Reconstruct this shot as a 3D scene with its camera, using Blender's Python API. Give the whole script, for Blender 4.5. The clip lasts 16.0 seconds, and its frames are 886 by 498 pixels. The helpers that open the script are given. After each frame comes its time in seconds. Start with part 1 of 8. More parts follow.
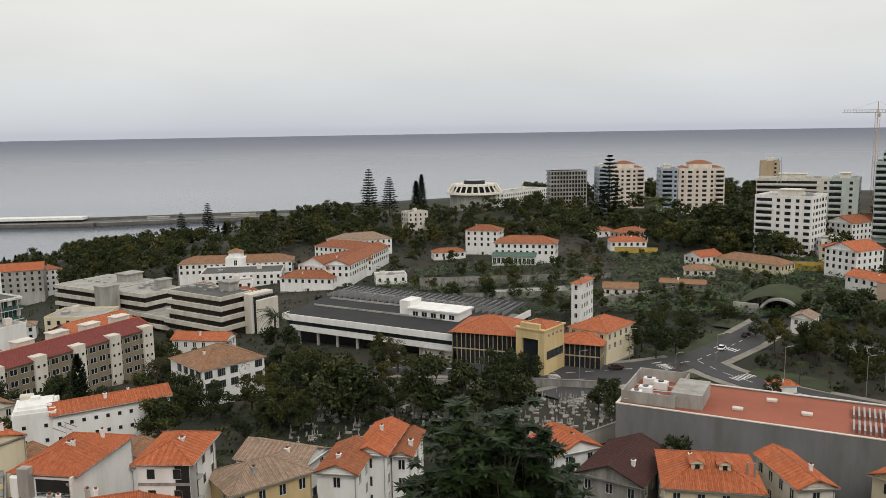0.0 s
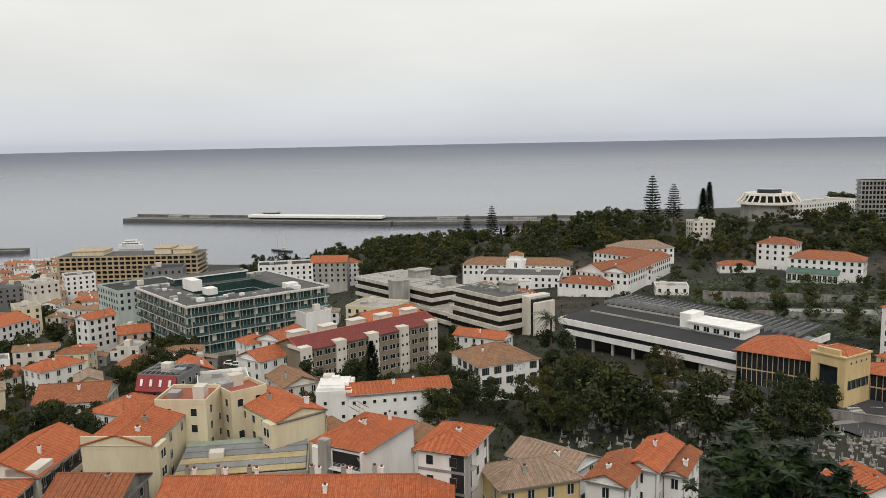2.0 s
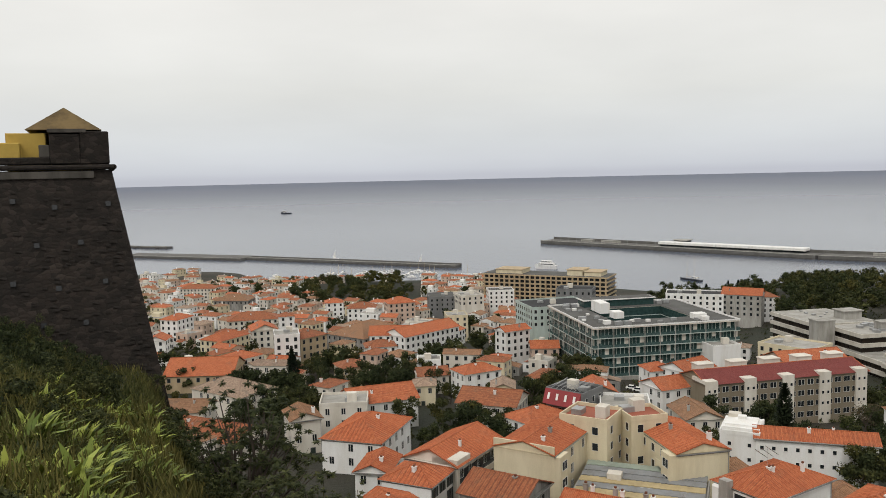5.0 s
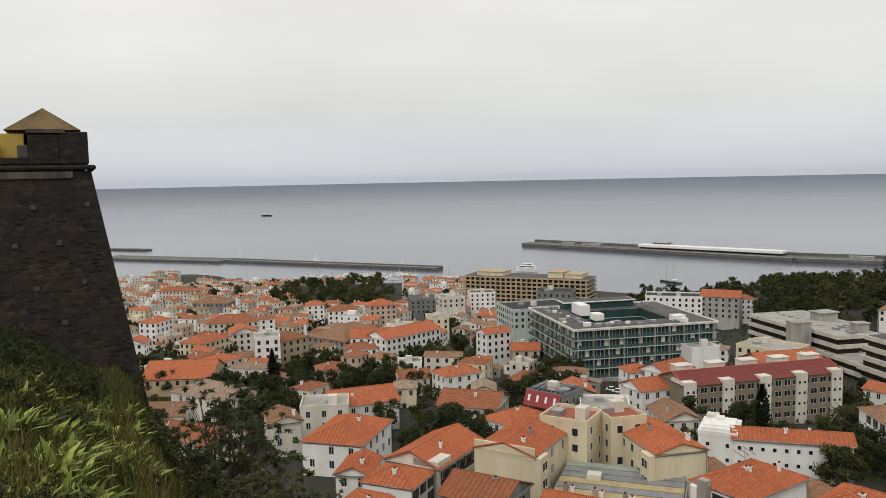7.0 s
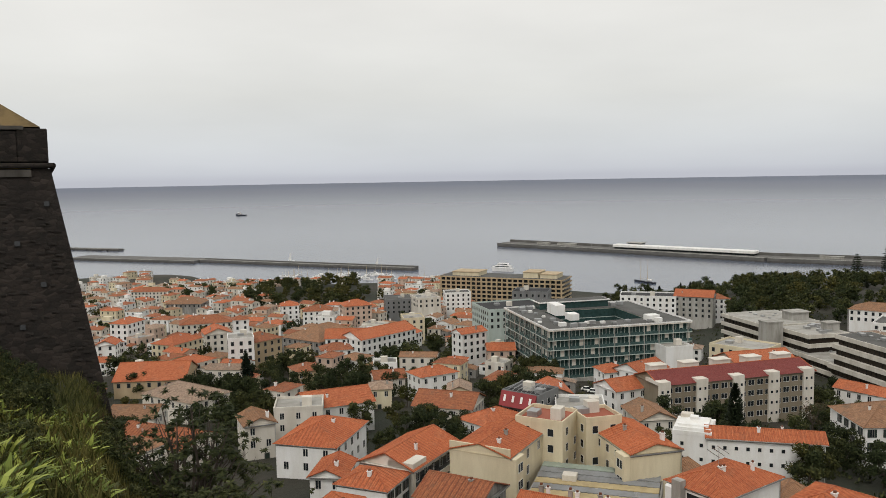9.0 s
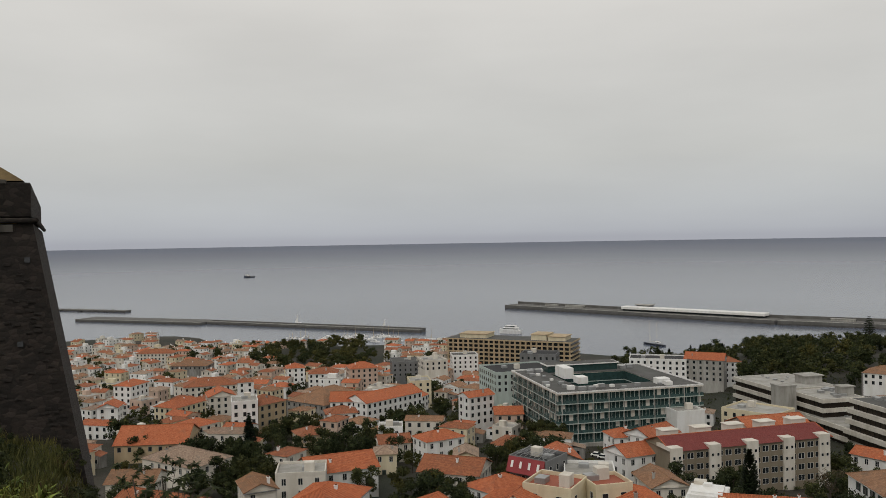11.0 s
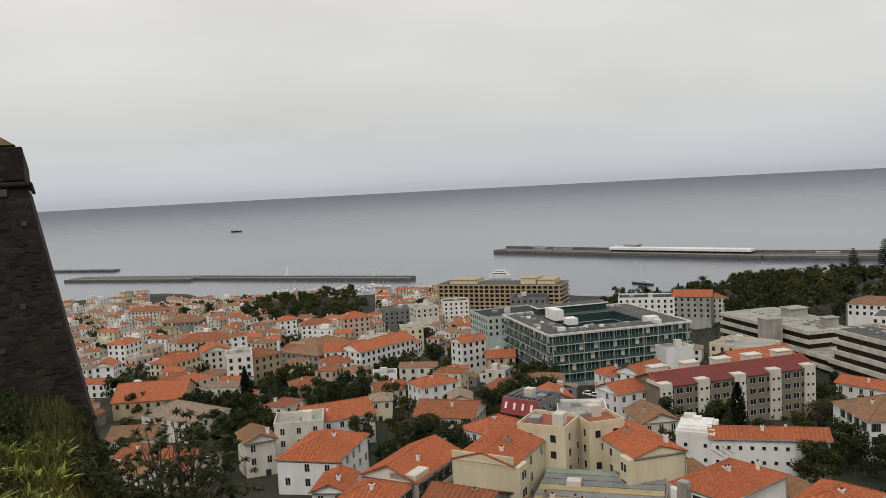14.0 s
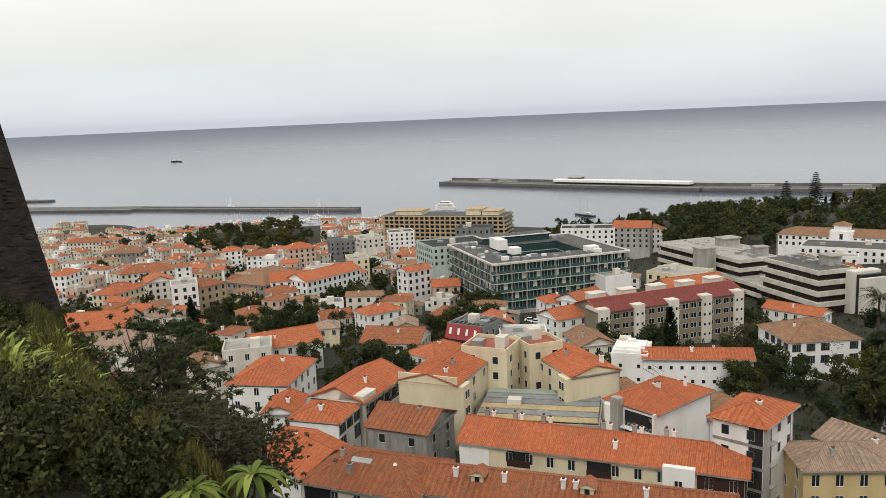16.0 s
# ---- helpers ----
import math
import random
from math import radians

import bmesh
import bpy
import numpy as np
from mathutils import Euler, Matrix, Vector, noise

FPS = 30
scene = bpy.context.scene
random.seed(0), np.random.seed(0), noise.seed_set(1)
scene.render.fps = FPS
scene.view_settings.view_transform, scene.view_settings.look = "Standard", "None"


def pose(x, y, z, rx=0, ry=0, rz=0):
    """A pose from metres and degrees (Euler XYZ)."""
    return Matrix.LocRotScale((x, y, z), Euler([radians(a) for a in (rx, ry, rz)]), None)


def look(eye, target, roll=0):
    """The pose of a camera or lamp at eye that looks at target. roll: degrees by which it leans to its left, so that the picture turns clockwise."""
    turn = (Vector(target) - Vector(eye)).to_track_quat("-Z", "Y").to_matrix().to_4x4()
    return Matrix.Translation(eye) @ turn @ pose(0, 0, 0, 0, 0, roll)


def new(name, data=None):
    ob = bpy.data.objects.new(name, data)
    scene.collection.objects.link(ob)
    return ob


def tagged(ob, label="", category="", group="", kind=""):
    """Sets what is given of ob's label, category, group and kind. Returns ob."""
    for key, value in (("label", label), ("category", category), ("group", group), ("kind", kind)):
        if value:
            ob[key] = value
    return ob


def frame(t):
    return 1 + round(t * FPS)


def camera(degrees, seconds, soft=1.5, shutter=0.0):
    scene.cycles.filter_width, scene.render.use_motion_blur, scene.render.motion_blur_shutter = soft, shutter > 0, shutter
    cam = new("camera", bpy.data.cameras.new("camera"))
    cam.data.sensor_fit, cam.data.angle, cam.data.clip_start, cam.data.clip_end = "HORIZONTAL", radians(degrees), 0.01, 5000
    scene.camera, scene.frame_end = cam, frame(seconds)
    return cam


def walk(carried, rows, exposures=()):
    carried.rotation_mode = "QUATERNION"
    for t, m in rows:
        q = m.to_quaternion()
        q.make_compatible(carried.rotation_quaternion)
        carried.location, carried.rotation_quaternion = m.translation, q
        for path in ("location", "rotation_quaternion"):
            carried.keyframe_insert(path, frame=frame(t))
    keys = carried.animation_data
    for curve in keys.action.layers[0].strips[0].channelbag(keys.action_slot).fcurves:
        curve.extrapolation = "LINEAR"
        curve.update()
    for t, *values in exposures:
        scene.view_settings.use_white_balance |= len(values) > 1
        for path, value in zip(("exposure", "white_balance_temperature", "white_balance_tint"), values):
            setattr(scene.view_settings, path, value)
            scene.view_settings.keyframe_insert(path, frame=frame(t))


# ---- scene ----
# The outlook stands on the fort's hill, 110 m above the sea; y runs out over the bay, z = 0 is the sea.
EYE = 110.0
cam = camera(57.8, 16.0, soft=0.8)
# seconds, place from the first standpoint, yaw to the left, pitch up, lean to the left
ROWS = [
    (0.0, 0.00, 0.01, 0.00, -0.08, -8.50, -0.92),
    (0.5, -0.01, 0.19, 0.09, 2.48, -8.61, -0.72),
    (1.0, -0.07, 0.23, 0.12, 6.56, -8.58, -0.48),
    (1.5, -0.12, 0.18, 0.12, 12.95, -8.30, -0.58),
    (2.0, -0.09, 0.03, 0.03, 19.81, -7.75, -1.12),
    (2.5, -0.09, -0.30, -0.09, 26.77, -7.17, -1.35),
    (3.0, 0.04, -0.59, -0.20, 33.00, -6.87, -1.10),
    (3.5, 0.16, -0.70, -0.15, 39.80, -6.31, -0.75),
    (4.0, 0.23, -0.69, 0.08, 46.13, -5.66, -0.92),
    (4.2, 0.24, -0.69, 0.10, 48.33, -5.45, -1.15),
    (6.3, 0.66, -0.80, 0.10, 48.41, -5.03, -1.45),
    (6.5, 0.67, -0.83, 0.09, 48.05, -5.06, -1.32),
    (7.0, 0.67, -0.85, 0.05, 47.20, -5.11, -1.15),
    (7.5, 0.59, -0.83, 0.09, 46.28, -5.19, -1.14),
    (8.0, 0.44, -0.76, 0.09, 45.50, -5.27, -1.00),
    (10.3, -0.56, 0.62, -0.15, 45.54, -4.67, -0.90),
    (10.5, -0.65, 0.72, -0.19, 45.65, -4.08, -1.11),
    (11.0, -0.59, 1.08, -0.22, 45.94, -0.72, -0.95),
    (11.5, -0.63, 1.00, -0.22, 45.84, 0.34, -1.65),
    (12.0, -0.81, 0.91, -0.16, 45.72, -1.77, -1.99),
    (12.5, -0.97, 0.79, -0.10, 45.53, -3.03, -2.38),
    (13.0, -0.95, 0.69, -0.07, 45.36, -3.59, -2.59),
    (13.5, -0.73, 0.62, -0.09, 45.25, -4.16, -2.65),
    (14.0, -0.30, 0.53, -0.14, 45.19, -4.51, -2.99),
    (14.5, 0.34, 0.09, -0.14, 44.71, -4.97, -3.15),
    (15.0, 1.10, -0.43, -0.14, 43.70, -5.27, -3.07),
    (15.5, 1.50, -1.31, -0.36, 42.53, -7.25, -2.91),
    (16.0, 1.70, -1.76, -0.49, 41.51, -9.54, -2.45),
]


def aim(yaw, pitch):
    a, b = radians(yaw), radians(pitch)
    return Vector((-math.sin(a) * math.cos(b), math.cos(a) * math.cos(b), math.sin(b)))


walk(cam, [(t, look(Vector((x, y, EYE + z)), Vector((x, y, EYE + z)) + aim(yaw, pitch), roll)) for t, x, y, z, yaw, pitch, roll in ROWS],
     exposures=[(0.0, -0.02), (1.0, -0.03), (2.5, 0.05), (4.0, 0.02), (6.3, -0.03), (8.2, -0.05), (10.3, -0.2), (11.0, -0.49), (11.5, -0.58), (12.0, -0.4), (13.0, -0.19), (14.5, -0.25), (15.0, -0.22), (15.5, -0.03), (16.0, 0.18)])

# ---- sky and sun: a bright, even overcast ----
world = bpy.data.worlds.new("overcast_sky")
scene.world = world
world.use_nodes = True
wt = world.node_tree
wt.nodes.clear()
w_out = wt.nodes.new("ShaderNodeOutputWorld")
w_bg = wt.nodes.new("ShaderNodeBackground")
w_sky = wt.nodes.new("ShaderNodeTexSky")
w_sky.sky_type, w_sky.sun_disc = "NISHITA", False
w_sky.sun_elevation, w_sky.sun_rotation = radians(48), radians(160)
w_sky.air_density, w_sky.dust_density = 1.0, 4.0
w_co = wt.nodes.new("ShaderNodeTexCoord")
w_sep = wt.nodes.new("ShaderNodeSeparateXYZ")
w_ramp = wt.nodes.new("ShaderNodeValToRGB")
# cloud cover: blue-grey murk at the horizon, pale grey above
e = w_ramp.color_ramp.elements
e[0].position, e[0].color = 0.0, (4.7, 4.85, 5.35, 1)
e[1].position, e[1].color = 1.0, (7.6, 7.48, 7.15, 1)
for p, c in ((0.008, (5.25, 5.45, 5.85, 1)), (0.02, (5.6, 5.8, 6.1, 1)), (0.04, (5.9, 6.1, 6.25, 1)), (0.10, (6.6, 6.62, 6.4, 1)), (0.28, (7.95, 7.75, 7.35, 1))):
    s = e.new(p)
    s.color = c
w_noise = wt.nodes.new("ShaderNodeTexNoise")
w_map = wt.nodes.new("ShaderNodeMapping")
w_map.inputs["Scale"].default_value = (1.0, 1.0, 4.0)
w_noise.inputs["Scale"].default_value, w_noise.inputs["Detail"].default_value = 2.2, 5.0
w_range = wt.nodes.new("ShaderNodeMapRange")
w_range.inputs["From Min"].default_value, w_range.inputs["From Max"].default_value = 0.3, 0.7
w_range.inputs["To Min"].default_value, w_range.inputs["To Max"].default_value = 0.93, 1.06
w_mul = wt.nodes.new("ShaderNodeMix")
w_mul.data_type, w_mul.blend_type = "RGBA", "MULTIPLY"
w_mul.inputs["Factor"].default_value = 1.0
w_mix = wt.nodes.new("ShaderNodeMix")
w_mix.data_type = "RGBA"
w_mix.inputs["Factor"].default_value = 0.95
wt.links.new(w_co.outputs["Generated"], w_sep.inputs[0])
wt.links.new(w_sep.outputs["Z"], w_ramp.inputs[0])
wt.links.new(w_co.outputs["Generated"], w_map.inputs[0])
wt.links.new(w_map.outputs[0], w_noise.inputs["Vector"])
wt.links.new(w_noise.outputs[0], w_range.inputs[0])
wt.links.new(w_ramp.outputs[0], w_mul.inputs[6])
wt.links.new(w_range.outputs[0], w_mul.inputs[7])
wt.links.new(w_sky.outputs[0], w_mix.inputs[6])
wt.links.new(w_mul.outputs[2], w_mix.inputs[7])
wt.links.new(w_mix.outputs[2], w_bg.inputs[0])
wt.links.new(w_bg.outputs[0], w_out.inputs[0])
w_bg.inputs["Strength"].default_value = 0.121

sun = new("sun", bpy.data.lights.new("sun", "SUN"))
sun.data.energy, sun.data.angle, sun.data.color = 1.2, radians(25), (1.0, 0.96, 0.9)
sun.matrix_world = look((90, -190, 300), (0, 60, 0))


# ---- materials ----
def material(name):
    m = bpy.data.materials.new(name)
    m.use_nodes = True
    return m, m.node_tree, m.node_tree.nodes["Principled BSDF"]


def node(t, kind, **values):
    n = t.nodes.new(kind)
    for k, v in values.items():
        n.inputs[k.replace("_", " ")].default_value = v
    return n


def mix(t, kind, factor, a, b):
    n = t.nodes.new("ShaderNodeMix")
    n.data_type, n.blend_type = "RGBA", kind
    for i, v in ((0, factor), (6, a), (7, b)):
        if hasattr(v, "is_output"):
            t.links.new(v, n.inputs[i])
        else:
            n.inputs[i].default_value = v
    return n.outputs[2]


def ramp(t, source, *stops):
    n = t.nodes.new("ShaderNodeValToRGB")
    e = n.color_ramp.elements
    while len(e) < len(stops):
        e.new(0.5)
    for s, (p, c) in zip(e, stops):
        s.position, s.color = p, c if len(c) == 4 else (*c, 1)
    t.links.new(source, n.inputs[0])
    return n.outputs[0]


def noise_of(t, co, scale, detail=4.0, rough=0.55):
    n = node(t, "ShaderNodeTexNoise", Scale=scale, Detail=detail, Roughness=rough)
    t.links.new(co, n.inputs["Vector"])
    return n.outputs[0]


def bump(t, b, height, strength=0.3, distance=0.05):
    n = node(t, "ShaderNodeBump", Strength=strength, Distance=distance)
    t.links.new(height, n.inputs["Height"])
    t.links.new(n.outputs[0], b.inputs["Normal"])


def plain(name, colour, rough=0.8, metal=0.0, dirt=0.25, scale=0.35, grain=6.0, relief=0.15):
    """Paint, plaster, concrete or metal: a colour with broad stains, streaks running down and a fine grain."""
    m, t, b = material(name)
    co = t.nodes.new("ShaderNodeTexCoord").outputs["Object"]
    stretch = node(t, "ShaderNodeMapping", Scale=(1.0, 1.0, 0.22))
    t.links.new(co, stretch.inputs[0])
    stain = noise_of(t, stretch.outputs[0], scale, 6.0, 0.65)
    fine = noise_of(t, co, grain, 3.0)
    info = t.nodes.new("ShaderNodeObjectInfo")
    dark = tuple(c * (1 - dirt) * k for c, k in zip(colour, (1.0, 0.97, 0.92)))
    base = ramp(t, stain, (0.3, dark), (0.62, colour))
    base = mix(t, "MULTIPLY", 0.35, base, ramp(t, fine, (0.25, (0.75, 0.75, 0.75)), (0.7, (1, 1, 1))))
    base = mix(t, "MULTIPLY", 0.3, base, ramp(t, info.outputs["Random"], (0.0, (0.8, 0.8, 0.8)), (1.0, (1, 1, 1))))
    t.links.new(base, b.inputs["Base Color"])
    b.inputs["Roughness"].default_value, b.inputs["Metallic"].default_value = rough, metal
    bump(t, b, fine, relief, 0.03)
    return m


def tile_roof(name, low, high, worn, moss=0.25):
    """Clay pantiles: rolls run down the slope, courses across it (the UV map is in metres)."""
    m, t, b = material(name)
    uv = t.nodes.new("ShaderNodeUVMap").outputs[0]
    co = t.nodes.new("ShaderNodeTexCoord").outputs["Object"]
    info = t.nodes.new("ShaderNodeObjectInfo")
    sep = t.nodes.new("ShaderNodeSeparateXYZ")
    t.links.new(uv, sep.inputs[0])
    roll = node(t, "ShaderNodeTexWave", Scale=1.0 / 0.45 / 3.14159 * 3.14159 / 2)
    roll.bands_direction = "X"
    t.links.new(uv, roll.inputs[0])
    course = node(t, "ShaderNodeTexWave", Scale=1.0 / 0.8)
    course.bands_direction, course.wave_profile = "Y", "SAW"
    t.links.new(uv, course.inputs[0])
    cell = node(t, "ShaderNodeMapping", Scale=(2.2, 2.5, 1))
    t.links.new(uv, cell.inputs[0])
    white = t.nodes.new("ShaderNodeTexVoronoi")
    white.inputs["Scale"].default_value = 1.0
    t.links.new(cell.outputs[0], white.inputs[0])
    broad = noise_of(t, co, 0.35, 6.0, 0.7)
    base = ramp(t, white.outputs["Color"], (0.1, low), (0.9, high))
    base = mix(t, "MIX", ramp(t, broad, (0.52, (0, 0, 0)), (0.75, (moss * 2.2,) * 3)), base, (*worn, 1))
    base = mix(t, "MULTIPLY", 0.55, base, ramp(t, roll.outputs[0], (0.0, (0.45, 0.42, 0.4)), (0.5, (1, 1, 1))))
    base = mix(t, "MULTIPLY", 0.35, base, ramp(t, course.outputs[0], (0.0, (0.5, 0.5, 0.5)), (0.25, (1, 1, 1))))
    base = mix(t, "MULTIPLY", 0.45, base, ramp(t, info.outputs["Random"], (0.0, (0.62, 0.6, 0.6)), (1.0, (1, 1, 1))))
    island = t.nodes.new("ShaderNodeNewGeometry").outputs["Random Per Island"]
    base = mix(t, "MULTIPLY", 0.3, base, ramp(t, island, (0.0, (0.6, 0.6, 0.62)), (1.0, (1, 1, 1))))
    t.links.new(base, b.inputs["Base Color"])
    b.inputs["Roughness"].default_value = 0.85
    bump(t, b, roll.outputs[0], 0.6, 0.08)
    return m


PAINT = {
    "white": plain("white_render", (0.86, 0.86, 0.85), dirt=0.16),
    "offwhite": plain("offwhite_render", (0.72, 0.68, 0.61), dirt=0.2),
    "cream": plain("cream_render", (0.72, 0.64, 0.46), dirt=0.2),
    "yellow": plain("yellow_render", (0.68, 0.52, 0.27)),
    "tan": plain("tan_render", (0.5, 0.39, 0.25)),
    "pink": plain("pink_render", (0.62, 0.47, 0.38)),
    "rose": plain("rosy_white_render", (0.76, 0.67, 0.58), dirt=0.2),
    "grey": plain("grey_render", (0.2, 0.205, 0.21), dirt=0.3),
    "stained": plain("stained_render", (0.32, 0.31, 0.29), dirt=0.6, scale=0.6),
    "mint": plain("mint_render", (0.5, 0.58, 0.55)),
    "blue": plain("blue_grey_render", (0.4, 0.46, 0.53)),
    "concrete": plain("concrete", (0.42, 0.41, 0.38), dirt=0.45),
    "ochre": plain("ochre_render", (0.55, 0.38, 0.08)),
    "olive": plain("olive_brown_render", (0.25, 0.21, 0.15)),
}
ROOF = {
    "orange": tile_roof("orange_clay_tiles", (0.42, 0.1, 0.034), (0.6, 0.19, 0.075), (0.27, 0.135, 0.08)),
    "rust": tile_roof("rust_clay_tiles", (0.28, 0.085, 0.036), (0.43, 0.155, 0.065), (0.19, 0.115, 0.07), 0.35),
    "brown": tile_roof("weathered_clay_tiles", (0.26, 0.13, 0.065), (0.4, 0.22, 0.12), (0.17, 0.13, 0.09), 0.45),
    "old": tile_roof("lichened_clay_tiles", (0.3, 0.2, 0.14), (0.45, 0.33, 0.24), (0.2, 0.17, 0.13), 0.45),
    "maroon": tile_roof("maroon_roof_sheets", (0.2, 0.035, 0.03), (0.26, 0.055, 0.045), (0.15, 0.05, 0.04), 0.15),
    "burgundy": tile_roof("burgundy_roof_sheets", (0.055, 0.018, 0.015), (0.085, 0.03, 0.025), (0.05, 0.03, 0.025), 0.2),
}
# near black: black parts, and painted shade in recesses, holes and the bore
DARK = plain("near_black_and_recess_shade", (0.02, 0.022, 0.025), 0.25, dirt=0.2)
FRAME = plain("white_window_frame", (0.7, 0.7, 0.68), 0.5)
SHUTTER = plain("dark_green_shutter", (0.02, 0.035, 0.028), 0.6)
STONE_TRIM = plain("grey_stone_trim", (0.25, 0.24, 0.23), 0.85)
FLAT_ROOF = plain("grey_roof_felt", (0.105, 0.105, 0.1), 0.9, dirt=0.45, scale=0.15)
DARK_ROOF = plain("dark_roof_panels", (0.03, 0.031, 0.034), 0.92, dirt=0.3, scale=0.12)
LIGHT_ROOF = plain("pale_roof_screed", (0.4, 0.39, 0.36), 0.9, dirt=0.4, scale=0.2)
RED_DECK = plain("red_roof_coating", (0.36, 0.105, 0.06), 0.8, dirt=0.25, scale=0.08)
METAL = plain("galvanised_metal", (0.45, 0.46, 0.47), 0.45, 0.6)
ASPHALT = plain("asphalt", (0.055, 0.056, 0.06), 0.85, dirt=0.35, scale=0.1)
ROADPAINT = plain("road_paint", (0.7, 0.7, 0.68), 0.7)
GREEN_ROOF = plain("green_painted_sheet", (0.09, 0.16, 0.13), 0.5)


def glazing(name, colour, rough):
    m, t, b = material(name)
    co = t.nodes.new("ShaderNodeTexCoord").outputs["Object"]
    t.links.new(ramp(t, noise_of(t, co, 0.8, 3.0), (0.3, tuple(c * 0.6 for c in colour)), (0.7, colour)), b.inputs["Base Color"])
    b.inputs["Roughness"].default_value, b.inputs["IOR"].default_value = rough, 1.5
    b.inputs["Specular IOR Level"].default_value = 0.22
    return m


PANE = glazing("dark_glass_pane", (0.025, 0.03, 0.034), 0.08)
GLASS_GREEN = glazing("green_curtain_glass", (0.04, 0.078, 0.075), 0.1)


# ---- mesh helpers ----
def link_mesh(name, bm, mats, parent=None, label="", at=None):
    me = bpy.data.meshes.new(name)
    bm.normal_update()
    bm.to_mesh(me)
    bm.free()
    for m in mats if isinstance(mats, (list, tuple)) else [mats]:
        me.materials.append(m)
    ob = new(name, me)
    if at is not None:
        ob.matrix_basis = at
    if parent:
        ob.parent = parent
    return tagged(ob, label)


def part(name, bm, mats, parent, label=""):
    return link_mesh(name, bm, mats, parent, label)


def box(bm, x0, y0, z0, x1, y1, z1, mat=0):
    v = [bm.verts.new(p) for p in ((x0, y0, z0), (x1, y0, z0), (x1, y1, z0), (x0, y1, z0), (x0, y0, z1), (x1, y0, z1), (x1, y1, z1), (x0, y1, z1))]
    for q in ((3, 2, 1, 0), (4, 5, 6, 7), (0, 1, 5, 4), (1, 2, 6, 5), (2, 3, 7, 6), (3, 0, 4, 7)):
        bm.faces.new([v[i] for i in q]).material_index = mat


def boxes(*dims):
    bm = bmesh.new()
    for d in dims:
        box(bm, *d)
    return bm


def bevelled(bm, width=0.05):
    bmesh.ops.bevel(bm, geom=bm.edges[:], offset=width, segments=1, affect="EDGES")
    return bm


def tube(bm, a, b, ra, rb, n=8, mat=0):
    a, b = Vector(a), Vector(b)
    q = (b - a).to_track_quat("Z", "Y").to_matrix()
    rings = [[bm.verts.new(c + q @ Vector((r * math.cos(6.28318 * i / n), r * math.sin(6.28318 * i / n), 0))) for i in range(n)] for c, r in ((a, ra), (b, rb))]
    for i in range(n):
        bm.faces.new((rings[0][i], rings[0][(i + 1) % n], rings[1][(i + 1) % n], rings[1][i])).material_index = mat
    bm.faces.new(rings[1]).material_index = mat
    bm.faces.new(rings[0][::-1]).material_index = mat


def thing(name, label, category, at, group="", kind=""):
    ob = new(name)
    ob.empty_display_size = 0.5
    ob.matrix_basis = at
    return tagged(ob, label, category, group, kind)


# ---- the ground: hill, town slope, park hill, shore ----
BEARINGS = (-45, -10, 5, 20, 32, 45, 58, 66, 71, 80)
RANGES = (0, 12, 35, 75, 110, 200, 300, 420, 560, 700, 800, 880, 960, 1100)
HEIGHTS = (
    (107, 101, 80, 57, 54, 45, 47, 54, 62, 64, 55, 20, -6, -8),
    (107, 101, 80, 57, 54, 44, 43, 48, 53, 54, 48, 15, -6, -8),
    (107, 101, 80, 57, 54, 44, 40, 43, 48, 48, 40, -2, -6, -8),
    (107, 101, 80, 57, 54, 45, 35, 33, 32, 20, 0, -5, -7, -8),
    (107, 101, 80, 57, 54, 45, 33, 24, 14, 4, -5, -5, -7, -8),
    (107, 101, 80, 57, 54, 44, 33, 22, 13, 6, 3.5, -4, -6, -8),
    (107, 102, 88, 62, 55, 45, 34, 23, 13.5, 7.5, 4.5, -3, -5, -8),
    (107, 104, 97, 68, 57, 45, 34, 23, 14, 8, 5, 4, 3, -5),
    (107, 105, 102, 76, 60, 46, 35, 24, 14, 8, 5, 4, 3, -5),
    (107, 106, 104.4, 84, 64, 47, 35, 24, 14, 8, 5, 4, 3, -5),
)


def lie(x, y):
    """How much higher the land lies towards the bay's inner side, fading out at the shore."""
    d = math.hypot(x, y)
    return (-0.0035 * d - 0.0095 * x) * max(0.0, min(1.0, (850 - d) / 350))


def ground_z(x, y):
    d = math.hypot(x, y)
    a = max(-45.0, min(80.0, math.degrees(math.atan2(-x, y)) if d > 0 else 0))
    i = max(0, min(len(BEARINGS) - 2, int(np.searchsorted(BEARINGS, a)) - 1))
    f = (a - BEARINGS[i]) / (BEARINGS[i + 1] - BEARINGS[i])
    f = f * f * (3 - 2 * f)
    lo, hi = (float(np.interp(d, RANGES, HEIGHTS[k])) for k in (i, i + 1))
    return lo + (hi - lo) * f


def land_z(x, y):
    """The ground, with the hill going on up behind the outlook."""
    d = math.hypot(x, y)
    a = abs((math.degrees(math.atan2(-x, y)) - 15 + 180) % 360 - 180)
    back = min(1.0, max(0.0, (a - 75) / 50))
    return (ground_z(x, y) + lie(x, y)) * (1 - back) + (107 + 0.12 * d) * back


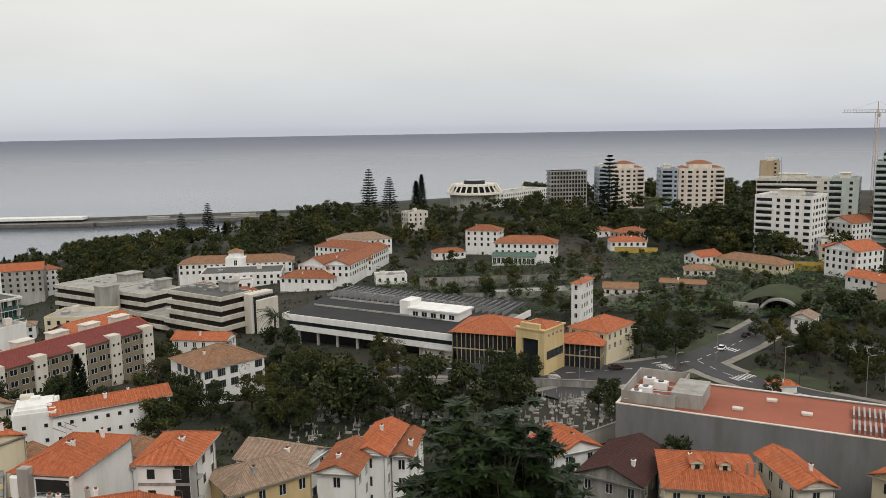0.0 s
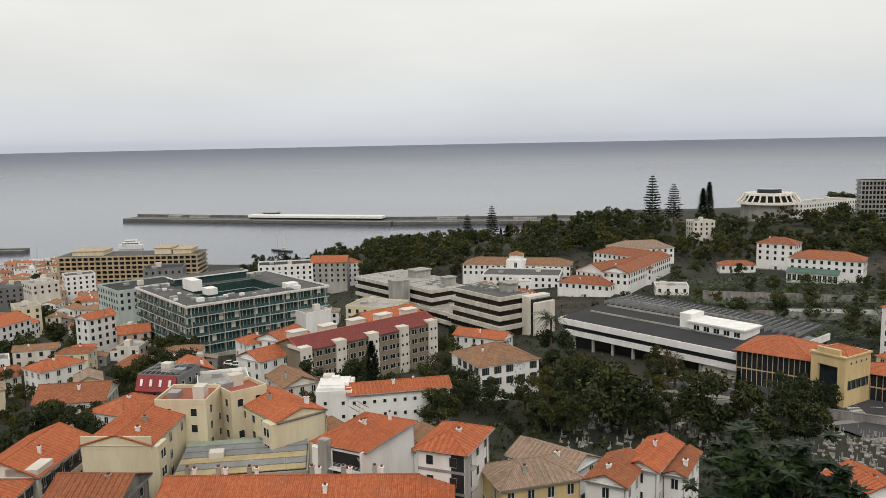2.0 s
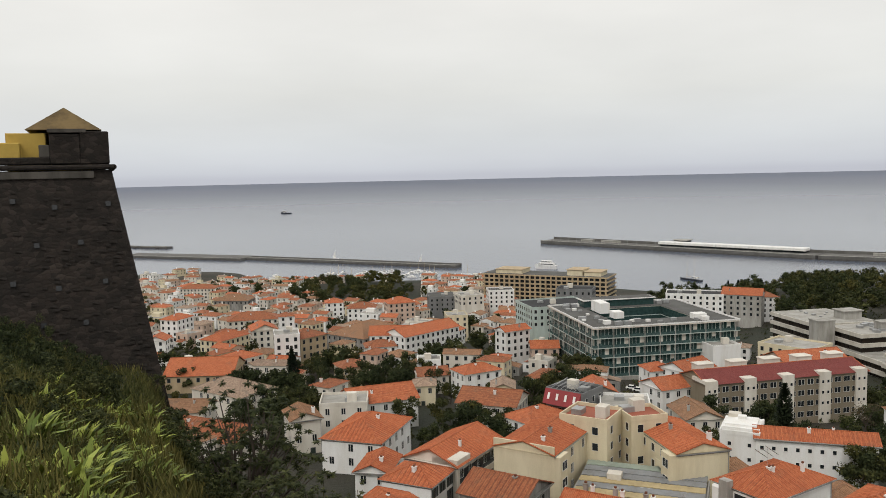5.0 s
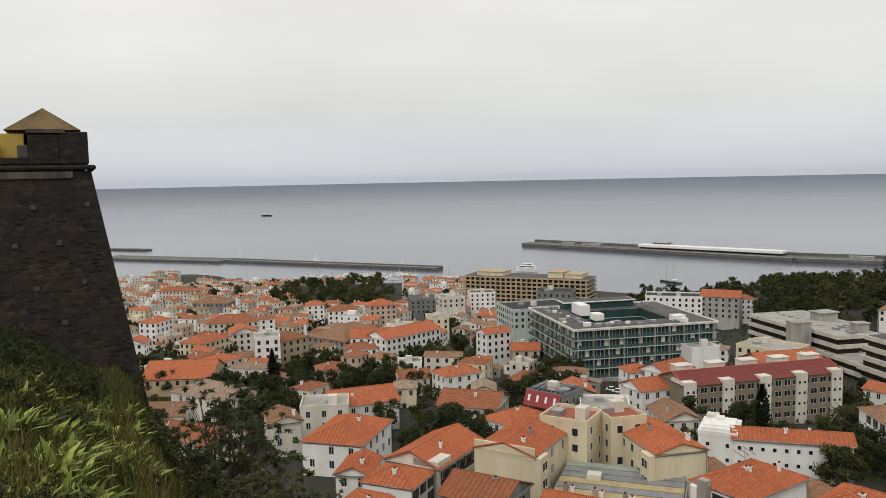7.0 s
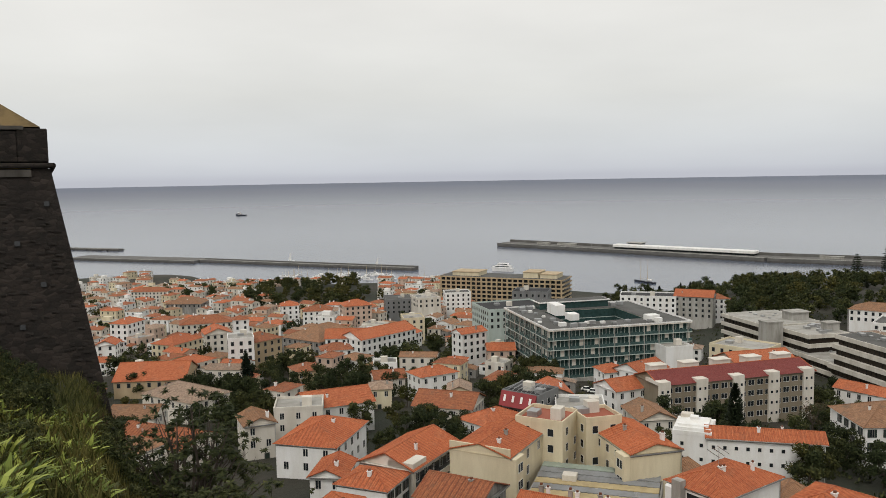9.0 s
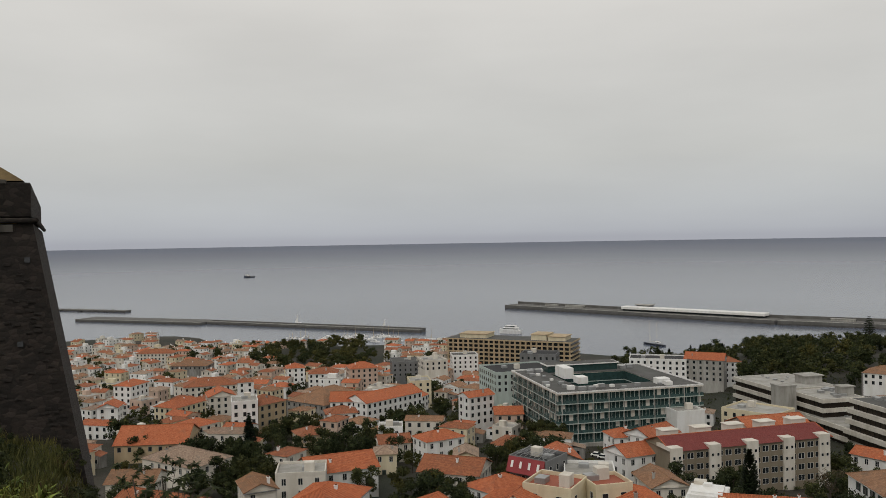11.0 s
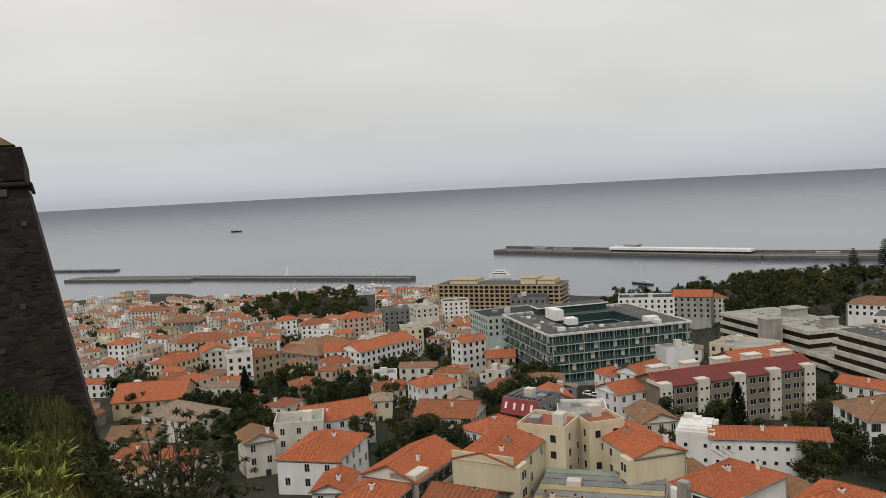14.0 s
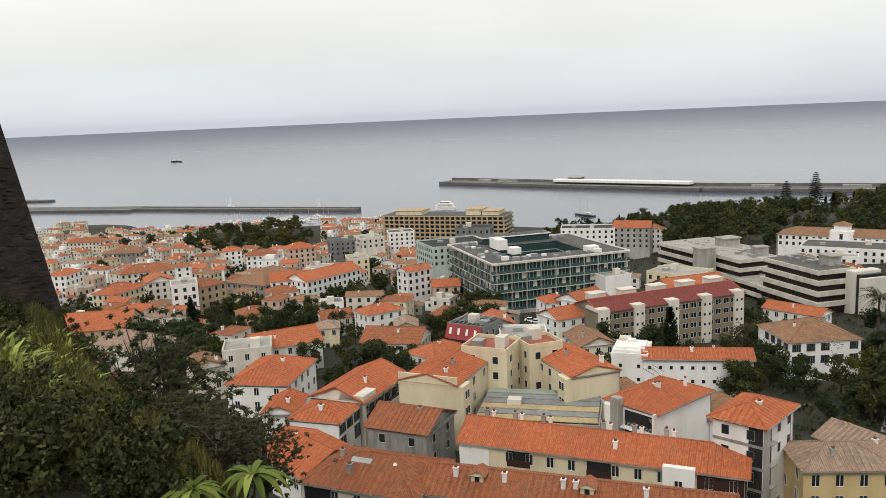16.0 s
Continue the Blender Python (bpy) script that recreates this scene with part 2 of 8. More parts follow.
def build_ground():
    bearings = [-45 + 1.5 * i for i in range(81)] + [80 + 5 * i for i in range(47)]
    ranges = [0.1, 3, 6, 9, 12, 16, 20, 25, 30, 35, 42, 50, 60, 75, 90, 110] + [110 + 15 * i for i in range(1, 67)]
    rows = []
    bm = bmesh.new()
    for b in bearings:
        a = radians(b)
        row = []
        for r in ranges:
            x, y = -r * math.sin(a), r * math.cos(a)
            rough = noise.noise((x * 0.3, y * 0.3, 0)) * (0.5 if 3 < r < 45 else 0)
            row.append(bm.verts.new((x, y, land_z(x, y) + rough - 0.1)))
        rows.append(row)
    n = len(rows)
    for i in range(n):
        for j in range(len(ranges) - 1):
            a, b = rows[i], rows[(i + 1) % n]
            bm.faces.new((a[j], a[j + 1], b[j + 1], b[j])).smooth = True
    m, t, b = material("ground_earth_and_paving")
    co = t.nodes.new("ShaderNodeTexCoord").outputs["Object"]
    big = noise_of(t, co, 0.02, 6.0, 0.6)
    fine = noise_of(t, co, 0.9, 5.0, 0.7)
    base = ramp(t, big, (0.42, (0.015, 0.02, 0.008)), (0.56, (0.032, 0.028, 0.017)), (0.7, (0.07, 0.062, 0.048)))
    base = mix(t, "MULTIPLY", 0.6, base, ramp(t, fine, (0.3, (0.4, 0.4, 0.4)), (0.7, (1, 1, 1))))
    t.links.new(base, b.inputs["Base Color"])
    b.inputs["Roughness"].default_value = 0.95
    bump(t, b, fine, 0.5, 0.3)
    return tagged(link_mesh("ground", bm, m), "hillside and town ground of earth, grass and paving", "ground", kind="structure")


def build_sea():
    bm = bmesh.new()
    ranges = [500, 800, 1200, 1700, 2300] + [2500 + 122.5 * i for i in range(1, 21)]
    rows = []
    for i in range(120):
        a = radians(3 * i)
        rows.append([bm.verts.new((r * math.sin(a), r * math.cos(a), 81 * max(0, (r - 2500) / 2450) ** 2)) for r in ranges])
    for i in range(120):
        for j in range(len(ranges) - 1):
            a, b = rows[i], rows[(i + 1) % 120]
            bm.faces.new((a[j], b[j], b[j + 1], a[j + 1])).smooth = True
    m, t, b = material("grey_blue_sea_water")
    co = t.nodes.new("ShaderNodeTexCoord").outputs["Object"]
    swell = noise_of(t, co, 0.05, 6.0, 0.6)
    drift = node(t, "ShaderNodeMapping", Scale=(0.6, 1.2, 1.0))
    t.links.new(co, drift.inputs[0])
    calm = noise_of(t, drift.outputs[0], 0.0016, 4.0, 0.5)
    # open water: wind-roughened and bluer further out; dim horizon band painted into the colour
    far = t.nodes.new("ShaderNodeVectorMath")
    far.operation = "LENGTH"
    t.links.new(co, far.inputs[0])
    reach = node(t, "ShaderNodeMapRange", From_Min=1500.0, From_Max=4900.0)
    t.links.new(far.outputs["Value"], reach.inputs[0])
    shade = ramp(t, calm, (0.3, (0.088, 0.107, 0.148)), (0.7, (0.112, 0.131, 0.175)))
    horizon_dim = ramp(t, reach.outputs[0], (0.15, (1, 1, 1)), (0.55, (0.85, 0.88, 0.95)), (0.85, (0.65, 0.7, 0.82)), (1.0, (0.55, 0.62, 0.78)))
    t.links.new(mix(t, "MULTIPLY", 1.0, shade, horizon_dim), b.inputs["Base Color"])
    t.links.new(ramp(t, reach.outputs[0], (0.0, (0.16,) * 3), (0.5, (0.27,) * 3), (0.95, (0.46,) * 3)), b.inputs["Roughness"])
    b.inputs["IOR"].default_value = 1.33
    bump(t, b, swell, 0.3, 1.0)
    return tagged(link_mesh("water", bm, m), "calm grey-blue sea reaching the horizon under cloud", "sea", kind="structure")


build_ground()
build_sea()


# ---- houses ----
def window_mesh(w, h, kind):
    """One connected piece: a proud frame, recessed panes, shutters folded back where it has them."""
    cols = [(-w / 2, 0.0, 1), (0.0, w / 2, 1)] if kind != "bare" else [(-w / 2, w / 2, 1)]
    if kind == "shutter":
        cols = [(-w, -w / 2, 3)] + cols + [(w / 2, w, 3)]
    bm = bmesh.new()
    xs = [cols[0][0]] + [c[1] for c in cols]
    front = [[bm.verts.new((x, -0.09, z)) for z in (-0.1, h)] for x in xs]
    back = [[bm.verts.new((x, 0.02, z)) for z in (-0.1, h)] for x in xs]
    n = len(xs) - 1
    panes = []
    for i, c in enumerate(cols):
        f = bm.faces.new((front[i][0], front[i + 1][0], front[i + 1][1], front[i][1]))
        f.material_index = 3 if c[2] == 3 else 0
        if c[2] == 1:
            panes.append(f)
        bm.faces.new((front[i][0], back[i][0], back[i + 1][0], front[i + 1][0]))
        bm.faces.new((front[i][1], front[i + 1][1], back[i + 1][1], back[i][1]))
    bm.faces.new((front[0][0], front[0][1], back[0][1], back[0][0]))
    bm.faces.new((front[n][0], back[n][0], back[n][1], front[n][1]))
    bm.normal_update()
    bmesh.ops.inset_individual(bm, faces=panes, thickness=0.08 if kind != "bare" else 0.06, depth=-0.06)
    for f in panes:
        f.material_index = 1
    me = bpy.data.meshes.new("window")
    bm.normal_update()
    bm.to_mesh(me)
    bm.free()
    for mm in (STONE_TRIM if kind == "shutter" else FRAME, PANE, FRAME, SHUTTER):
        me.materials.append(mm)
    return me


WINDOWS = {k: window_mesh(*v) for k, v in {
    "plain": (1.05, 1.5, "plain"), "shutter": (1.0, 1.7, "shutter"), "wide": (1.9, 1.4, "plain"), "bare": (1.1, 1.3, "bare"),
    "tall": (1.1, 2.2, "shutter"), "small": (0.7, 0.7, "bare"), "band": (2.6, 1.5, "bare"), "arch": (1.5, 2.6, "plain")}.items()}


def put_window(parent, kind, x, y, z, turn):
    ob = new("window", WINDOWS[kind])
    ob.parent = parent
    ob.matrix_basis = pose(x, y, z, 0, 0, turn)
    return ob


def face_list(w, d):
    """Front, right and left wall: middle, turn, length."""
    return {"front": ((0, -d / 2), 0, w), "right": ((w / 2, 0), 90, d), "left": ((-w / 2, 0), -90, d), "back": ((0, d / 2), 180, w)}


PLACED = []


def windows_joined(parent, w, d, top, storeys, faces, pitch, gap, size=(1.0, 1.4)):
    """Windows too far off to tell apart singly: frame and pane of each, in one mesh."""
    bm = bmesh.new()
    for f in faces:
        (mx, my), turn, length = face_list(w, d)[f]
        n = max(1, int(length / gap))
        a = radians(turn)
        c, s = math.cos(a), math.sin(a)
        for k in range(storeys):
            z = top - 2.2 - k * pitch
            for i in range(n):
                u = (i + 0.5) * length / n - length / 2
                for grow, out, mat in ((0.12, 0.05, 0), (0.0, 0.08, 1)):
                    p = [(mx + (u + e * (size[0] / 2 + grow)) * c + out * s, my + (u + e * (size[0] / 2 + grow)) * s - out * c, zz) for e, zz in
                         ((-1, z - grow), (1, z - grow), (1, z + size[1] + grow), (-1, z + size[1] + grow))]
                    bm.faces.new([bm.verts.new(q) for q in p]).material_index = mat
    return tagged(part("glazing", bm, (STONE_TRIM, PANE), parent), kind="stuff")


def windows_on(parent, w, d, top, storeys, kind="plain", faces=("front", "right", "left"), pitch=2.9, gap=3.0, skip=0.0, seed=0):
    rnd = random.Random(seed)
    for f in faces:
        (mx, my), turn, length = face_list(w, d)[f]
        n = max(1, int(length / gap))
        a = radians(turn)
        for s in range(storeys):
            z = top - 0.75 - 1.5 - s * pitch
            for i in range(n):
                if rnd.random() < skip:
                    continue
                u = (i + 0.5) * length / n - length / 2
                put_window(parent, kind, mx + u * math.cos(a), my + u * math.sin(a), z, turn)


def roof_face(bm, uv, pts, mat=0):
    """A roof plane: its first two points are the eave; UVs are metres along the eave and up the slope."""
    f = bm.faces.new([bm.verts.new(p) for p in pts])
    f.material_index = mat
    a, b = Vector(pts[0]), Vector(pts[1])
    ux = (b - a).normalized()
    n = ux.cross(Vector(pts[2]) - a).normalized()
    vy = n.cross(ux)
    for loop in f.loops:
        r = loop.vert.co - a
        loop[uv].uv = (r.dot(ux) + a.x, r.dot(vy))


def pitched_roof(w, d, z, kind, slope=0.42, over=0.45):
    bm = bmesh.new()
    uv = bm.loops.layers.uv.new("UVMap")
    x, y = w / 2 + over, d / 2 + over
    lo = z - over * slope * 0.4
    if kind == "gable":
        along = w >= d
        if not along:
            x, y = y, x
        r = y * slope
        turn = (lambda p: p) if along else (lambda p: (-p[1], p[0], p[2]))
        ends = [(-x, 0, lo + r), (x, 0, lo + r)]
        planes = [[(-x, -y, lo), (x, -y, lo), ends[1], ends[0]], [(x, y, lo), (-x, y, lo), ends[0], ends[1]]]
        gables = [[(-x + over, y - over, lo), (-x + over, -y + over, lo), (-x + over, 0, lo + r - 0.15)], [(x - over, -y + over, lo), (x - over, y - over, lo), (x - over, 0, lo + r - 0.15)]]
        ridges = [(ends[0], ends[1])]
        verge = [((s * x, -y, lo), (s * x, 0, lo + r)) for s in (-1, 1)] + [((s * x, y, lo), (s * x, 0, lo + r)) for s in (-1, 1)]
    else:
        turn = lambda p: p
        k = min(x, y)
        r = k * slope
        if x >= y:
            a, b = (-(x - k), 0, lo + r), (x - k, 0, lo + r)
        else:
            a, b = (0, -(y - k), lo + r), (0, y - k, lo + r)
        c = [(-x, -y, lo), (x, -y, lo), (x, y, lo), (-x, y, lo)]
        if x >= y:
            planes = [[c[0], c[1], b, a], [c[1], c[2], b], [c[2], c[3], a, b], [c[3], c[0], a]]
            ridges = [(c[0], a), (c[3], a), (c[1], b), (c[2], b), (a, b)]
        else:
            planes = [[c[0], c[1], a], [c[1], c[2], b, a], [c[2], c[3], b], [c[3], c[0], a, b]]
            ridges = [(c[0], a), (c[1], a), (c[2], b), (c[3], b), (a, b)]
        planes = [[p for i, p in enumerate(q) if p not in q[:i]] for q in planes]
        gables, verge = [], []
    for q in planes:
        roof_face(bm, uv, [turn(p) for p in q])
        eave = [turn(q[1]), turn(q[0])]
        f = bm.faces.new([bm.verts.new(p) for p in (*eave, *((p[0] * 0.97, p[1] * 0.97, p[2] - 0.16) for p in eave[::-1]))])
        f.material_index = 1
    under = [bm.verts.new(turn(p)) for p in ((-x, -y, lo - 0.02), (-x, y, lo - 0.02), (x, y, lo - 0.02), (x, -y, lo - 0.02))]
    bm.faces.new(under).material_index = 1
    for g in gables:
        bm.faces.new([bm.verts.new(turn(p)) for p in g]).material_index = 1
    caps = bmesh.new()
    uvc = caps.loops.layers.uv.new("UVMap")
    for p, q in ridges + verge:
        if (Vector(p) - Vector(q)).length > 0.3:
            tube(caps, turn(p), turn(q), 0.13, 0.13, 6)
    for f in caps.faces:
        for loop in f.loops:
            loop[uvc].uv = (loop.vert.co.x, loop.vert.co.y)
    return bm, caps


def tile_rolls(bm):
    """The raised rolls of the pantiles, from eave to ridge, on each plane of a roof."""
    out = bmesh.new()
    uv = out.loops.layers.uv.new("UVMap")
    for f in bm.faces:
        if f.material_index:
            continue
        pts = [l.vert.co.copy() for l in f.loops]
        a = pts[0]
        ux = (pts[1] - a).normalized()
        n = ux.cross(pts[2] - a).normalized()
        vy = n.cross(ux)
        flat = [((p - a).dot(ux), (p - a).dot(vy)) for p in pts]
        u = min(q[0] for q in flat) + 0.2
        while u < max(q[0] for q in flat) - 0.1:
            cut = []
            for (u0, v0), (u1, v1) in zip(flat, flat[1:] + flat[:1]):
                if (u0 - u) * (u1 - u) < 0:
                    cut.append(v0 + (v1 - v0) * (u - u0) / (u1 - u0))
            if len(cut) == 2 and max(cut) - min(cut) > 0.3:
                lo, hi = min(cut), max(cut)
                e = [[out.verts.new(a + ux * (u + s) + vy * v + n * z) for s, z in ((-0.09, 0.0), (0.0, 0.07), (0.09, 0.0))] for v in (lo, hi)]
                for i in range(2):
                    g = out.faces.new((e[0][i], e[0][i + 1], e[1][i + 1], e[1][i]))
                    for l, q in zip(g.loops, ((u, lo), (u, lo), (u, hi), (u, hi))):
                        l[uv].uv = q
            u += 0.42
    return out


def footing(x, y, rot, w, d):
    a = radians(rot)
    return min(land_z(x + u * math.cos(a) - v * math.sin(a), y + u * math.sin(a) + v * math.cos(a)) for u in (-w / 2, w / 2) for v in (-d / 2, d / 2))


def chimney(parent, x, y, z, s=0.5, h=1.3, paint="white"):
    c = part("chimney", boxes((x - s / 2, y - s / 2, z - 1.2, x + s / 2, y + s / 2, z + h), (x - s * 0.65, y - s * 0.65, z + h, x + s * 0.65, y + s * 0.65, z + h + 0.12)), PAINT[paint], parent)
    part("chimney_pot", boxes((x - s * 0.3, y - s * 0.3, z + h + 0.12, x + s * 0.3, y + s * 0.3, z + h + 0.4)), ROOF["rust"], c)


def house(label, x, y, rot, w, d, eave, roof="orange", kind="hip", wall="white", storeys=2, style="plain", gap=3.0, faces=("front", "right", "left"),
          slope=0.42, chimneys=1, group="houses of the town", skip=0.1, pitch=2.9, name="house", over=0.45, annex=False):
    base = footing(x, y, rot, w, d)
    top = eave + lie(x, y) - base
    PLACED.append((x, y, math.hypot(w, d) / 2, w, d, rot))
    seed = int(abs(x * 7 + y * 13) * 10)
    rnd = random.Random(seed)
    h = thing(name, label, "house", pose(x, y, base, 0, 0, rot), group)
    part("wall", boxes((-w / 2, -d / 2, -1.2, w / 2, d / 2, top)), PAINT[wall], h)
    part("plinth", boxes((-w / 2 - 0.06, -d / 2 - 0.06, -1.2, w / 2 + 0.06, d / 2 + 0.06, 0.6)), STONE_TRIM, h)
    if kind == "flat":
        part("roof", boxes((-w / 2 + 0.25, -d / 2 + 0.25, top - 0.1, w / 2 - 0.25, d / 2 - 0.25, top + 0.06)), {"pale": LIGHT_ROOF, "dark": DARK_ROOF, "flat": FLAT_ROOF, "red": RED_DECK}[roof], h)
        p = part("parapet", boxes((-w / 2 - 0.05, -d / 2 - 0.05, top - 0.2, w / 2 + 0.05, -d / 2 + 0.2, top + 0.7), (-w / 2 - 0.05, d / 2 - 0.2, top - 0.2, w / 2 + 0.05, d / 2 + 0.05, top + 0.7),
                                  (-w / 2 - 0.05, -d / 2 + 0.2, top - 0.2, -w / 2 + 0.2, d / 2 - 0.2, top + 0.7), (w / 2 - 0.2, -d / 2 + 0.2, top - 0.2, w / 2 + 0.05, d / 2 - 0.2, top + 0.7)), PAINT[wall], h)
        for i in range(2):
            u, v = rnd.uniform(-0.3, 0.3) * w, rnd.uniform(-0.3, 0.3) * d
            part("roof_hut" if i == 0 else "roof_unit", bevelled(boxes((u - 1.2, v - 1, top, u + 1.2, v + 1, top + (2.2 if i == 0 else 1.1))), 0.05), PAINT["offwhite"] if i == 0 else METAL, h)
    else:
        bm, caps = pitched_roof(w, d, top, kind, slope, over)
        near = math.hypot(x, y) < 185
        rolls = tile_rolls(bm) if near else None
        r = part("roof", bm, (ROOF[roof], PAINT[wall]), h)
        if near:
            tagged(part("tile_relief", rolls, ROOF[roof], r), kind="stuff")
            g = part("gutter", boxes((-w / 2 - over - 0.08, -d / 2 - over - 0.1, top - 0.3, w / 2 + over + 0.08, -d / 2 - over + 0.02, top - 0.16)), METAL if seed % 3 else PAINT["stained"], h)
            part("drainpipe", boxes((w / 2 - 0.25, -d / 2 - 0.1, -0.5, w / 2 - 0.15, -d / 2 - 0.01, top - 0.2)), METAL, h)
            part("string_course", boxes((-w / 2 - 0.04, -d / 2 - 0.04, top - 0.55, w / 2 + 0.04, d / 2 + 0.04, top - 0.4)), STONE_TRIM, h)
        part("ridge_tiles", caps, ROOF[roof if roof != "maroon" else "orange"], r)
        rise = (min(w, d) / 2) * slope
        for i in range(chimneys):
            u, v = rnd.uniform(-0.32, 0.32) * w, rnd.uniform(-0.3, 0.05) * d
            chimney(h, u, v, top + rise * 0.55, rnd.uniform(0.4, 0.65), rnd.uniform(0.7, 1.3), "white" if rnd.random() < 0.7 else "concrete")
    if storeys:
        n = min(storeys, max(1, int(top / pitch)))
        if math.hypot(x, y) > 290:
            windows_joined(h, w, d, top, n, faces, pitch, gap)
        else:
            windows_on(h, w, d, top, n, style, faces, pitch, gap, skip, seed)
        put_door(h, rnd.uniform(-0.2, 0.2) * w, -d / 2)
    if annex:
        e = rnd.choice((-1, 1))
        aw, ad, ah = rnd.uniform(2.5, 4.5), d * rnd.uniform(0.4, 0.7), top * rnd.uniform(0.45, 0.75)
        v = rnd.uniform(-0.15, 0.15) * d
        x0, x1 = (w / 2 + 0.02, w / 2 + aw) if e > 0 else (-w / 2 - aw, -w / 2 - 0.02)
        a = part("annex", boxes((x0, v - ad / 2, -1.2, x1, v + ad / 2, ah)), PAINT[rnd.choice(("white", "offwhite", "stained", "cream"))], h)
        lean = bmesh.new()
        uv = lean.loops.layers.uv.new("UVMap")
        hi, lo = (x0, x1 + 0.3) if e > 0 else (x1, x0 - 0.3)
        q = [(lo, v - ad / 2 - 0.2, ah - 0.1), (lo, v + ad / 2 + 0.2, ah - 0.1), (hi, v + ad / 2 + 0.2, ah + 0.9), (hi, v - ad / 2 - 0.2, ah + 0.9)]
        roof_face(lean, uv, q if e > 0 else [q[1], q[0], q[3], q[2]])
        part("annex_roof", lean, ROOF[rnd.choice(("rust", "brown", "orange", "old"))], a)
        put_window(h, "bare", (x0 + x1) / 2, v - ad / 2, max(0.4, ah - 2.2), 0)
        if rnd.random() < 0.5:
            antenna(h, rnd.uniform(-0.3, 0.3) * w, 0.3, top + 1.2, 2.4)
    return h, top


def put_door(parent, x, y):
    d = part("door", boxes((x - 0.5, y - 0.05, 0.05, x + 0.5, y + 0.02, 2.15)), SHUTTER, parent)
    part("door_frame", boxes((x - 0.62, y - 0.09, 0, x - 0.5, y, 2.27), (x + 0.5, y - 0.09, 0, x + 0.62, y, 2.27), (x - 0.5, y - 0.09, 2.15, x + 0.5, y, 2.27)), STONE_TRIM, d)


# ---- the town's houses: place, turn, size, eave height ----
NAMED = {}
NAMED["row_near"] = house("cream rendered house with a orange tiled gable roof", -55.4, 95.6, 18.3, 40.4, 10, 60.9, "orange", "gable", "cream", 2)
NAMED["near_a"] = house("off-white rendered house with a rust-red tiled hip roof", -73.9, 68.4, 18.0, 16.7, 12, 61.8, "rust", "hip", "offwhite", 2)
NAMED["near_b"] = house("off-white rendered house with a rust-red tiled gable roof", -49.4, 78.8, 22.0, 37.9, 9, 61.8, "rust", "gable", "offwhite", 2)
house("white rendered house with a orange tiled gable roof", -89.8, 69.5, -6.4, 12.6, 11, 59.8, "orange", "gable", "white", 1)
house("white rendered house with a orange tiled hip roof", -100.4, 81.5, 113.0, 8.4, 9.1, 60.1, "orange", "hip", "white", 2, style="tall", faces=("front",), gap=2.4)
house("stained grey rendered house with a rust-red tiled gable roof", -83.6, 85.2, 106.4, 10.1, 10.3, 61.6, "rust", "gable", "stained", 2, style="bare", gap=5)
NAMED["bigwhite"] = house("white rendered house with a orange tiled hip roof", -135.2, 96.6, 120.6, 17.5, 12.9, 56.5, "orange", "hip", "white", 2, style="plain", skip=0.3, gap=3.4)
NAMED["balcony"] = house("off-white rendered house with a orange tiled gable roof", -104.5, 93.6, 107.0, 16.3, 10.8, 60.6, "orange", "gable", "offwhite", 3, faces=("front",), gap=2.6)
NAMED["cream_a"] = house("cream rendered apartment block with a orange tiled gable roof", -91.2, 102.3, 107.0, 15, 11.2, 63.6, "orange", "gable", "cream", 4, gap=4.2, faces=("front",), chimneys=2, slope=0.3, over=0.2)
NAMED["cream_b"] = house("cream stair block with a flat red terrace roof", -89.6, 114.2, 107.0, 8.6, 9.0, 65.6, "red", "flat", "cream", 4, style="bare", gap=3.2, faces=("front", "left"))
NAMED["cream_c"] = house("cream rendered apartment block with a orange tiled gable roof", -76.0, 121.2, 60.0, 9.6, 17.0, 63.2, "orange", "gable", "cream", 4, style="bare", gap=3.4, faces=("left",), chimneys=2, slope=0.3, over=0.2)
NAMED["cream_d"] = house("cream corner block with a flat red terrace roof", -84.0, 121.5, 60.0, 7.0, 7.0, 65.4, "red", "flat", "cream", 4, style="bare", gap=2.6, faces=("front", "left"))
NAMED["shed"] = house("concrete rendered house with a flat roof", -75.0, 108.8, 27.7, 20.9, 14, 57.3, "pale", "flat", "concrete", 0)
NAMED["modern"] = house("white rendered house with a orange tiled hip roof", -54.7, 112.8, 80.9, 14.4, 9.8, 63.6, "orange", "hip", "white", 3, faces=("back",), chimneys=3)
NAMED["tower_house"] = house("white rendered apartment block with a orange tiled hip roof", -36.9, 105.5, 87.6, 10.3, 7.0, 67.3, "orange", "hip", "white", 4, style="bare", gap=3.4, over=0.7)
house("white rendered house with a weathered brown tiled gable roof", -50.5, 122.8, -8.7, 5.4, 8, 58.9, "brown", "gable", "white", 2)
house("yellow rendered house with a pale lichened tiled hip roof", -26.8, 109.2, 36.9, 12.2, 8.9, 62.0, "old", "hip", "yellow", 2)
house("white rendered house with a orange tiled gable roof", -66.7, 154.3, 31.1, 21.6, 6.5, 57.5, "orange", "gable", "white", 2, style="small", gap=2.0, chimneys=2)
house("white rendered house with a weathered brown tiled hip roof", -56.7, 195.0, 44.3, 17.0, 16.0, 54.6, "brown", "hip", "white", 2, style="shutter", chimneys=2)
house("cream rendered house with a flat roof", -130.6, 284.6, -0.3, 20.0, 16, 45.9, "pale", "flat", "cream", 3)
house("white rendered apartment block with a orange tiled hip roof", 48.1, 270.8, 59.0, 11.7, 3.4, 59.3, "orange", "hip", "white", 5, gap=2.2, pitch=3.2)
house("cream rendered house with a orange tiled hip roof", 46.7, 230.3, -41.3, 12.5, 16, 53.7, "orange", "hip", "cream", 2)
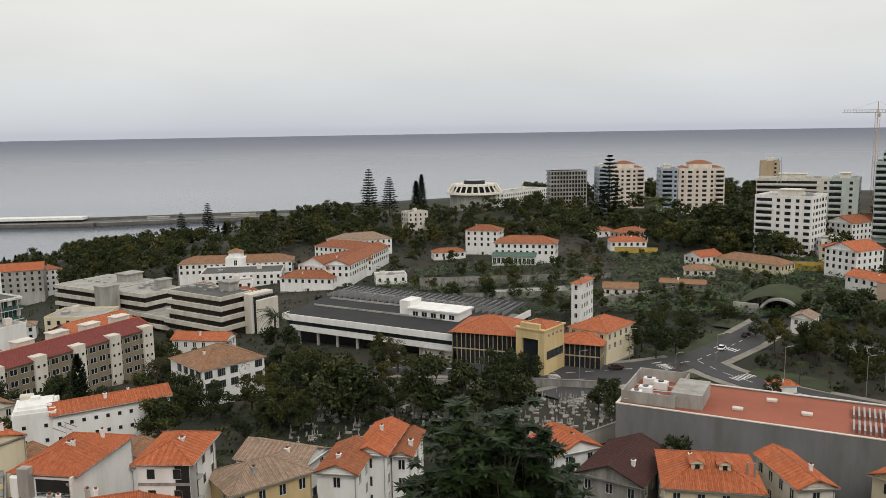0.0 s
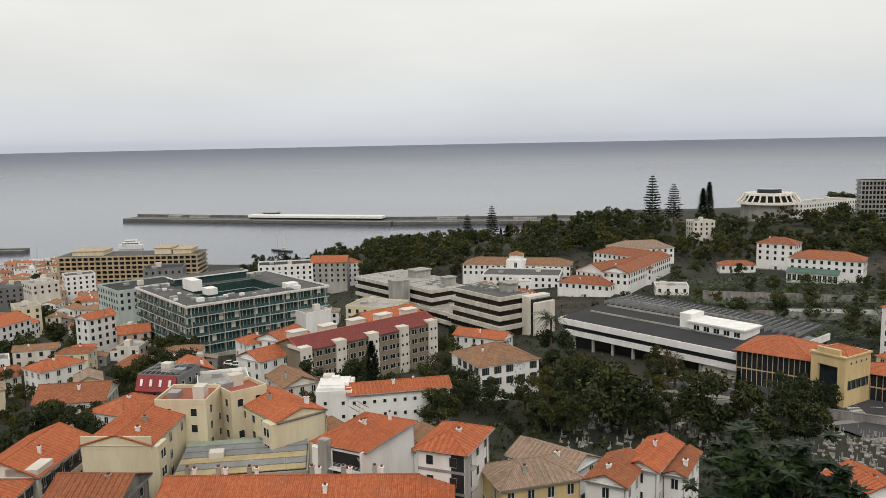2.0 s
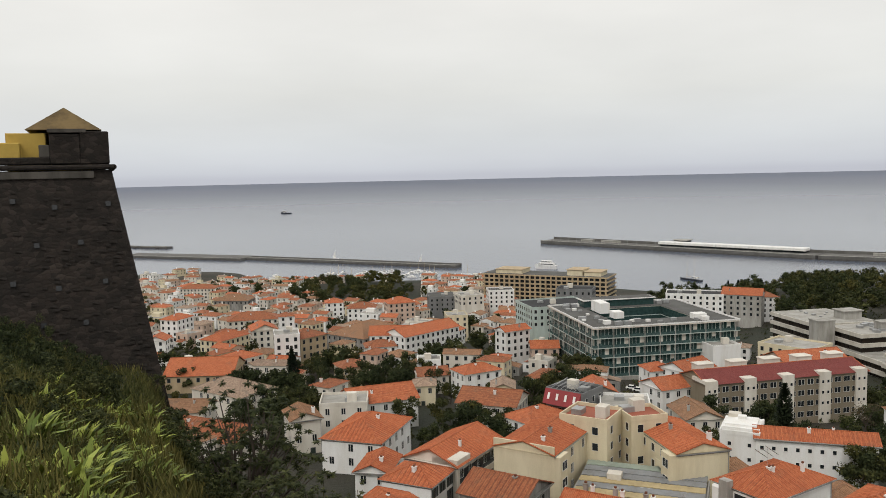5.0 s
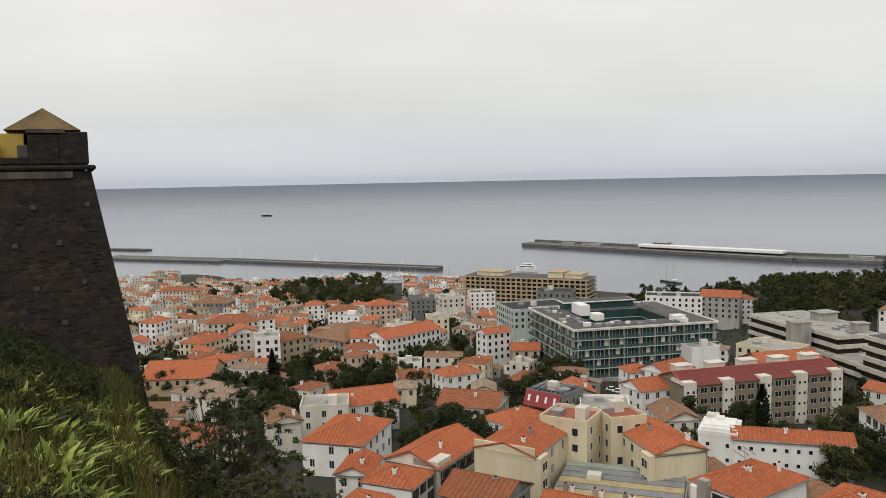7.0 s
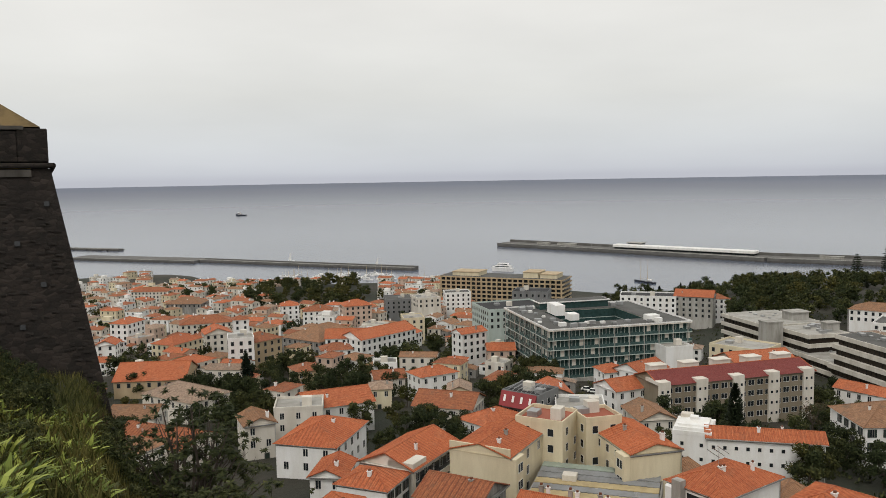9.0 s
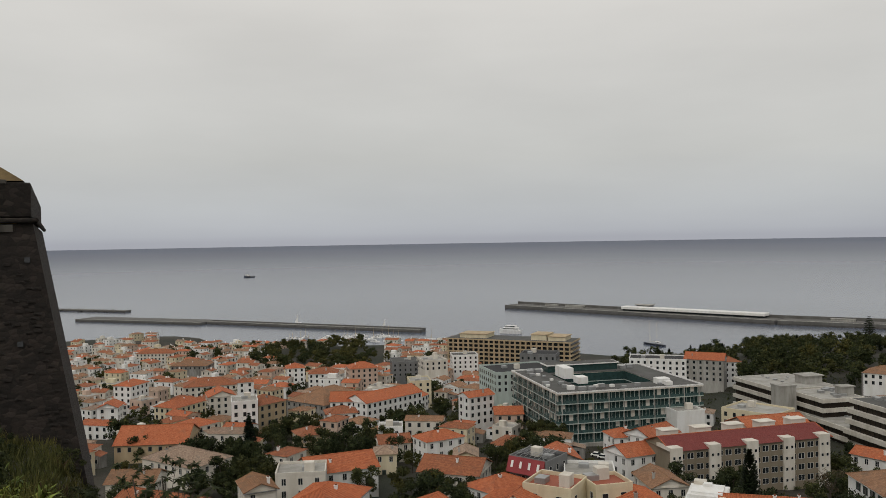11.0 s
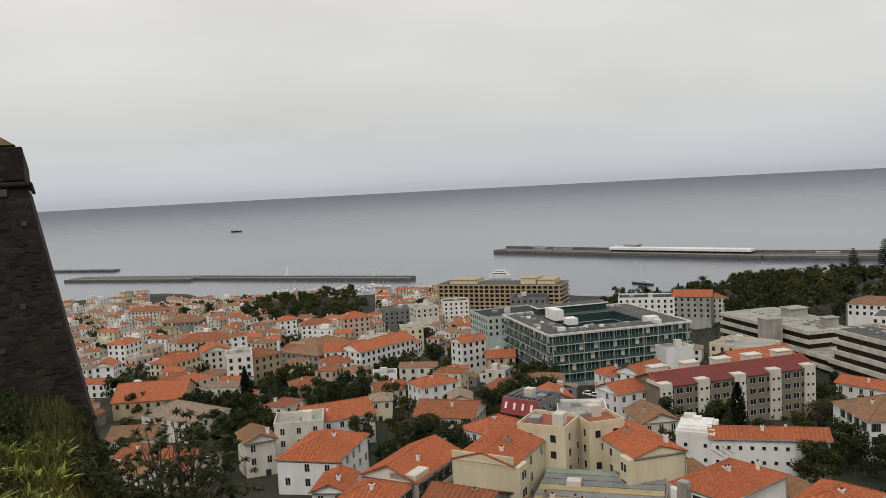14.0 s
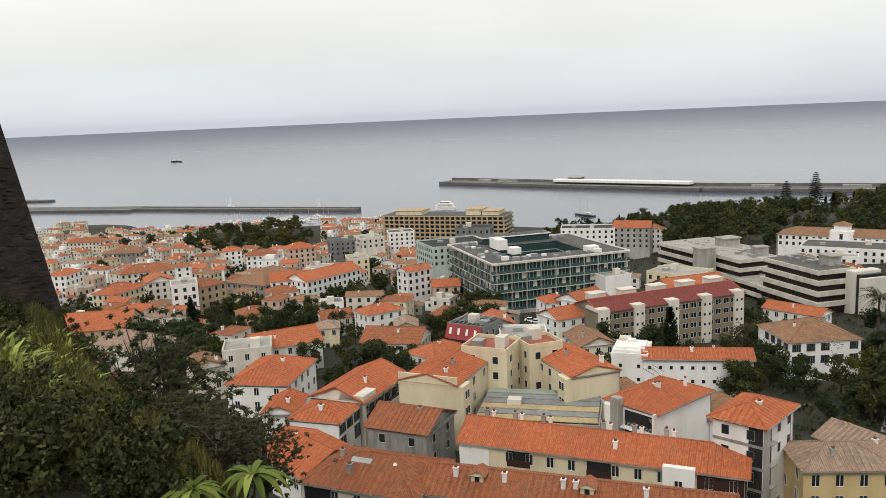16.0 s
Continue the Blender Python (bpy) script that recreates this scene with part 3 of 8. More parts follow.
house("stained grey rendered house with a dark red sheet gable roof", 28.4, 120.3, -32.4, 10.2, 14, 58.2, "burgundy", "gable", "stained", 1)
NAMED["dormer"] = house("cream rendered house with a orange tiled hip roof", 38.5, 111.6, -10.8, 13.3, 13, 60.6, "orange", "hip", "cream", 2)
house("off-white rendered house with a orange tiled gable roof", 50.8, 110.7, 4.9, 5.4, 12, 61.1, "orange", "gable", "offwhite", 2)
house("cream rendered house with a orange tiled gable roof", 67.9, 109.8, -58.3, 4.4, 14, 61.6, "orange", "gable", "cream", 2)
house("white rendered house with a pale lichened tiled gable roof", -26.5, 124.5, 68.4, 8.4, 12, 58.4, "old", "gable", "white", 1)
house("white rendered house with a rust-red tiled gable roof", -14.7, 113.7, -10.3, 5.9, 10, 62.0, "rust", "gable", "white", 2)
house("white rendered house with a orange tiled gable roof", -10.2, 121.0, -12.9, 5.2, 12, 62.2, "orange", "gable", "white", 3)
house("white rendered house with a rust-red tiled hip roof", 23.0, 423.9, -18.9, 17.9, 12, 58.6, "rust", "hip", "white", 3)
NAMED["mwing"] = house("white rendered house with a rust-red tiled hip roof", 42.0, 395.2, -14.2, 30.3, 14, 55.9, "rust", "hip", "white", 2)
NAMED["longbrown"] = house("long white rendered house with a weathered brown tiled hip roof", -105.8, 410.1, 6.7, 57.1, 14, 44.9, "brown", "hip", "white", 2)
house("white rendered house with a rust-red tiled hip roof", -47.7, 412.0, -30.3, 36.0, 13, 51.7, "rust", "hip", "white", 3)
house("white rendered house with a rust-red tiled gable roof", -50.5, 375.4, 54.1, 29.2, 20, 49.5, "rust", "gable", "white", 2)
house("cream rendered house with a orange tiled hip roof", -336.3, 163.0, 111.5, 19.1, 12.0, 37.2, "orange", "hip", "cream", 3)
house("white rendered apartment block with a orange tiled hip roof", -405.0, 169.8, 30.5, 10.4, 14, 36.4, "orange", "hip", "white", 4)
house("white rendered house with a orange tiled gable roof", -351.3, 138.2, 53.2, 8.5, 10, 37.9, "orange", "gable", "white", 3)
house("tan rendered house with a orange tiled gable roof", -266.9, 121.2, 50.5, 23.3, 20, 41.8, "orange", "gable", "tan", 1)
house("off-white rendered house with a pale lichened tiled hip roof", -214.3, 105.7, 12.5, 21.0, 14, 48.1, "old", "hip", "offwhite", 2)
house("off-white rendered house with a rust-red tiled gable roof", -167.1, 77.3, 22.2, 20.4, 12, 52.7, "rust", "gable", "offwhite", 1)
house("off-white rendered house with a weathered brown tiled gable roof", -199.7, 85.1, 45.3, 11.7, 10, 49.7, "brown", "gable", "offwhite", 1)
house("white rendered apartment block with a flat roof", -275.6, 159.5, 61.7, 9.7, 12, 47.8, "pale", "flat", "white", 4)
house("tan rendered apartment block with a rust-red tiled hip roof", -281.2, 171.1, 97.0, 13.6, 12, 44.7, "rust", "hip", "tan", 4)
house("off-white rendered house with a orange tiled gable roof", -350.2, 189.8, 68.6, 12.2, 14, 35.6, "orange", "gable", "offwhite", 3)
house("white rendered house with a rust-red tiled hip roof", -373.1, 216.4, 64.7, 7.9, 8, 35.5, "rust", "hip", "white", 3)
house("off-white rendered house with a rust-red tiled hip roof", -409.3, 215.7, 63.8, 27.5, 16, 29.7, "rust", "hip", "offwhite", 2)
house("stained grey rendered house with a weathered brown tiled hip roof", -297.5, 215.1, 10.4, 23.2, 30, 37.7, "brown", "hip", "stained", 2)
house("white rendered house with a orange tiled gable roof", -280.7, 216.4, 48.2, 19.5, 14, 39.2, "orange", "gable", "white", 3)
house("white rendered house with a orange tiled hip roof", -426.4, 282.4, 61.6, 10.9, 12, 29.2, "orange", "hip", "white", 3)
house("white rendered house with a rust-red tiled hip roof", -399.9, 285.5, 48.2, 17.0, 14, 28.5, "rust", "hip", "white", 3)
house("pink rendered apartment block with a orange tiled hip roof", -376.8, 296.3, 64.7, 16.3, 14, 33.0, "orange", "hip", "pink", 4)
house("off-white rendered house with a rust-red tiled hip roof", -645.8, 292.8, 43.7, 30.2, 14, 17.9, "rust", "hip", "offwhite", 3)
house("stained grey rendered house with a weathered brown tiled hip roof", -534.5, 268.2, 43.9, 25.1, 18, 21.6, "brown", "hip", "stained", 1)
house("white rendered house with a orange tiled hip roof", -183.0, 174.3, 76.2, 13.4, 9.1, 47.0, "orange", "hip", "white", 2)
house("off-white rendered house with a rust-red tiled gable roof", -149.4, 148.2, 28.0, 16.0, 13, 49.5, "rust", "gable", "offwhite", 2)
house("cream rendered house with a pale lichened tiled gable roof", -164.4, 167.5, 43.8, 6.8, 9, 46.6, "old", "gable", "cream", 2)
house("white rendered house with a orange tiled gable roof", -168.0, 124.1, 68.7, 17.6, 13, 51.4, "orange", "gable", "white", 2)
house("off-white rendered house with a flat roof", -164.6, 110.8, 52.4, 11.7, 10, 53.6, "pale", "flat", "offwhite", 2)
house("white rendered house with a flat roof", -214.9, 181.6, 49.5, 8.3, 8, 43.7, "pale", "flat", "white", 2)
NAMED["mansard"] = house("dark grey block with a red sloping roof front and skylights", -124.5, 152.0, 8, 10.5, 9.5, 56.2, "dark", "flat", "grey", 2, style="bare", gap=2.6)
house("white rendered house with a orange tiled hip roof", -126.7, 140.2, 87.1, 13.2, 10, 51.8, "orange", "hip", "white", 2)
house("stained grey rendered house with a orange tiled gable roof", -132.9, 172.0, 50.1, 7.9, 12, 51.3, "orange", "gable", "stained", 2)
house("white rendered house with a flat roof", -113.1, 156.9, 38.3, 11.7, 12, 54.1, "pale", "flat", "white", 2)
house("white rendered apartment block with a orange tiled gable roof", -227.4, 238.0, 79.2, 12.2, 7.7, 44.9, "orange", "gable", "white", 4)
house("pink rendered house with a orange tiled gable roof", -213.4, 241.6, 48.0, 10.9, 10, 39.4, "orange", "gable", "pink", 2)
house("white rendered house with a orange tiled gable roof", -274.4, 228.4, 93.1, 33.2, 14, 39.5, "orange", "gable", "white", 3)
house("cream rendered apartment block with a flat roof", -305.3, 277.2, 55.0, 10.8, 14, 36.4, "pale", "flat", "cream", 4)
house("grey rendered house with a flat roof", -386.0, 339.9, 53.9, 19.7, 20, 30.7, "flat", "flat", "grey", 3)
house("off-white rendered house with a flat roof", -365.3, 342.8, 63.7, 14.7, 18, 33.3, "pale", "flat", "offwhite", 2)
house("white rendered apartment block with a flat roof", -376.9, 383.1, 52.1, 17.2, 14, 30.9, "flat", "flat", "white", 4)
house("tan rendered house with a rust-red tiled hip roof", -227.9, 156.8, 72.5, 9.6, 9, 43.9, "rust", "hip", "tan", 2)
house("white rendered house with a rust-red tiled hip roof", -268.9, 200.3, 60.5, 12.8, 10, 37.9, "rust", "hip", "white", 2)
house("off-white rendered house with a rust-red tiled gable roof", -198.8, 169.0, 58.6, 9.9, 9, 44.0, "rust", "gable", "offwhite", 2)
house("cream rendered house with a pale lichened tiled hip roof", -183.8, 153.2, 49.8, 6.6, 8, 46.4, "old", "hip", "cream", 1)
house("white rendered house with a orange tiled gable roof", -119.7, 187.6, 69.6, 13.4, 10, 51.8, "orange", "gable", "white", 3)
house("white rendered house with a orange tiled hip roof", -146.7, 221.3, 59.1, 8.7, 9, 45.6, "orange", "hip", "white", 2)
house("white rendered house with a orange tiled gable roof", -138.0, 225.1, 82.1, 13.6, 11, 46.8, "orange", "gable", "white", 2)
house("pink rendered house with a orange tiled gable roof", -104.3, 234.1, 59.6, 20.1, 12, 53.6, "orange", "gable", "pink", 2)
house("off-white rendered house with a weathered brown tiled gable roof", -156.8, 93.8, 70.0, 6.9, 9, 55.3, "brown", "gable", "offwhite", 2)
house("white rendered house with a orange tiled gable roof", -77.1, 251.9, -8.1, 18.0, 8, 45.2, "orange", "gable", "white", 1)
house("off-white rendered apartment block with a orange tiled gable roof", -240.4, 441.6, 25.3, 11.6, 14, 34.2, "orange", "gable", "offwhite", 4)
house("white rendered apartment block with a rust-red tiled hip roof", -214.1, 420.0, 45.3, 18.9, 14, 39.6, "rust", "hip", "white", 4)
house("white rendered house with a orange tiled hip roof", 96.6, 414.5, -2.8, 18.4, 10, 53.6, "orange", "hip", "white", 1)
house("pink rendered house with a rust-red tiled hip roof", 102.5, 434.5, 29.7, 18.3, 10, 56.0, "rust", "hip", "pink", 2)
house("white rendered house with a orange tiled gable roof", 122.7, 372.4, -59.7, 10.2, 14, 52.2, "orange", "gable", "white", 2)
house("cream rendered house with a weathered brown tiled hip roof", 139.9, 354.8, -50.5, 31.6, 12, 52.4, "brown", "hip", "cream", 1)
house("off-white rendered house with a weathered brown tiled hip roof", 113.7, 349.5, -15.2, 13.0, 8, 49.7, "brown", "hip", "offwhite", 1)
house("white rendered house with a rust-red tiled gable roof", 211.8, 408.3, 27.7, 24.9, 15, 63.8, "rust", "gable", "white", 3)
house("white rendered house with a orange tiled gable roof", 173.6, 333.5, 25.9, 16.7, 15, 60.7, "orange", "gable", "white", 3)
house("white rendered house with a flat roof", 185.1, 379.4, -2.8, 11.7, 12, 58.5, "pale", "flat", "white", 2)
house("white rendered house with a orange tiled hip roof", 85.2, 194.8, 3.3, 5.8, 4, 46.9, "orange", "hip", "white", 0)
house("white rendered house with a pale lichened tiled gable roof", 117.4, 253.7, -38.9, 6.5, 8, 50.4, "old", "gable", "white", 1)
house("white rendered house with a rust-red tiled hip roof", 3.3, 415.7, 11.1, 16.8, 8, 48.3, "rust", "hip", "white", 1)
house("white rendered house with a flat roof", -23.8, 362.1, 9.6, 14.1, 10, 45.5, "pale", "flat", "white", 1)
house("off-white rendered house with a flat roof", -17.2, 517.2, 27.4, 14.1, 10, 58.9, "pale", "flat", "offwhite", 3)
house("white rendered house with a orange tiled gable roof", 21.5, 136.8, 23.9, 8.9, 9, 55.1, "orange", "gable", "white", 1)
house("white rendered house with a rust-red tiled gable roof", -5.9, 121.6, -9.2, 3.0, 10, 61.2, "rust", "gable", "white", 2)
house("white rendered house with a rust-red tiled hip roof", -60.0, 360.4, -11.8, 25.0, 12, 45.6, "rust", "hip", "white", 1)
house("white rendered house with a flat roof", -97.8, 389.4, 7.1, 38.3, 22, 43.3, "flat", "flat", "white", 2)
house("white rendered house with a rust-red tiled hip roof", -45.6, 438.4, 26.2, 32.3, 16, 52.2, "old", "hip", "white", 2)
house("white rendered house with a rust-red tiled gable roof", -40.5, 385.5, 76.0, 58.3, 12, 51.1, "rust", "gable", "white", 2)
house("white rendered house with a flat roof", 59.4, 636.4, 51.8, 63.8, 20, 62.6, "pale", "flat", "white", 3)
house("white rendered house with a orange tiled gable roof", 167.1, 305.2, -67.8, 17.1, 10, 53.3, "orange", "gable", "white", 1)
house("stained grey rendered house with a weathered brown tiled gable roof", 99.5, 325.8, -22.3, 17.8, 6, 48.0, "brown", "gable", "stained", 1)
house("off-white rendered house with a weathered brown tiled gable roof", 71.8, 317.8, -12.1, 13.2, 8, 47.9, "brown", "gable", "offwhite", 1)
house("white rendered house with a rust-red tiled hip roof", 92.4, 458.8, 24.0, 11.7, 8, 53.6, "rust", "hip", "white", 1)
house("off-white rendered house with a weathered brown tiled gable roof", -102.4, 170.7, -36.9, 11.9, 9, 51.2, "brown", "gable", "offwhite", 2)
house("white rendered house with a orange tiled gable roof", -117.2, 85.8, 38.0, 6.3, 9, 56.3, "orange", "gable", "white", 1)
house("stained grey rendered house with a weathered brown tiled gable roof", -70.7, 126.9, -0.4, 5.5, 8, 56.8, "brown", "gable", "stained", 1)
house("white rendered house with a weathered brown tiled gable roof", -50.1, 124.2, 12.3, 4.8, 8, 59.0, "brown", "gable", "white", 2)


# ---- details on the nearest houses ----
def dims(h):
    """Half width and half depth of a house, from its wall."""
    wall = next(c for c in h.children if c.name.startswith("wall"))
    xs, ys = [v.co.x for v in wall.data.vertices], [v.co.y for v in wall.data.vertices]
    return max(xs), max(ys)


def antenna(h, x, y, z, height=3.0):
    bm = bmesh.new()
    tube(bm, (x, y, z - 1.5), (x, y, z + height), 0.03, 0.02, 5)
    for i in range(5):
        zz = z + height - 0.15 - 0.12 * i
        tube(bm, (x - 0.5 + 0.06 * i, y, zz), (x + 0.5 - 0.06 * i, y, zz), 0.015, 0.015, 4)
    part("antenna", bm, METAL, h)


def skylight(h, top, x, y, hd, slope, w=1.0, ln=1.2, mat=None):
    z = top + (y + hd) * slope + 0.05
    bm = boxes((-w / 2, -ln / 2, 0, w / 2, ln / 2, 0.14))
    bmesh.ops.inset_individual(bm, faces=[f for f in bm.faces if f.normal.z > 0.5 or f.calc_center_median().z > 0.13], thickness=0.08, depth=-0.03)
    bm.transform(pose(x, y, z, math.degrees(math.atan(slope)), 0, 0))
    part("skylight", bm, mat or METAL, h)


def dormer(h, top, x, y, hd, slope, roof="orange"):
    z = top + (y + hd) * slope
    d = part("dormer", boxes((x - 0.8, y, z - 0.4, x + 0.8, y + 2.2, z + 1.0)), PAINT["cream"], h)
    bm, caps = pitched_roof(2.0, 2.6, 0, "gable", 0.5, 0.15)
    caps.free()
    bm.transform(Matrix.Translation((x, y + 1.2, z + 1.0)))
    part("dormer_roof", bm, (ROOF[roof], PAINT["cream"]), d)
    w = new("dormer_window", WINDOWS["small"])
    w.parent = d
    w.matrix_basis = pose(x, y, z + 0.15)


def balcony_row(h, face_x, y0, y1, zs, depth=1.1, paint="white", solid=True):
    """Balconies on the wall at x = face_x, looking towards -x."""
    for z in zs:
        b = part("balcony", boxes((face_x - depth, y0, z - 0.14, face_x, y1, z), (face_x - depth, y0, z, face_x - depth + 0.1, y1, z + 0.95)), PAINT[paint], h)
        part("balcony_door", boxes((face_x - 0.05, y0 + 0.2, z + 0.02, face_x + 0.02, y1 - 0.2, z + 2.3)), PANE, b)


def front_balconies(h, face_y, x0, x1, zs, depth=1.1, paint="white"):
    for z in zs:
        b = part("balcony", boxes((x0, face_y - depth, z - 0.14, x1, face_y, z), (x0, face_y - depth, z, x1, face_y - depth + 0.1, z + 0.95)), PAINT[paint], h)
        part("balcony_door", boxes((x0 + 0.2, face_y - 0.05, z + 0.02, x1 - 0.2, face_y + 0.02, z + 2.3)), PANE, b)


# white modern house: dark sheet as balcony recess shade, pale stair tower, solar panels
h, top = NAMED["modern"]
hw, hd = dims(h)
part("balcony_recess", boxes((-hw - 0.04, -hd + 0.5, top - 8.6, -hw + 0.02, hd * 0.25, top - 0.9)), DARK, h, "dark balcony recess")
for k in range(3):
    z = top - 3.4 - 2.7 * k
    part("balcony_slab", boxes((-hw - 1.0, -hd + 0.3, z - 0.25, -hw - 0.05, hd * 0.28, z)), PAINT["white"], h)
    bm = bmesh.new()
    for j in range(5):
        tube(bm, (-hw - 0.95, -hd + 0.3, z + 0.2 * (j + 1)), (-hw - 0.95, hd * 0.28, z + 0.2 * (j + 1)), 0.02, 0.02, 4)
    part("railing", bm, METAL, h)
part("side_fin", boxes((-hw - 1.1, -hd - 0.02, -1, -hw - 0.02, -hd + 0.28, top)), PAINT["white"], h)
part("stair_tower", boxes((-hw - 1.3, hd * 0.3, -1, -hw - 0.02, hd * 0.62, top + 1.0)), PAINT["concrete"], h, "pale grey stair tower")
part("curved_bay", bevelled(boxes((-hw - 0.8, hd * 0.64, -1, -hw - 0.02, hd, top - 0.3)), 0.35), PAINT["white"], h)
for k in range(3):
    bm = boxes((-0.5, -1.0, 0, 0.5, 1.0, 0.06))
    bm.transform(pose(hw - 2.0 - 1.3 * k, hd - 1.0, top + 2.2, 35, 0, 60))
    part("solar_panel", bm, PANE, h)
antenna(h, 0, 1, top + 2, 2.5)

# white house with grey floor bands and dark glazed strips
h, top = NAMED["tower_house"]
hw, hd = dims(h)
for k in range(4):
    z = top - 3.1 * (k + 1)
    part("floor_band", boxes((-hw - 0.08, -hd - 0.08, z - 0.15, -hw + 0.02, hd + 0.02, z + 0.25)), PAINT["stained"], h)
part("glazed_strip", boxes((-hw - 0.05, -hd + 0.1, -1, -hw + 0.02, -hd + 2.0, top - 0.5)), DARK, h, "dark glazed stair strip")
part("pilaster", boxes((-hw - 0.1, -hd - 0.35, -1, -hw + 1.4, -hd - 0.02, top - 0.2)), PAINT["concrete"], h)
part("glazed_strip", boxes((-hw + 1.5, -hd - 0.05, -1, -hw + 2.6, -hd + 0.02, top - 0.8)), DARK, h)
for k in range(4):
    z = top - 3.1 * (k + 1)
    part("balcony_slab", boxes((-hw + 1.4, -hd - 0.7, z, -hw + 3.0, -hd - 0.06, z + 0.25)), PAINT["concrete"], h)
part("drainpipe", boxes((hw - 1.2, -hd - 0.1, -1, hw - 1.08, -hd - 0.01, top - 0.4)), METAL, h)

# long row under the outlook
h, top = NAMED["row_near"]
hw, hd = dims(h)
part("white_end", boxes((-hw - 0.05, -hd - 0.06, -1.2, -hw + 4.6, -hd + 0.05, top - 0.25), (-hw - 0.06, -hd + 0.05, -1.2, -hw + 0.02, hd, top - 0.25)), PAINT["white"], h, "white painted end")
part("brown_end", boxes((hw - 6.2, -hd - 0.06, -1.2, hw + 0.05, -hd + 0.05, top - 0.25)), ROOF["burgundy"], h, "red-brown painted end")
part("white_bay", boxes((hw - 10.6, -hd - 1.0, -1.2, hw - 6.4, -hd - 0.02, top + 0.5)), PAINT["white"], h)
put_window(h, "plain", hw - 8.5, -hd - 1.0, top - 2.8, 0)
for x in (-hw + 9.2, -hw + 21.0):
    # no recess is cut here: a flush dark sheet gives its shade
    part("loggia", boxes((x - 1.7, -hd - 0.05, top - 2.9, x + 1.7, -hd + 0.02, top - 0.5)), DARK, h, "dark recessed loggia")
    part("loggia_parapet", boxes((x - 1.75, -hd - 0.12, top - 2.9, x + 1.75, -hd - 0.05, top - 1.9)), ROOF["burgundy"], h)
for i in range(9):
    x = -hw + 2 + i * (2 * hw - 4) / 8
    if i % 4 != 3:
        chimney(h, x, 2.2, top + 1.6, 0.6, 0.9, "concrete")
        chimney(h, x + 1.0, 2.4, top + 1.5, 0.5, 0.7, "white")
for x in (-3, 7.5):
    antenna(h, x, -1.0, top + 2.0, 3.2)

h, top = NAMED["near_a"]
hw, hd = dims(h)
skylight(h, top, -1.5, -1.6, hd, 0.42, 3.0, 0.9)
skylight(h, top, -5.2, -2.2, hd, 0.42, 0.6, 0.5, DARK)
skylight(h, top, 3.5, -1.5, hd, 0.42, 0.5, 0.5, PAINT["white"])
chimney(h, -2.2, -3.6, top + 1.0, 0.7, 1.2, "stained")
# dark sheet on the wall face stands for the shade inside a porch
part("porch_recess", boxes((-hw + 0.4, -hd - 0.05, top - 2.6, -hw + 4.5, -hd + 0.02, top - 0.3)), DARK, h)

h, top = NAMED["near_b"]
hw, hd = dims(h)
for x in (-12, 2):
    dormer(h, top, x, -2.2, hd, 0.42, "rust")
for x in (-15, -8.5, -1, 9):
    chimney(h, x, -1.6, top + 1.4, 0.55, 1.0, "white")
h, top = NAMED["dormer"]
hw, hd = dims(h)
for x in (-1.9, 1.9):
    dormer(h, top, x, -3.2, hd, 0.42)
for x in (hw - 0.6, hw - 1.6):
    bm = bmesh.new()
    tube(bm, (x, -2.5, top), (x, -2.5, top + 2.6), 0.16, 0.16, 8)
    part("flue", bm, METAL, h)

h, top = NAMED["balcony"]
hw, hd = dims(h)
front_balconies(h, -hd, -hw + 0.6, hw - 0.6, (top - 3.3, top - 6.2), 1.2, "offwhite")
part("roof_terrace", boxes((-hw, -hd, top - 0.1, -hw + 4.5, -hd + 5, top + 1.0)), PAINT["offwhite"], h)
h, top = NAMED["cream_a"]
hw, hd = dims(h)
part("parapet_wall", boxes((-hw - 0.05, -hd, top - 0.6, -hw + 0.25, hd, top + 1.4)), PAINT["cream"], h)
front_balconies(h, -hd, -hw + 1.0, -hw + 4.0, [top - 3.1 - 2.9 * k for k in range(4)], 0.9, "cream")
part("corner_bay", boxes((-hw - 0.02, -hd - 1.1, -1.2, -hw + 3.4, -hd - 0.02, top - 0.2)), PAINT["cream"], h)
for k in range(4):
    put_window(h, "wide", -hw + 1.7, -hd - 1.1, top - 2.6 - 2.9 * k, 0)
h, top = NAMED["cream_c"]
hw, hd = dims(h)
part("corner_bay", boxes((-hw - 1.2, -hd - 0.02, -1.2, -hw - 0.02, -hd + 3.2, top - 0.3)), PAINT["cream"], h)
for k in range(4):
    z = top - 2.6 - 2.9 * k
    put_window(h, "wide", -hw - 1.2, -hd + 1.6, z, -90)
    part("balcony", boxes((-hw - 1.1, -hd + 3.4, z - 0.9, -hw - 0.02, -hd + 5.6, z - 0.75), (-hw - 1.1, -hd + 3.4, z - 0.75, -hw - 1.0, -hd + 5.6, z + 0.15)), PAINT["cream"], h)
    part("balcony_door", boxes((-hw - 0.05, -hd + 3.6, z - 0.74, -hw + 0.02, -hd + 5.4, z + 1.3)), DARK, h)

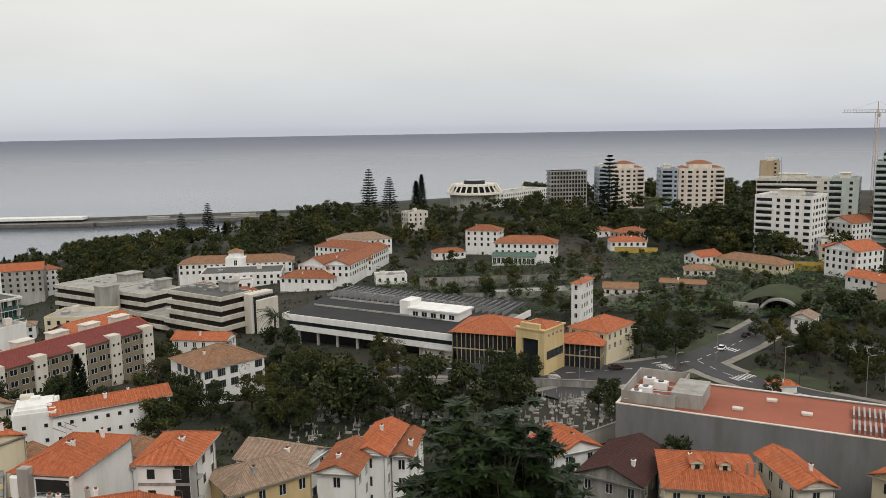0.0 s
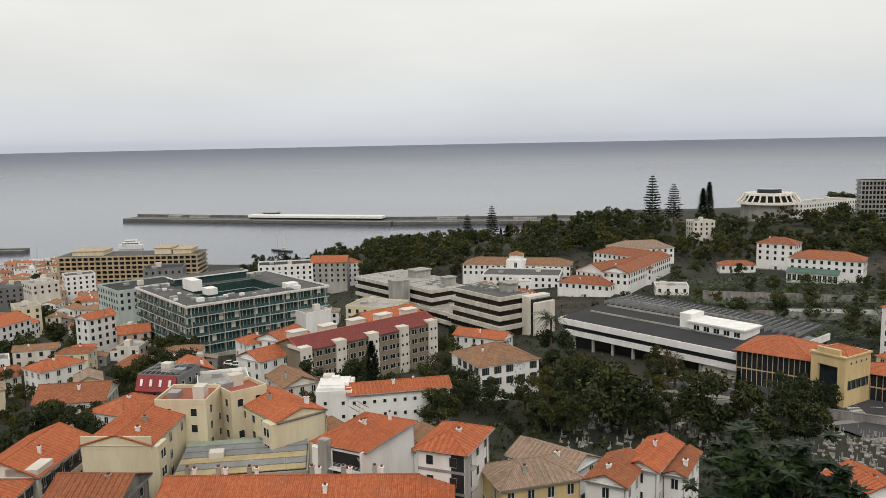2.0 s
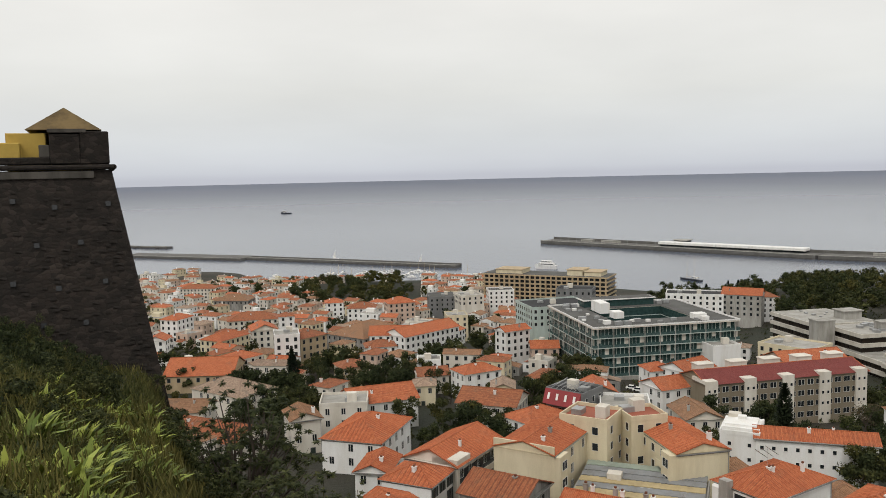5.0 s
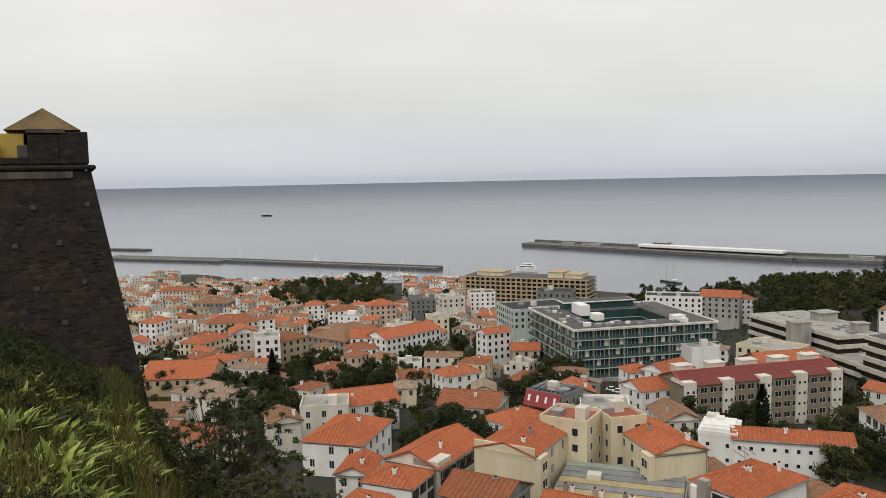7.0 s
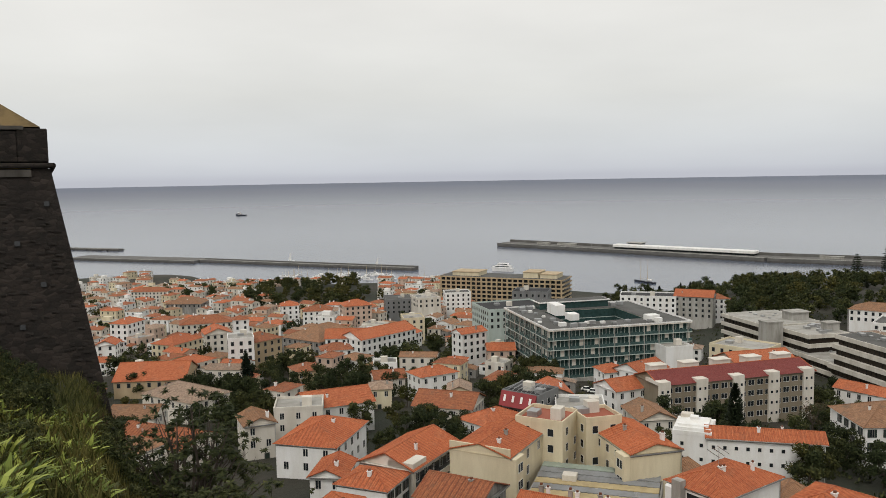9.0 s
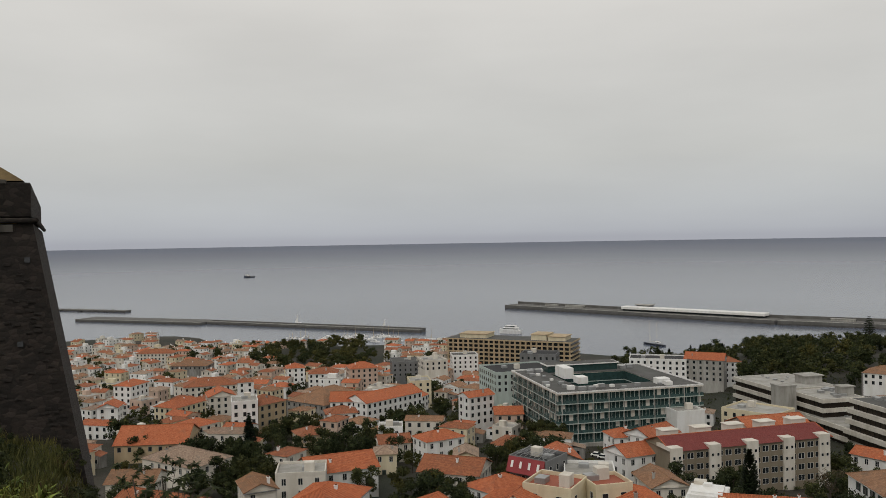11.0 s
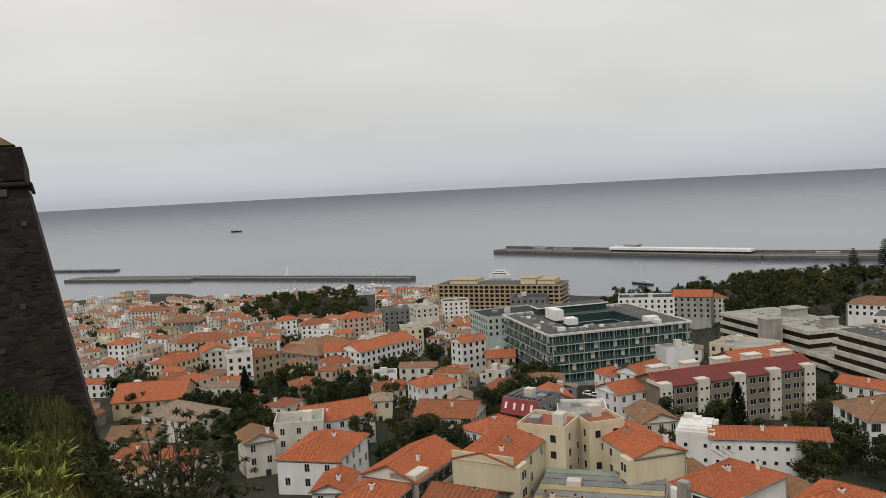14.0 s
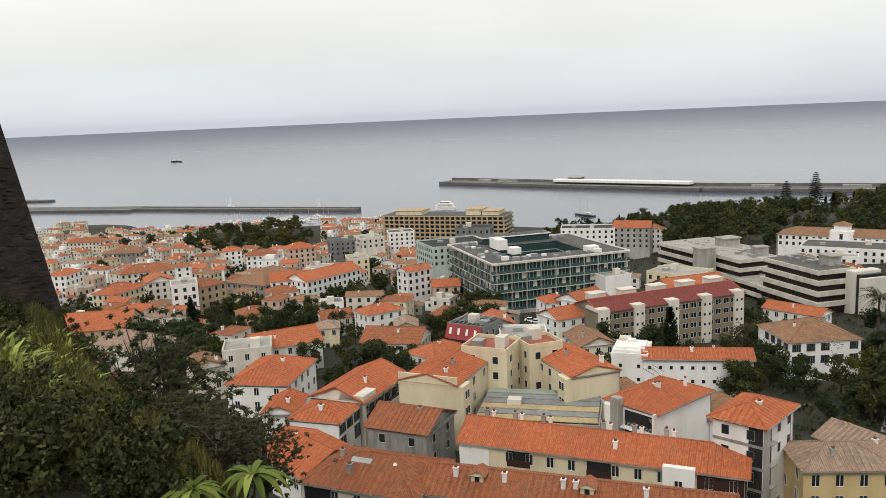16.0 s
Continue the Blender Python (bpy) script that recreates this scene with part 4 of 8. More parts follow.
# long brown-roofed house: raised middle bay, dark corner strips
h, top = NAMED["longbrown"]
hw, hd = dims(h)
t = part("middle_bay", boxes((-5, -hd - 0.8, -1, 5, -hd + 7, top + 2.6), (-3.4, -hd, top + 2.6, 3.4, -hd + 6, top + 5.4)), PAINT["white"], h)
bm, caps = pitched_roof(6.8, 6.0, top + 5.4, "hip", 0.5, 0.5)
caps.free()
bm.transform(Matrix.Translation((0, -hd + 3, 0)))
part("bay_roof", bm, (ROOF["brown"], PAINT["white"]), t)
put_window(h, "arch", 0, -hd - 0.8, top - 1.2, 0)
for x in (-hw, -hw * 0.34, hw * 0.34, hw):
    part("corner_strip", boxes((x - 0.35, -hd - 0.12, -1, x + 0.35, -hd - 0.03, top - 0.1)), STONE_TRIM, h)

# hill mansion: arcade with a green lean-to roof
h, top = NAMED["mwing"]
hw, hd = dims(h)
a = part("arcade", boxes((-hw, -hd - 4.5, -1, hw * 0.4, -hd - 0.02, 4.6)), PAINT["white"], h)
for i in range(10):
    x = -hw + 1.2 + i * (1.4 * hw - 2.4) / 9
    put_window(h, "arch", x, -hd - 4.5, 1.2, 0)
bm = bmesh.new()
v = [bm.verts.new(p) for p in ((-hw - 0.4, -hd - 5.2, 4.6), (hw * 0.4 + 0.4, -hd - 5.2, 4.6), (hw * 0.4 + 0.4, -hd - 0.03, 6.2), (-hw - 0.4, -hd - 0.03, 6.2))]
bm.faces.new(v)
part("lean_to_roof", bm, GREEN_ROOF, a, "green painted lean-to roof")

# red sheet slope with four skylights on the dark block
h, top = NAMED["mansard"]
hw, hd = dims(h)
bm = bmesh.new()
v = [bm.verts.new(p) for p in ((-hw - 0.1, -hd - 1.5, top - 3.0), (hw - 0.6, -hd - 1.5, top - 3.0), (hw - 0.6, -hd - 0.06, top + 0.5), (-hw - 0.1, -hd - 0.06, top + 0.5), (-hw - 0.1, -hd - 0.06, top - 3.2), (hw - 0.6, -hd - 0.06, top - 3.2))]
for q in ((0, 1, 2, 3), (0, 4, 5, 1), (0, 3, 4), (1, 5, 2)):
    bm.faces.new([v[i] for i in q])
slope = part("sloping_front", bm, plain("red_sheet_metal", (0.3, 0.035, 0.04), 0.5, dirt=0.25), h, "red sheet-metal slope")
for k in range(4):
    bm = bevelled(boxes((-0.32, -0.08, -0.8, 0.32, 0.04, 0.8)), 0.03)
    bm.transform(pose(-hw + 1.3 + 2.4 * k, -hd - 0.84, top - 1.1, -22, 0, 0))
    part("skylight", bm, PAINT["white"], slope)
bm = bmesh.new()
for k in range(7):
    tube(bm, (-hw + 1 + 1.3 * k, -hd + 1, top + 0.5), (-hw + 1 + 1.3 * k, hd - 1, top + 1.5), 0.06, 0.06, 4)
    tube(bm, (-hw + 1, -hd + 1 + 1.1 * k, top + 1.3), (hw - 1, -hd + 1 + 1.1 * k, top + 1.3), 0.05, 0.05, 4)
tagged(part("roof_frame", bm, METAL, h), kind="stuff")

# low shed: ribbed sheets of several colours over its roof
h, top = NAMED["shed"]
hw, hd = dims(h)
SHEETS = (plain("yellowed_roof_sheet", (0.5, 0.4, 0.22), 0.7, dirt=0.35), plain("grey_roof_sheet", (0.27, 0.28, 0.29), 0.6, dirt=0.35), plain("greenish_roof_sheet", (0.34, 0.4, 0.34), 0.6, dirt=0.3))
for k, mat in enumerate((0, 1, 0, 1, 1, 2)):
    y0 = -hd + 0.3 + k * (2 * hd - 0.6) / 6
    bm = bmesh.new()
    n = 40
    for i in range(n):
        x0 = -hw + 0.3 + i * (2 * hw - 0.6) / n
        z = top + 0.95 + 0.05 * (i % 2) + 0.12 * k
        box(bm, x0, y0, z - 0.1, x0 + (2 * hw - 0.6) / n, y0 + (2 * hd - 0.6) / 6 - 0.04, z)
    tagged(part("roof_sheet", bm, SHEETS[mat], h), kind="stuff")


# ---- cars parked along the lanes ----
def parked_car(x, y, rot, paint, label):
    c = thing("car", label, "car", pose(x, y, land_z(x, y) + 0.5, 0, 0, rot), "parked cars")
    bm = bevelled(boxes((-2.1, -0.85, 0.3, 2.1, 0.85, 0.85)), 0.14)
    part("body", bm, paint, c)
    bm = bmesh.new()
    lo = [bm.verts.new(p) for p in ((-1.5, -0.78, 0.85), (1.1, -0.78, 0.85), (1.1, 0.78, 0.85), (-1.5, 0.78, 0.85))]
    hi = [bm.verts.new(p) for p in ((-1.1, -0.62, 1.4), (0.4, -0.62, 1.4), (0.4, 0.62, 1.4), (-1.1, 0.62, 1.4))]
    for i in range(4):
        bm.faces.new((lo[i], lo[(i + 1) % 4], hi[(i + 1) % 4], hi[i]))
    part("glasshouse", bm, PANE, c)
    part("roof", bevelled(boxes((-1.12, -0.63, 1.38, 0.42, 0.63, 1.44)), 0.02), paint, c)
    for x0 in (-1.3, 1.3):
        for y0 in (-0.8, 0.8):
            bm = bmesh.new()
            tube(bm, (x0, y0 - 0.1, 0.32), (x0, y0 + 0.1, 0.32), 0.32, 0.32, 12)
            part("wheel", bm, DARK, c)


CAR_PAINTS = (("white", PAINT["white"]), ("silver", METAL), ("black", DARK), ("dark red", ROOF["burgundy"]))
car_rnd = random.Random(8)
for x, y, rot in ((-118, 135, 40), (-121, 139, 42), (-124, 142, 45), (-127, 146, 42), (-146, 214, 20), (-150, 216, 20), (-154, 218, 22), (-140, 210, 110), (-6, 222, 0), (20, 214, -8), (48, 216, 12), (84, 235, 55), (97, 250, 50), (-130, 190, 30), (-134, 193, 30)):
    name, paint = car_rnd.choice(CAR_PAINTS)
    parked_car(x, y, rot, paint, f"{name} hatchback standing on the road")


# ---- the large buildings ----
def block_at(label, name, x, y, rot, w, d, category="building", z=None):
    PLACED.append((x, y, math.hypot(w, d) / 2, w, d, rot))
    base = footing(x, y, rot, w, d) if z is None else z
    return thing(name, label, category, pose(x, y, base, 0, 0, rot)), base - lie(x, y)


def ring(bm, w, d, z0, z1, t, mat=0):
    """Four walls butted end to end round a rectangle."""
    box(bm, -w / 2, -d / 2, z0, w / 2, -d / 2 + t, z1, mat)
    box(bm, -w / 2, d / 2 - t, z0, w / 2, d / 2, z1, mat)
    box(bm, -w / 2, -d / 2 + t, z0, -w / 2 + t, d / 2 - t, z1, mat)
    box(bm, w / 2 - t, -d / 2 + t, z0, w / 2, d / 2 - t, z1, mat)


GLASS_PALE = glazing("pale_green_balustrade_glass", (0.07, 0.12, 0.115), 0.2)


def glass_hall():
    """The green glass shopping block round a courtyard."""
    w, d = 58.0, 53.0
    h, base = block_at("green glass office block with white floor bands round a courtyard", "glass_building", -186.0, 267.0, 59.0, w, d)
    top = 52.9 - base
    floors = 5
    for i in range(floors):
        z = top - (i + 1) * 3.6
        bm = bmesh.new()
        ring(bm, w - 2.4, d - 2.4, z, z + 3.3, 11.4)
        part("glass_storey", bm, GLASS_GREEN, h, "green tinted glazing")
        bm = bmesh.new()
        ring(bm, w, d, z + 3.28, z + 3.6, 12.6)
        part("floor_band", bm, PAINT["offwhite"] if i == 0 else PAINT["mint"], h)
        bm = bmesh.new()
        ring(bm, w - 0.1, d - 0.1, z, z + 1.0, 0.12)
        part("balustrade", bm, GLASS_PALE, h, "pale green glass balustrade")
        bm, posts, blinds = bmesh.new(), bmesh.new(), bmesh.new()
        rnd = random.Random(i)
        for f, (m, turn, length) in face_list(w - 2.2, d - 2.2).items():
            a = radians(turn)
            n = int(length / 1.5)
            for k in range(n):
                u = (k + 0.5) * length / n - length / 2
                px, py = m[0] + u * math.cos(a), m[1] + u * math.sin(a)
                box(bm, px - 0.07, py - 0.07, z, px + 0.07, py + 0.07, z + 3.28)
                if k % 4 == 0:
                    ox, oy = px + 0.95 * math.sin(a), py - 0.95 * math.cos(a)
                    box(posts, ox - 0.16, oy - 0.16, z, ox + 0.16, oy + 0.16, z + 3.28)
                if rnd.random() < 0.16:
                    ox, oy = px + 0.75 * math.cos(a), py + 0.75 * math.sin(a)
                    ex, ey = abs(0.6 * math.cos(a)) + 0.05, abs(0.6 * math.sin(a)) + 0.05
                    box(blinds, ox - ex, oy - ey, z + rnd.uniform(0.2, 1.8), ox + ex, oy + ey, z + 3.2)
        tagged(part("mullions", bm, PAINT["mint"], h), kind="stuff")
        tagged(part("post_facing", posts, PAINT["concrete"], h), kind="stuff")
        tagged(part("blinds", blinds, PAINT["offwhite"], h), kind="stuff")
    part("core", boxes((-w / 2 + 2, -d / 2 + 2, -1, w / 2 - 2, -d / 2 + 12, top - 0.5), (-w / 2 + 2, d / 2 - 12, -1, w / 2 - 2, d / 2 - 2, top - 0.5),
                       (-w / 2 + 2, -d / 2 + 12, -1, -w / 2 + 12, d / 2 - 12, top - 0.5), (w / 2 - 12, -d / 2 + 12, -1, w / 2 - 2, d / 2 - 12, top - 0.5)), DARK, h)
    bm = bmesh.new()
    ring(bm, w - 0.6, d - 0.6, top, top + 0.1, 12.5)
    part("roof", bm, FLAT_ROOF, h)
    bm = bmesh.new()
    ring(bm, w, d, top + 0.1, top + 0.6, 0.3)
    part("parapet", bm, PAINT["white"], h)
    bm = bmesh.new()
    box(bm, -w / 2 + 14, -d / 2 + 14, -0.5, w / 2 - 14, d / 2 - 14, top - 8)
    part("courtyard", bm, GLASS_GREEN, h)
    # raised rear storey with its own white rim
    part("upper_storey", boxes((-16, d / 2 - 9, top + 0.1, w / 2 - 14, d / 2 - 2, top + 2.8)), GLASS_GREEN, h)
    part("upper_roof", boxes((-16.6, d / 2 - 9.6, top + 2.8, w / 2 - 13.4, d / 2 - 1.4, top + 3.2)), PAINT["white"], h)
    part("upper_deck", boxes((-16.1, d / 2 - 9.1, top + 3.2, w / 2 - 13.9, d / 2 - 1.9, top + 3.28)), FLAT_ROOF, h)
    rnd = random.Random(4)
    for i in range(34):
        side = rnd.randrange(4)
        u = rnd.uniform(-w / 2 + 3, w / 2 - 3)
        v = rnd.uniform(-d / 2 + 2, -d / 2 + 11) * (1 if side % 2 else -1)
        if side > 1:
            u, v = rnd.uniform(-w / 2 + 2, -w / 2 + 11), rnd.uniform(-d / 2 + 4, d / 2 - 4)
        s = rnd.uniform(0.5, 1.4)
        part("roof_unit", bevelled(boxes((u - s, v - s * 0.7, top + 0.1, u + s, v + s * 0.7, top + 0.1 + s * 1.1)), 0.06), METAL if i % 3 else PAINT["white"], h)
    part("stair_tower", boxes((-15, 2, top, -11, 12, top + 4.2)), PAINT["white"], h)
    part("lift_hut", bevelled(boxes((-14, -10, top, -10, -5, top + 2.6)), 0.1), PAINT["white"], h)
    part("lift_hut", bevelled(boxes((14, -20, top, 19, -16, top + 2.2)), 0.1), PAINT["white"], h)
    # the terraces at its foot
    bm = bmesh.new()
    ring(bm, w + 2, d + 2, -1, top - 18, 8)
    part("base_storey", bm, PAINT["concrete"], h)


glass_hall()


PALE_CONCRETE = plain("pale_concrete_bands", (0.62, 0.59, 0.53), dirt=0.3)
BROWN_GLASS = glazing("brown_black_glazing", (0.03, 0.022, 0.016), 0.3)


def striped_block(label, x, y, rot, w, d, top_z, bands, step=0.0, pitch=3.6):
    """Office block of white concrete bands over dark recessed glazing, stepping back upwards."""
    h, base = block_at(label, "office_block", x, y, rot, w, d)
    top = top_z - base
    for i in range(bands):
        z = top - 1.5 - i * pitch
        grow = i * step
        part("band", boxes((-w / 2 - grow, -d / 2 - grow, z, w / 2 + grow, d / 2, z + 1.5)), PALE_CONCRETE, h, "pale concrete parapet band")
        part("glazing", boxes((-w / 2 - grow + 1.0, -d / 2 - grow + 1.0, z - pitch + 1.5, w / 2 + grow - 1.0, d / 2 - 1, z)), BROWN_GLASS, h, "dark recessed glazing")
        bm = bmesh.new()
        n = int(w / 2.2)
        for k in range(n):
            u = (k + 0.5) * w / n - w / 2
            box(bm, u - 0.06, -d / 2 - grow + 0.9, z - pitch + 1.5, u + 0.06, -d / 2 - grow + 1.02, z)
        tagged(part("mullions", bm, DARK, h), kind="stuff")
    part("base", boxes((-w / 2 + 1, -d / 2 + 1, -1.5, w / 2 - 1, d / 2, max(0.5, top - bands * pitch))), PAINT["concrete"], h)
    part("roof", boxes((-w / 2 + 0.6, -d / 2 + 0.6, top - 0.2, w / 2 - 0.6, d / 2 - 0.6, top + 0.05)), FLAT_ROOF if step else LIGHT_ROOF, h)
    rnd = random.Random(int(w * 10))
    for i in range(10):
        u, v = rnd.uniform(-0.4, 0.4) * w, rnd.uniform(-0.1, 0.42) * d
        s = rnd.uniform(0.4, 1.1)
        part("roof_unit", bevelled(boxes((u - s, v - s, top, u + s, v + s, top + s)), 0.05), METAL, h)
    part("roof_hut", boxes((w * 0.12, d * 0.1, top, w * 0.32, d * 0.4, top + 3.2), (w * 0.1, d * 0.08, top + 3.2, w * 0.34, d * 0.42, top + 3.6)), PAINT["concrete"], h)
    return h


striped_block("long office block of pale concrete bands and dark glass", -142.5, 334.5, -31, 31.5, 27, 48.2, 4)
striped_block("middle office block of pale concrete bands and dark glass", -119.5, 319.5, -32, 19, 18, 48.2, 4)
striped_block("low office range joining the taller blocks", -103.5, 308.5, -33, 36, 20, 41.2, 2)
striped_block("stepped office block of pale concrete bands, dark roof", -87.0, 294.4, -34, 29, 15, 52.2, 4, 0.5)
h, b = block_at("plain grey concrete stair tower between office blocks", "stair_tower", -133.0, 312.5, -32, 7, 7)
part("shaft", bevelled(boxes((-3, -3.5, -1, 3, 3.5, 50.5 - b)), 0.08), PAINT["concrete"], h)
part("cap", boxes((-3.2, -3.7, 50.5 - b, 3.2, 3.7, 51.0 - b)), PAINT["concrete"], h)
h, b = block_at("beige concrete end tower with rounded slabs", "stair_tower", -67.0, 291, -34, 7, 11)
part("shaft", bevelled(boxes((-3.5, -5.5, -1, 0.5, 5.5, 52 - b)), 0.2), PAINT["offwhite"], h)
part("glazing", boxes((0.5, -4.5, -1, 2.2, 4.5, 51 - b)), PANE, h)
part("fin", bevelled(boxes((2.2, -5, -1, 3.5, 5, 50 - b)), 0.1), PAINT["offwhite"], h)


def low_hall():
    """Long low white hall with a dark panelled roof."""
    w, d = 72.5, 40.0
    h, base = block_at("long low white hall with a dark panelled roof", "market_hall", -12.2, 260.9, -29.6, w, d)
    top = 51.0 - base
    part("fascia", boxes((-w / 2, -d / 2, top - 2.0, w / 2, -d / 2 + 0.5, top), (-w / 2, -d / 2 + 0.5, top - 2, -w / 2 + 0.5, d / 2, top), (w / 2 - 0.5, -d / 2 + 0.5, top - 2, w / 2, d / 2, top)), PAINT["white"], h)
    part("clerestory", boxes((-w / 2 + 1, -d / 2 + 1.2, top - 3.6, w / 2 - 1, d / 2, top - 2)), PANE, h)
    part("balcony_band", boxes((-w / 2 + 3, -d / 2 + 0.2, top - 5.2, w / 2, -d / 2 + 1.2, top - 3.6)), PAINT["white"], h)
    # set-back wall near black: the recess shade is put into its colour
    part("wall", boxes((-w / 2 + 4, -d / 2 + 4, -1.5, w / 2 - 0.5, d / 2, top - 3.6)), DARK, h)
    part("ground_wall", boxes((w * 0.22, -d / 2 + 1.5, -1.5, w / 2, -d / 2 + 3.9, top - 5.2)), PAINT["offwhite"], h)
    for i in range(9):
        u = -w / 2 + 6 + i * (w - 10) / 8
        part("column", boxes((u - 0.35, -d / 2 + 1.0, -1.5, u + 0.35, -d / 2 + 1.7, top - 5.2)), PAINT["concrete"], h)
    bm = bmesh.new()
    v = [bm.verts.new(p) for p in ((-w / 2 + 0.5, -d / 2 + 0.5, top - 0.1), (w / 2 - 0.5, -d / 2 + 0.5, top - 0.1), (w / 2 - 0.5, d / 2, top + 2.6), (-w / 2 + 0.5, d / 2, top + 2.6))]
    bm.faces.new(v)
    part("roof", bm, DARK_ROOF, h, "dark grey roof panels")
    bm = bmesh.new()
    for i in range(30):
        u = -w / 2 + 2 + i * (w - 4) / 29
        box(bm, u - 0.06, 2, top + 1.6, u + 0.06, d / 2 - 2, top + 2.75)
    tagged(part("roof_ribs", bm, METAL, h), kind="stuff")
    for j in range(3):
        y0 = -d / 2 + 12 + 9 * j
        part("roof_seam", boxes((-w / 2 + 4, y0, top + 0.3 + 0.6 * j, w / 2 - 18, y0 + 0.35, top + 1.2 + 0.65 * j)), LIGHT_ROOF, h)
    p = part("penthouse", boxes((6, -8, top - 0.5, 24, 1, top + 3.2), (5.5, -8.5, top + 3.2, 24.5, 1.5, top + 3.7)), PAINT["white"], h)
    part("lift_tower", boxes((2, -7, top - 0.5, 6, 0, top + 5.4)), PAINT["white"], h)
    for i in range(5):
        put_window(h, "wide", 8.5 + 3.3 * i, -8.0, top + 1.2, 0)
    for i in range(14):
        put_window(h, "bare", w * 0.24 + 1.4 * i, -d / 2 + 1.5, 1.2, 0)


low_hall()


def portal_building():
    h, base = block_at("yellow rendered hall with a tall stepped portal", "portal_building", 27.0, 217.5, -38, 9, 11)
    top = 56.5 - base
    part("wall", boxes((-4.5, -5.5, -1, -2.6, 5.5, top - 2.5), (2.6, -5.5, -1, 4.5, 5.5, top - 2.5), (-4.5, -5.5, top - 2.5, 4.5, 5.5, top), (-2.6, -4.6, -1, 2.6, 5.5, top - 2.5)), PAINT["yellow"], h)
    part("portal_glass", boxes((-2.5, -4.75, -1, 2.5, -4.62, top - 2.6)), PANE, h)
    part("cornice", boxes((-4.8, -5.8, top, 4.8, 5.8, top + 0.4), (-3, -5.6, top + 0.4, 3, -4.6, top + 1.8)), PAINT["yellow"], h)
    bm, caps = pitched_roof(8.6, 8.5, top + 0.5, "hip", 0.35, 0.1)
    r = part("roof", bm, (ROOF["orange"], PAINT["yellow"]), h)
    part("ridge_tiles", caps, ROOF["orange"], r)
    for i in range(4):
        put_window(h, "small", 4.5, -3 + 2.2 * i, top - 1.8, 90)
        put_window(h, "tall", 4.5, -3 + 2.2 * i, top - 8, 90)


portal_building()


def glass_wing(label, x, y, rot, w, d, top_z):
    """Low wing of brown glazing under an orange hipped roof."""
    h, base = block_at(label, "glazed_wing", x, y, rot, w, d)
    top = top_z - base
    part("glazing", boxes((-w / 2, -d / 2, -1, w / 2, d / 2, top)), PANE, h, "dark glazing")
    bm = bmesh.new()
    for f, (m, turn, length) in face_list(w, d).items():
        a = radians(turn)
        n = int(length / 1.3)
        for k in range(n + 1):
            u = k * length / n - length / 2
            px, py = m[0] + u * math.cos(a), m[1] + u * math.sin(a)
            box(bm, px - 0.09, py - 0.09, -1, px + 0.09, py + 0.09, top)
    tagged(part("mullions", bm, PAINT["tan"], h), kind="stuff")
    part("transom", boxes((-w / 2 - 0.1, -d / 2 - 0.1, top * 0.5, w / 2 + 0.1, d / 2 + 0.1, top * 0.5 + 0.35)), PAINT["tan"], h)
    bm, caps = pitched_roof(w, d, top, "hip", 0.38, 0.9)
    r = part("roof", bm, (ROOF["orange"], PAINT["tan"]), h)
    part("ridge_tiles", caps, ROOF["orange"], r)


glass_wing("brown glazed wing under an orange hipped roof", 14.5, 231, -20, 19, 17, 53.2)
glass_wing("brown glazed corner wing with an orange hipped roof", 40.0, 222.5, -22, 11.5, 9.5, 51.3)


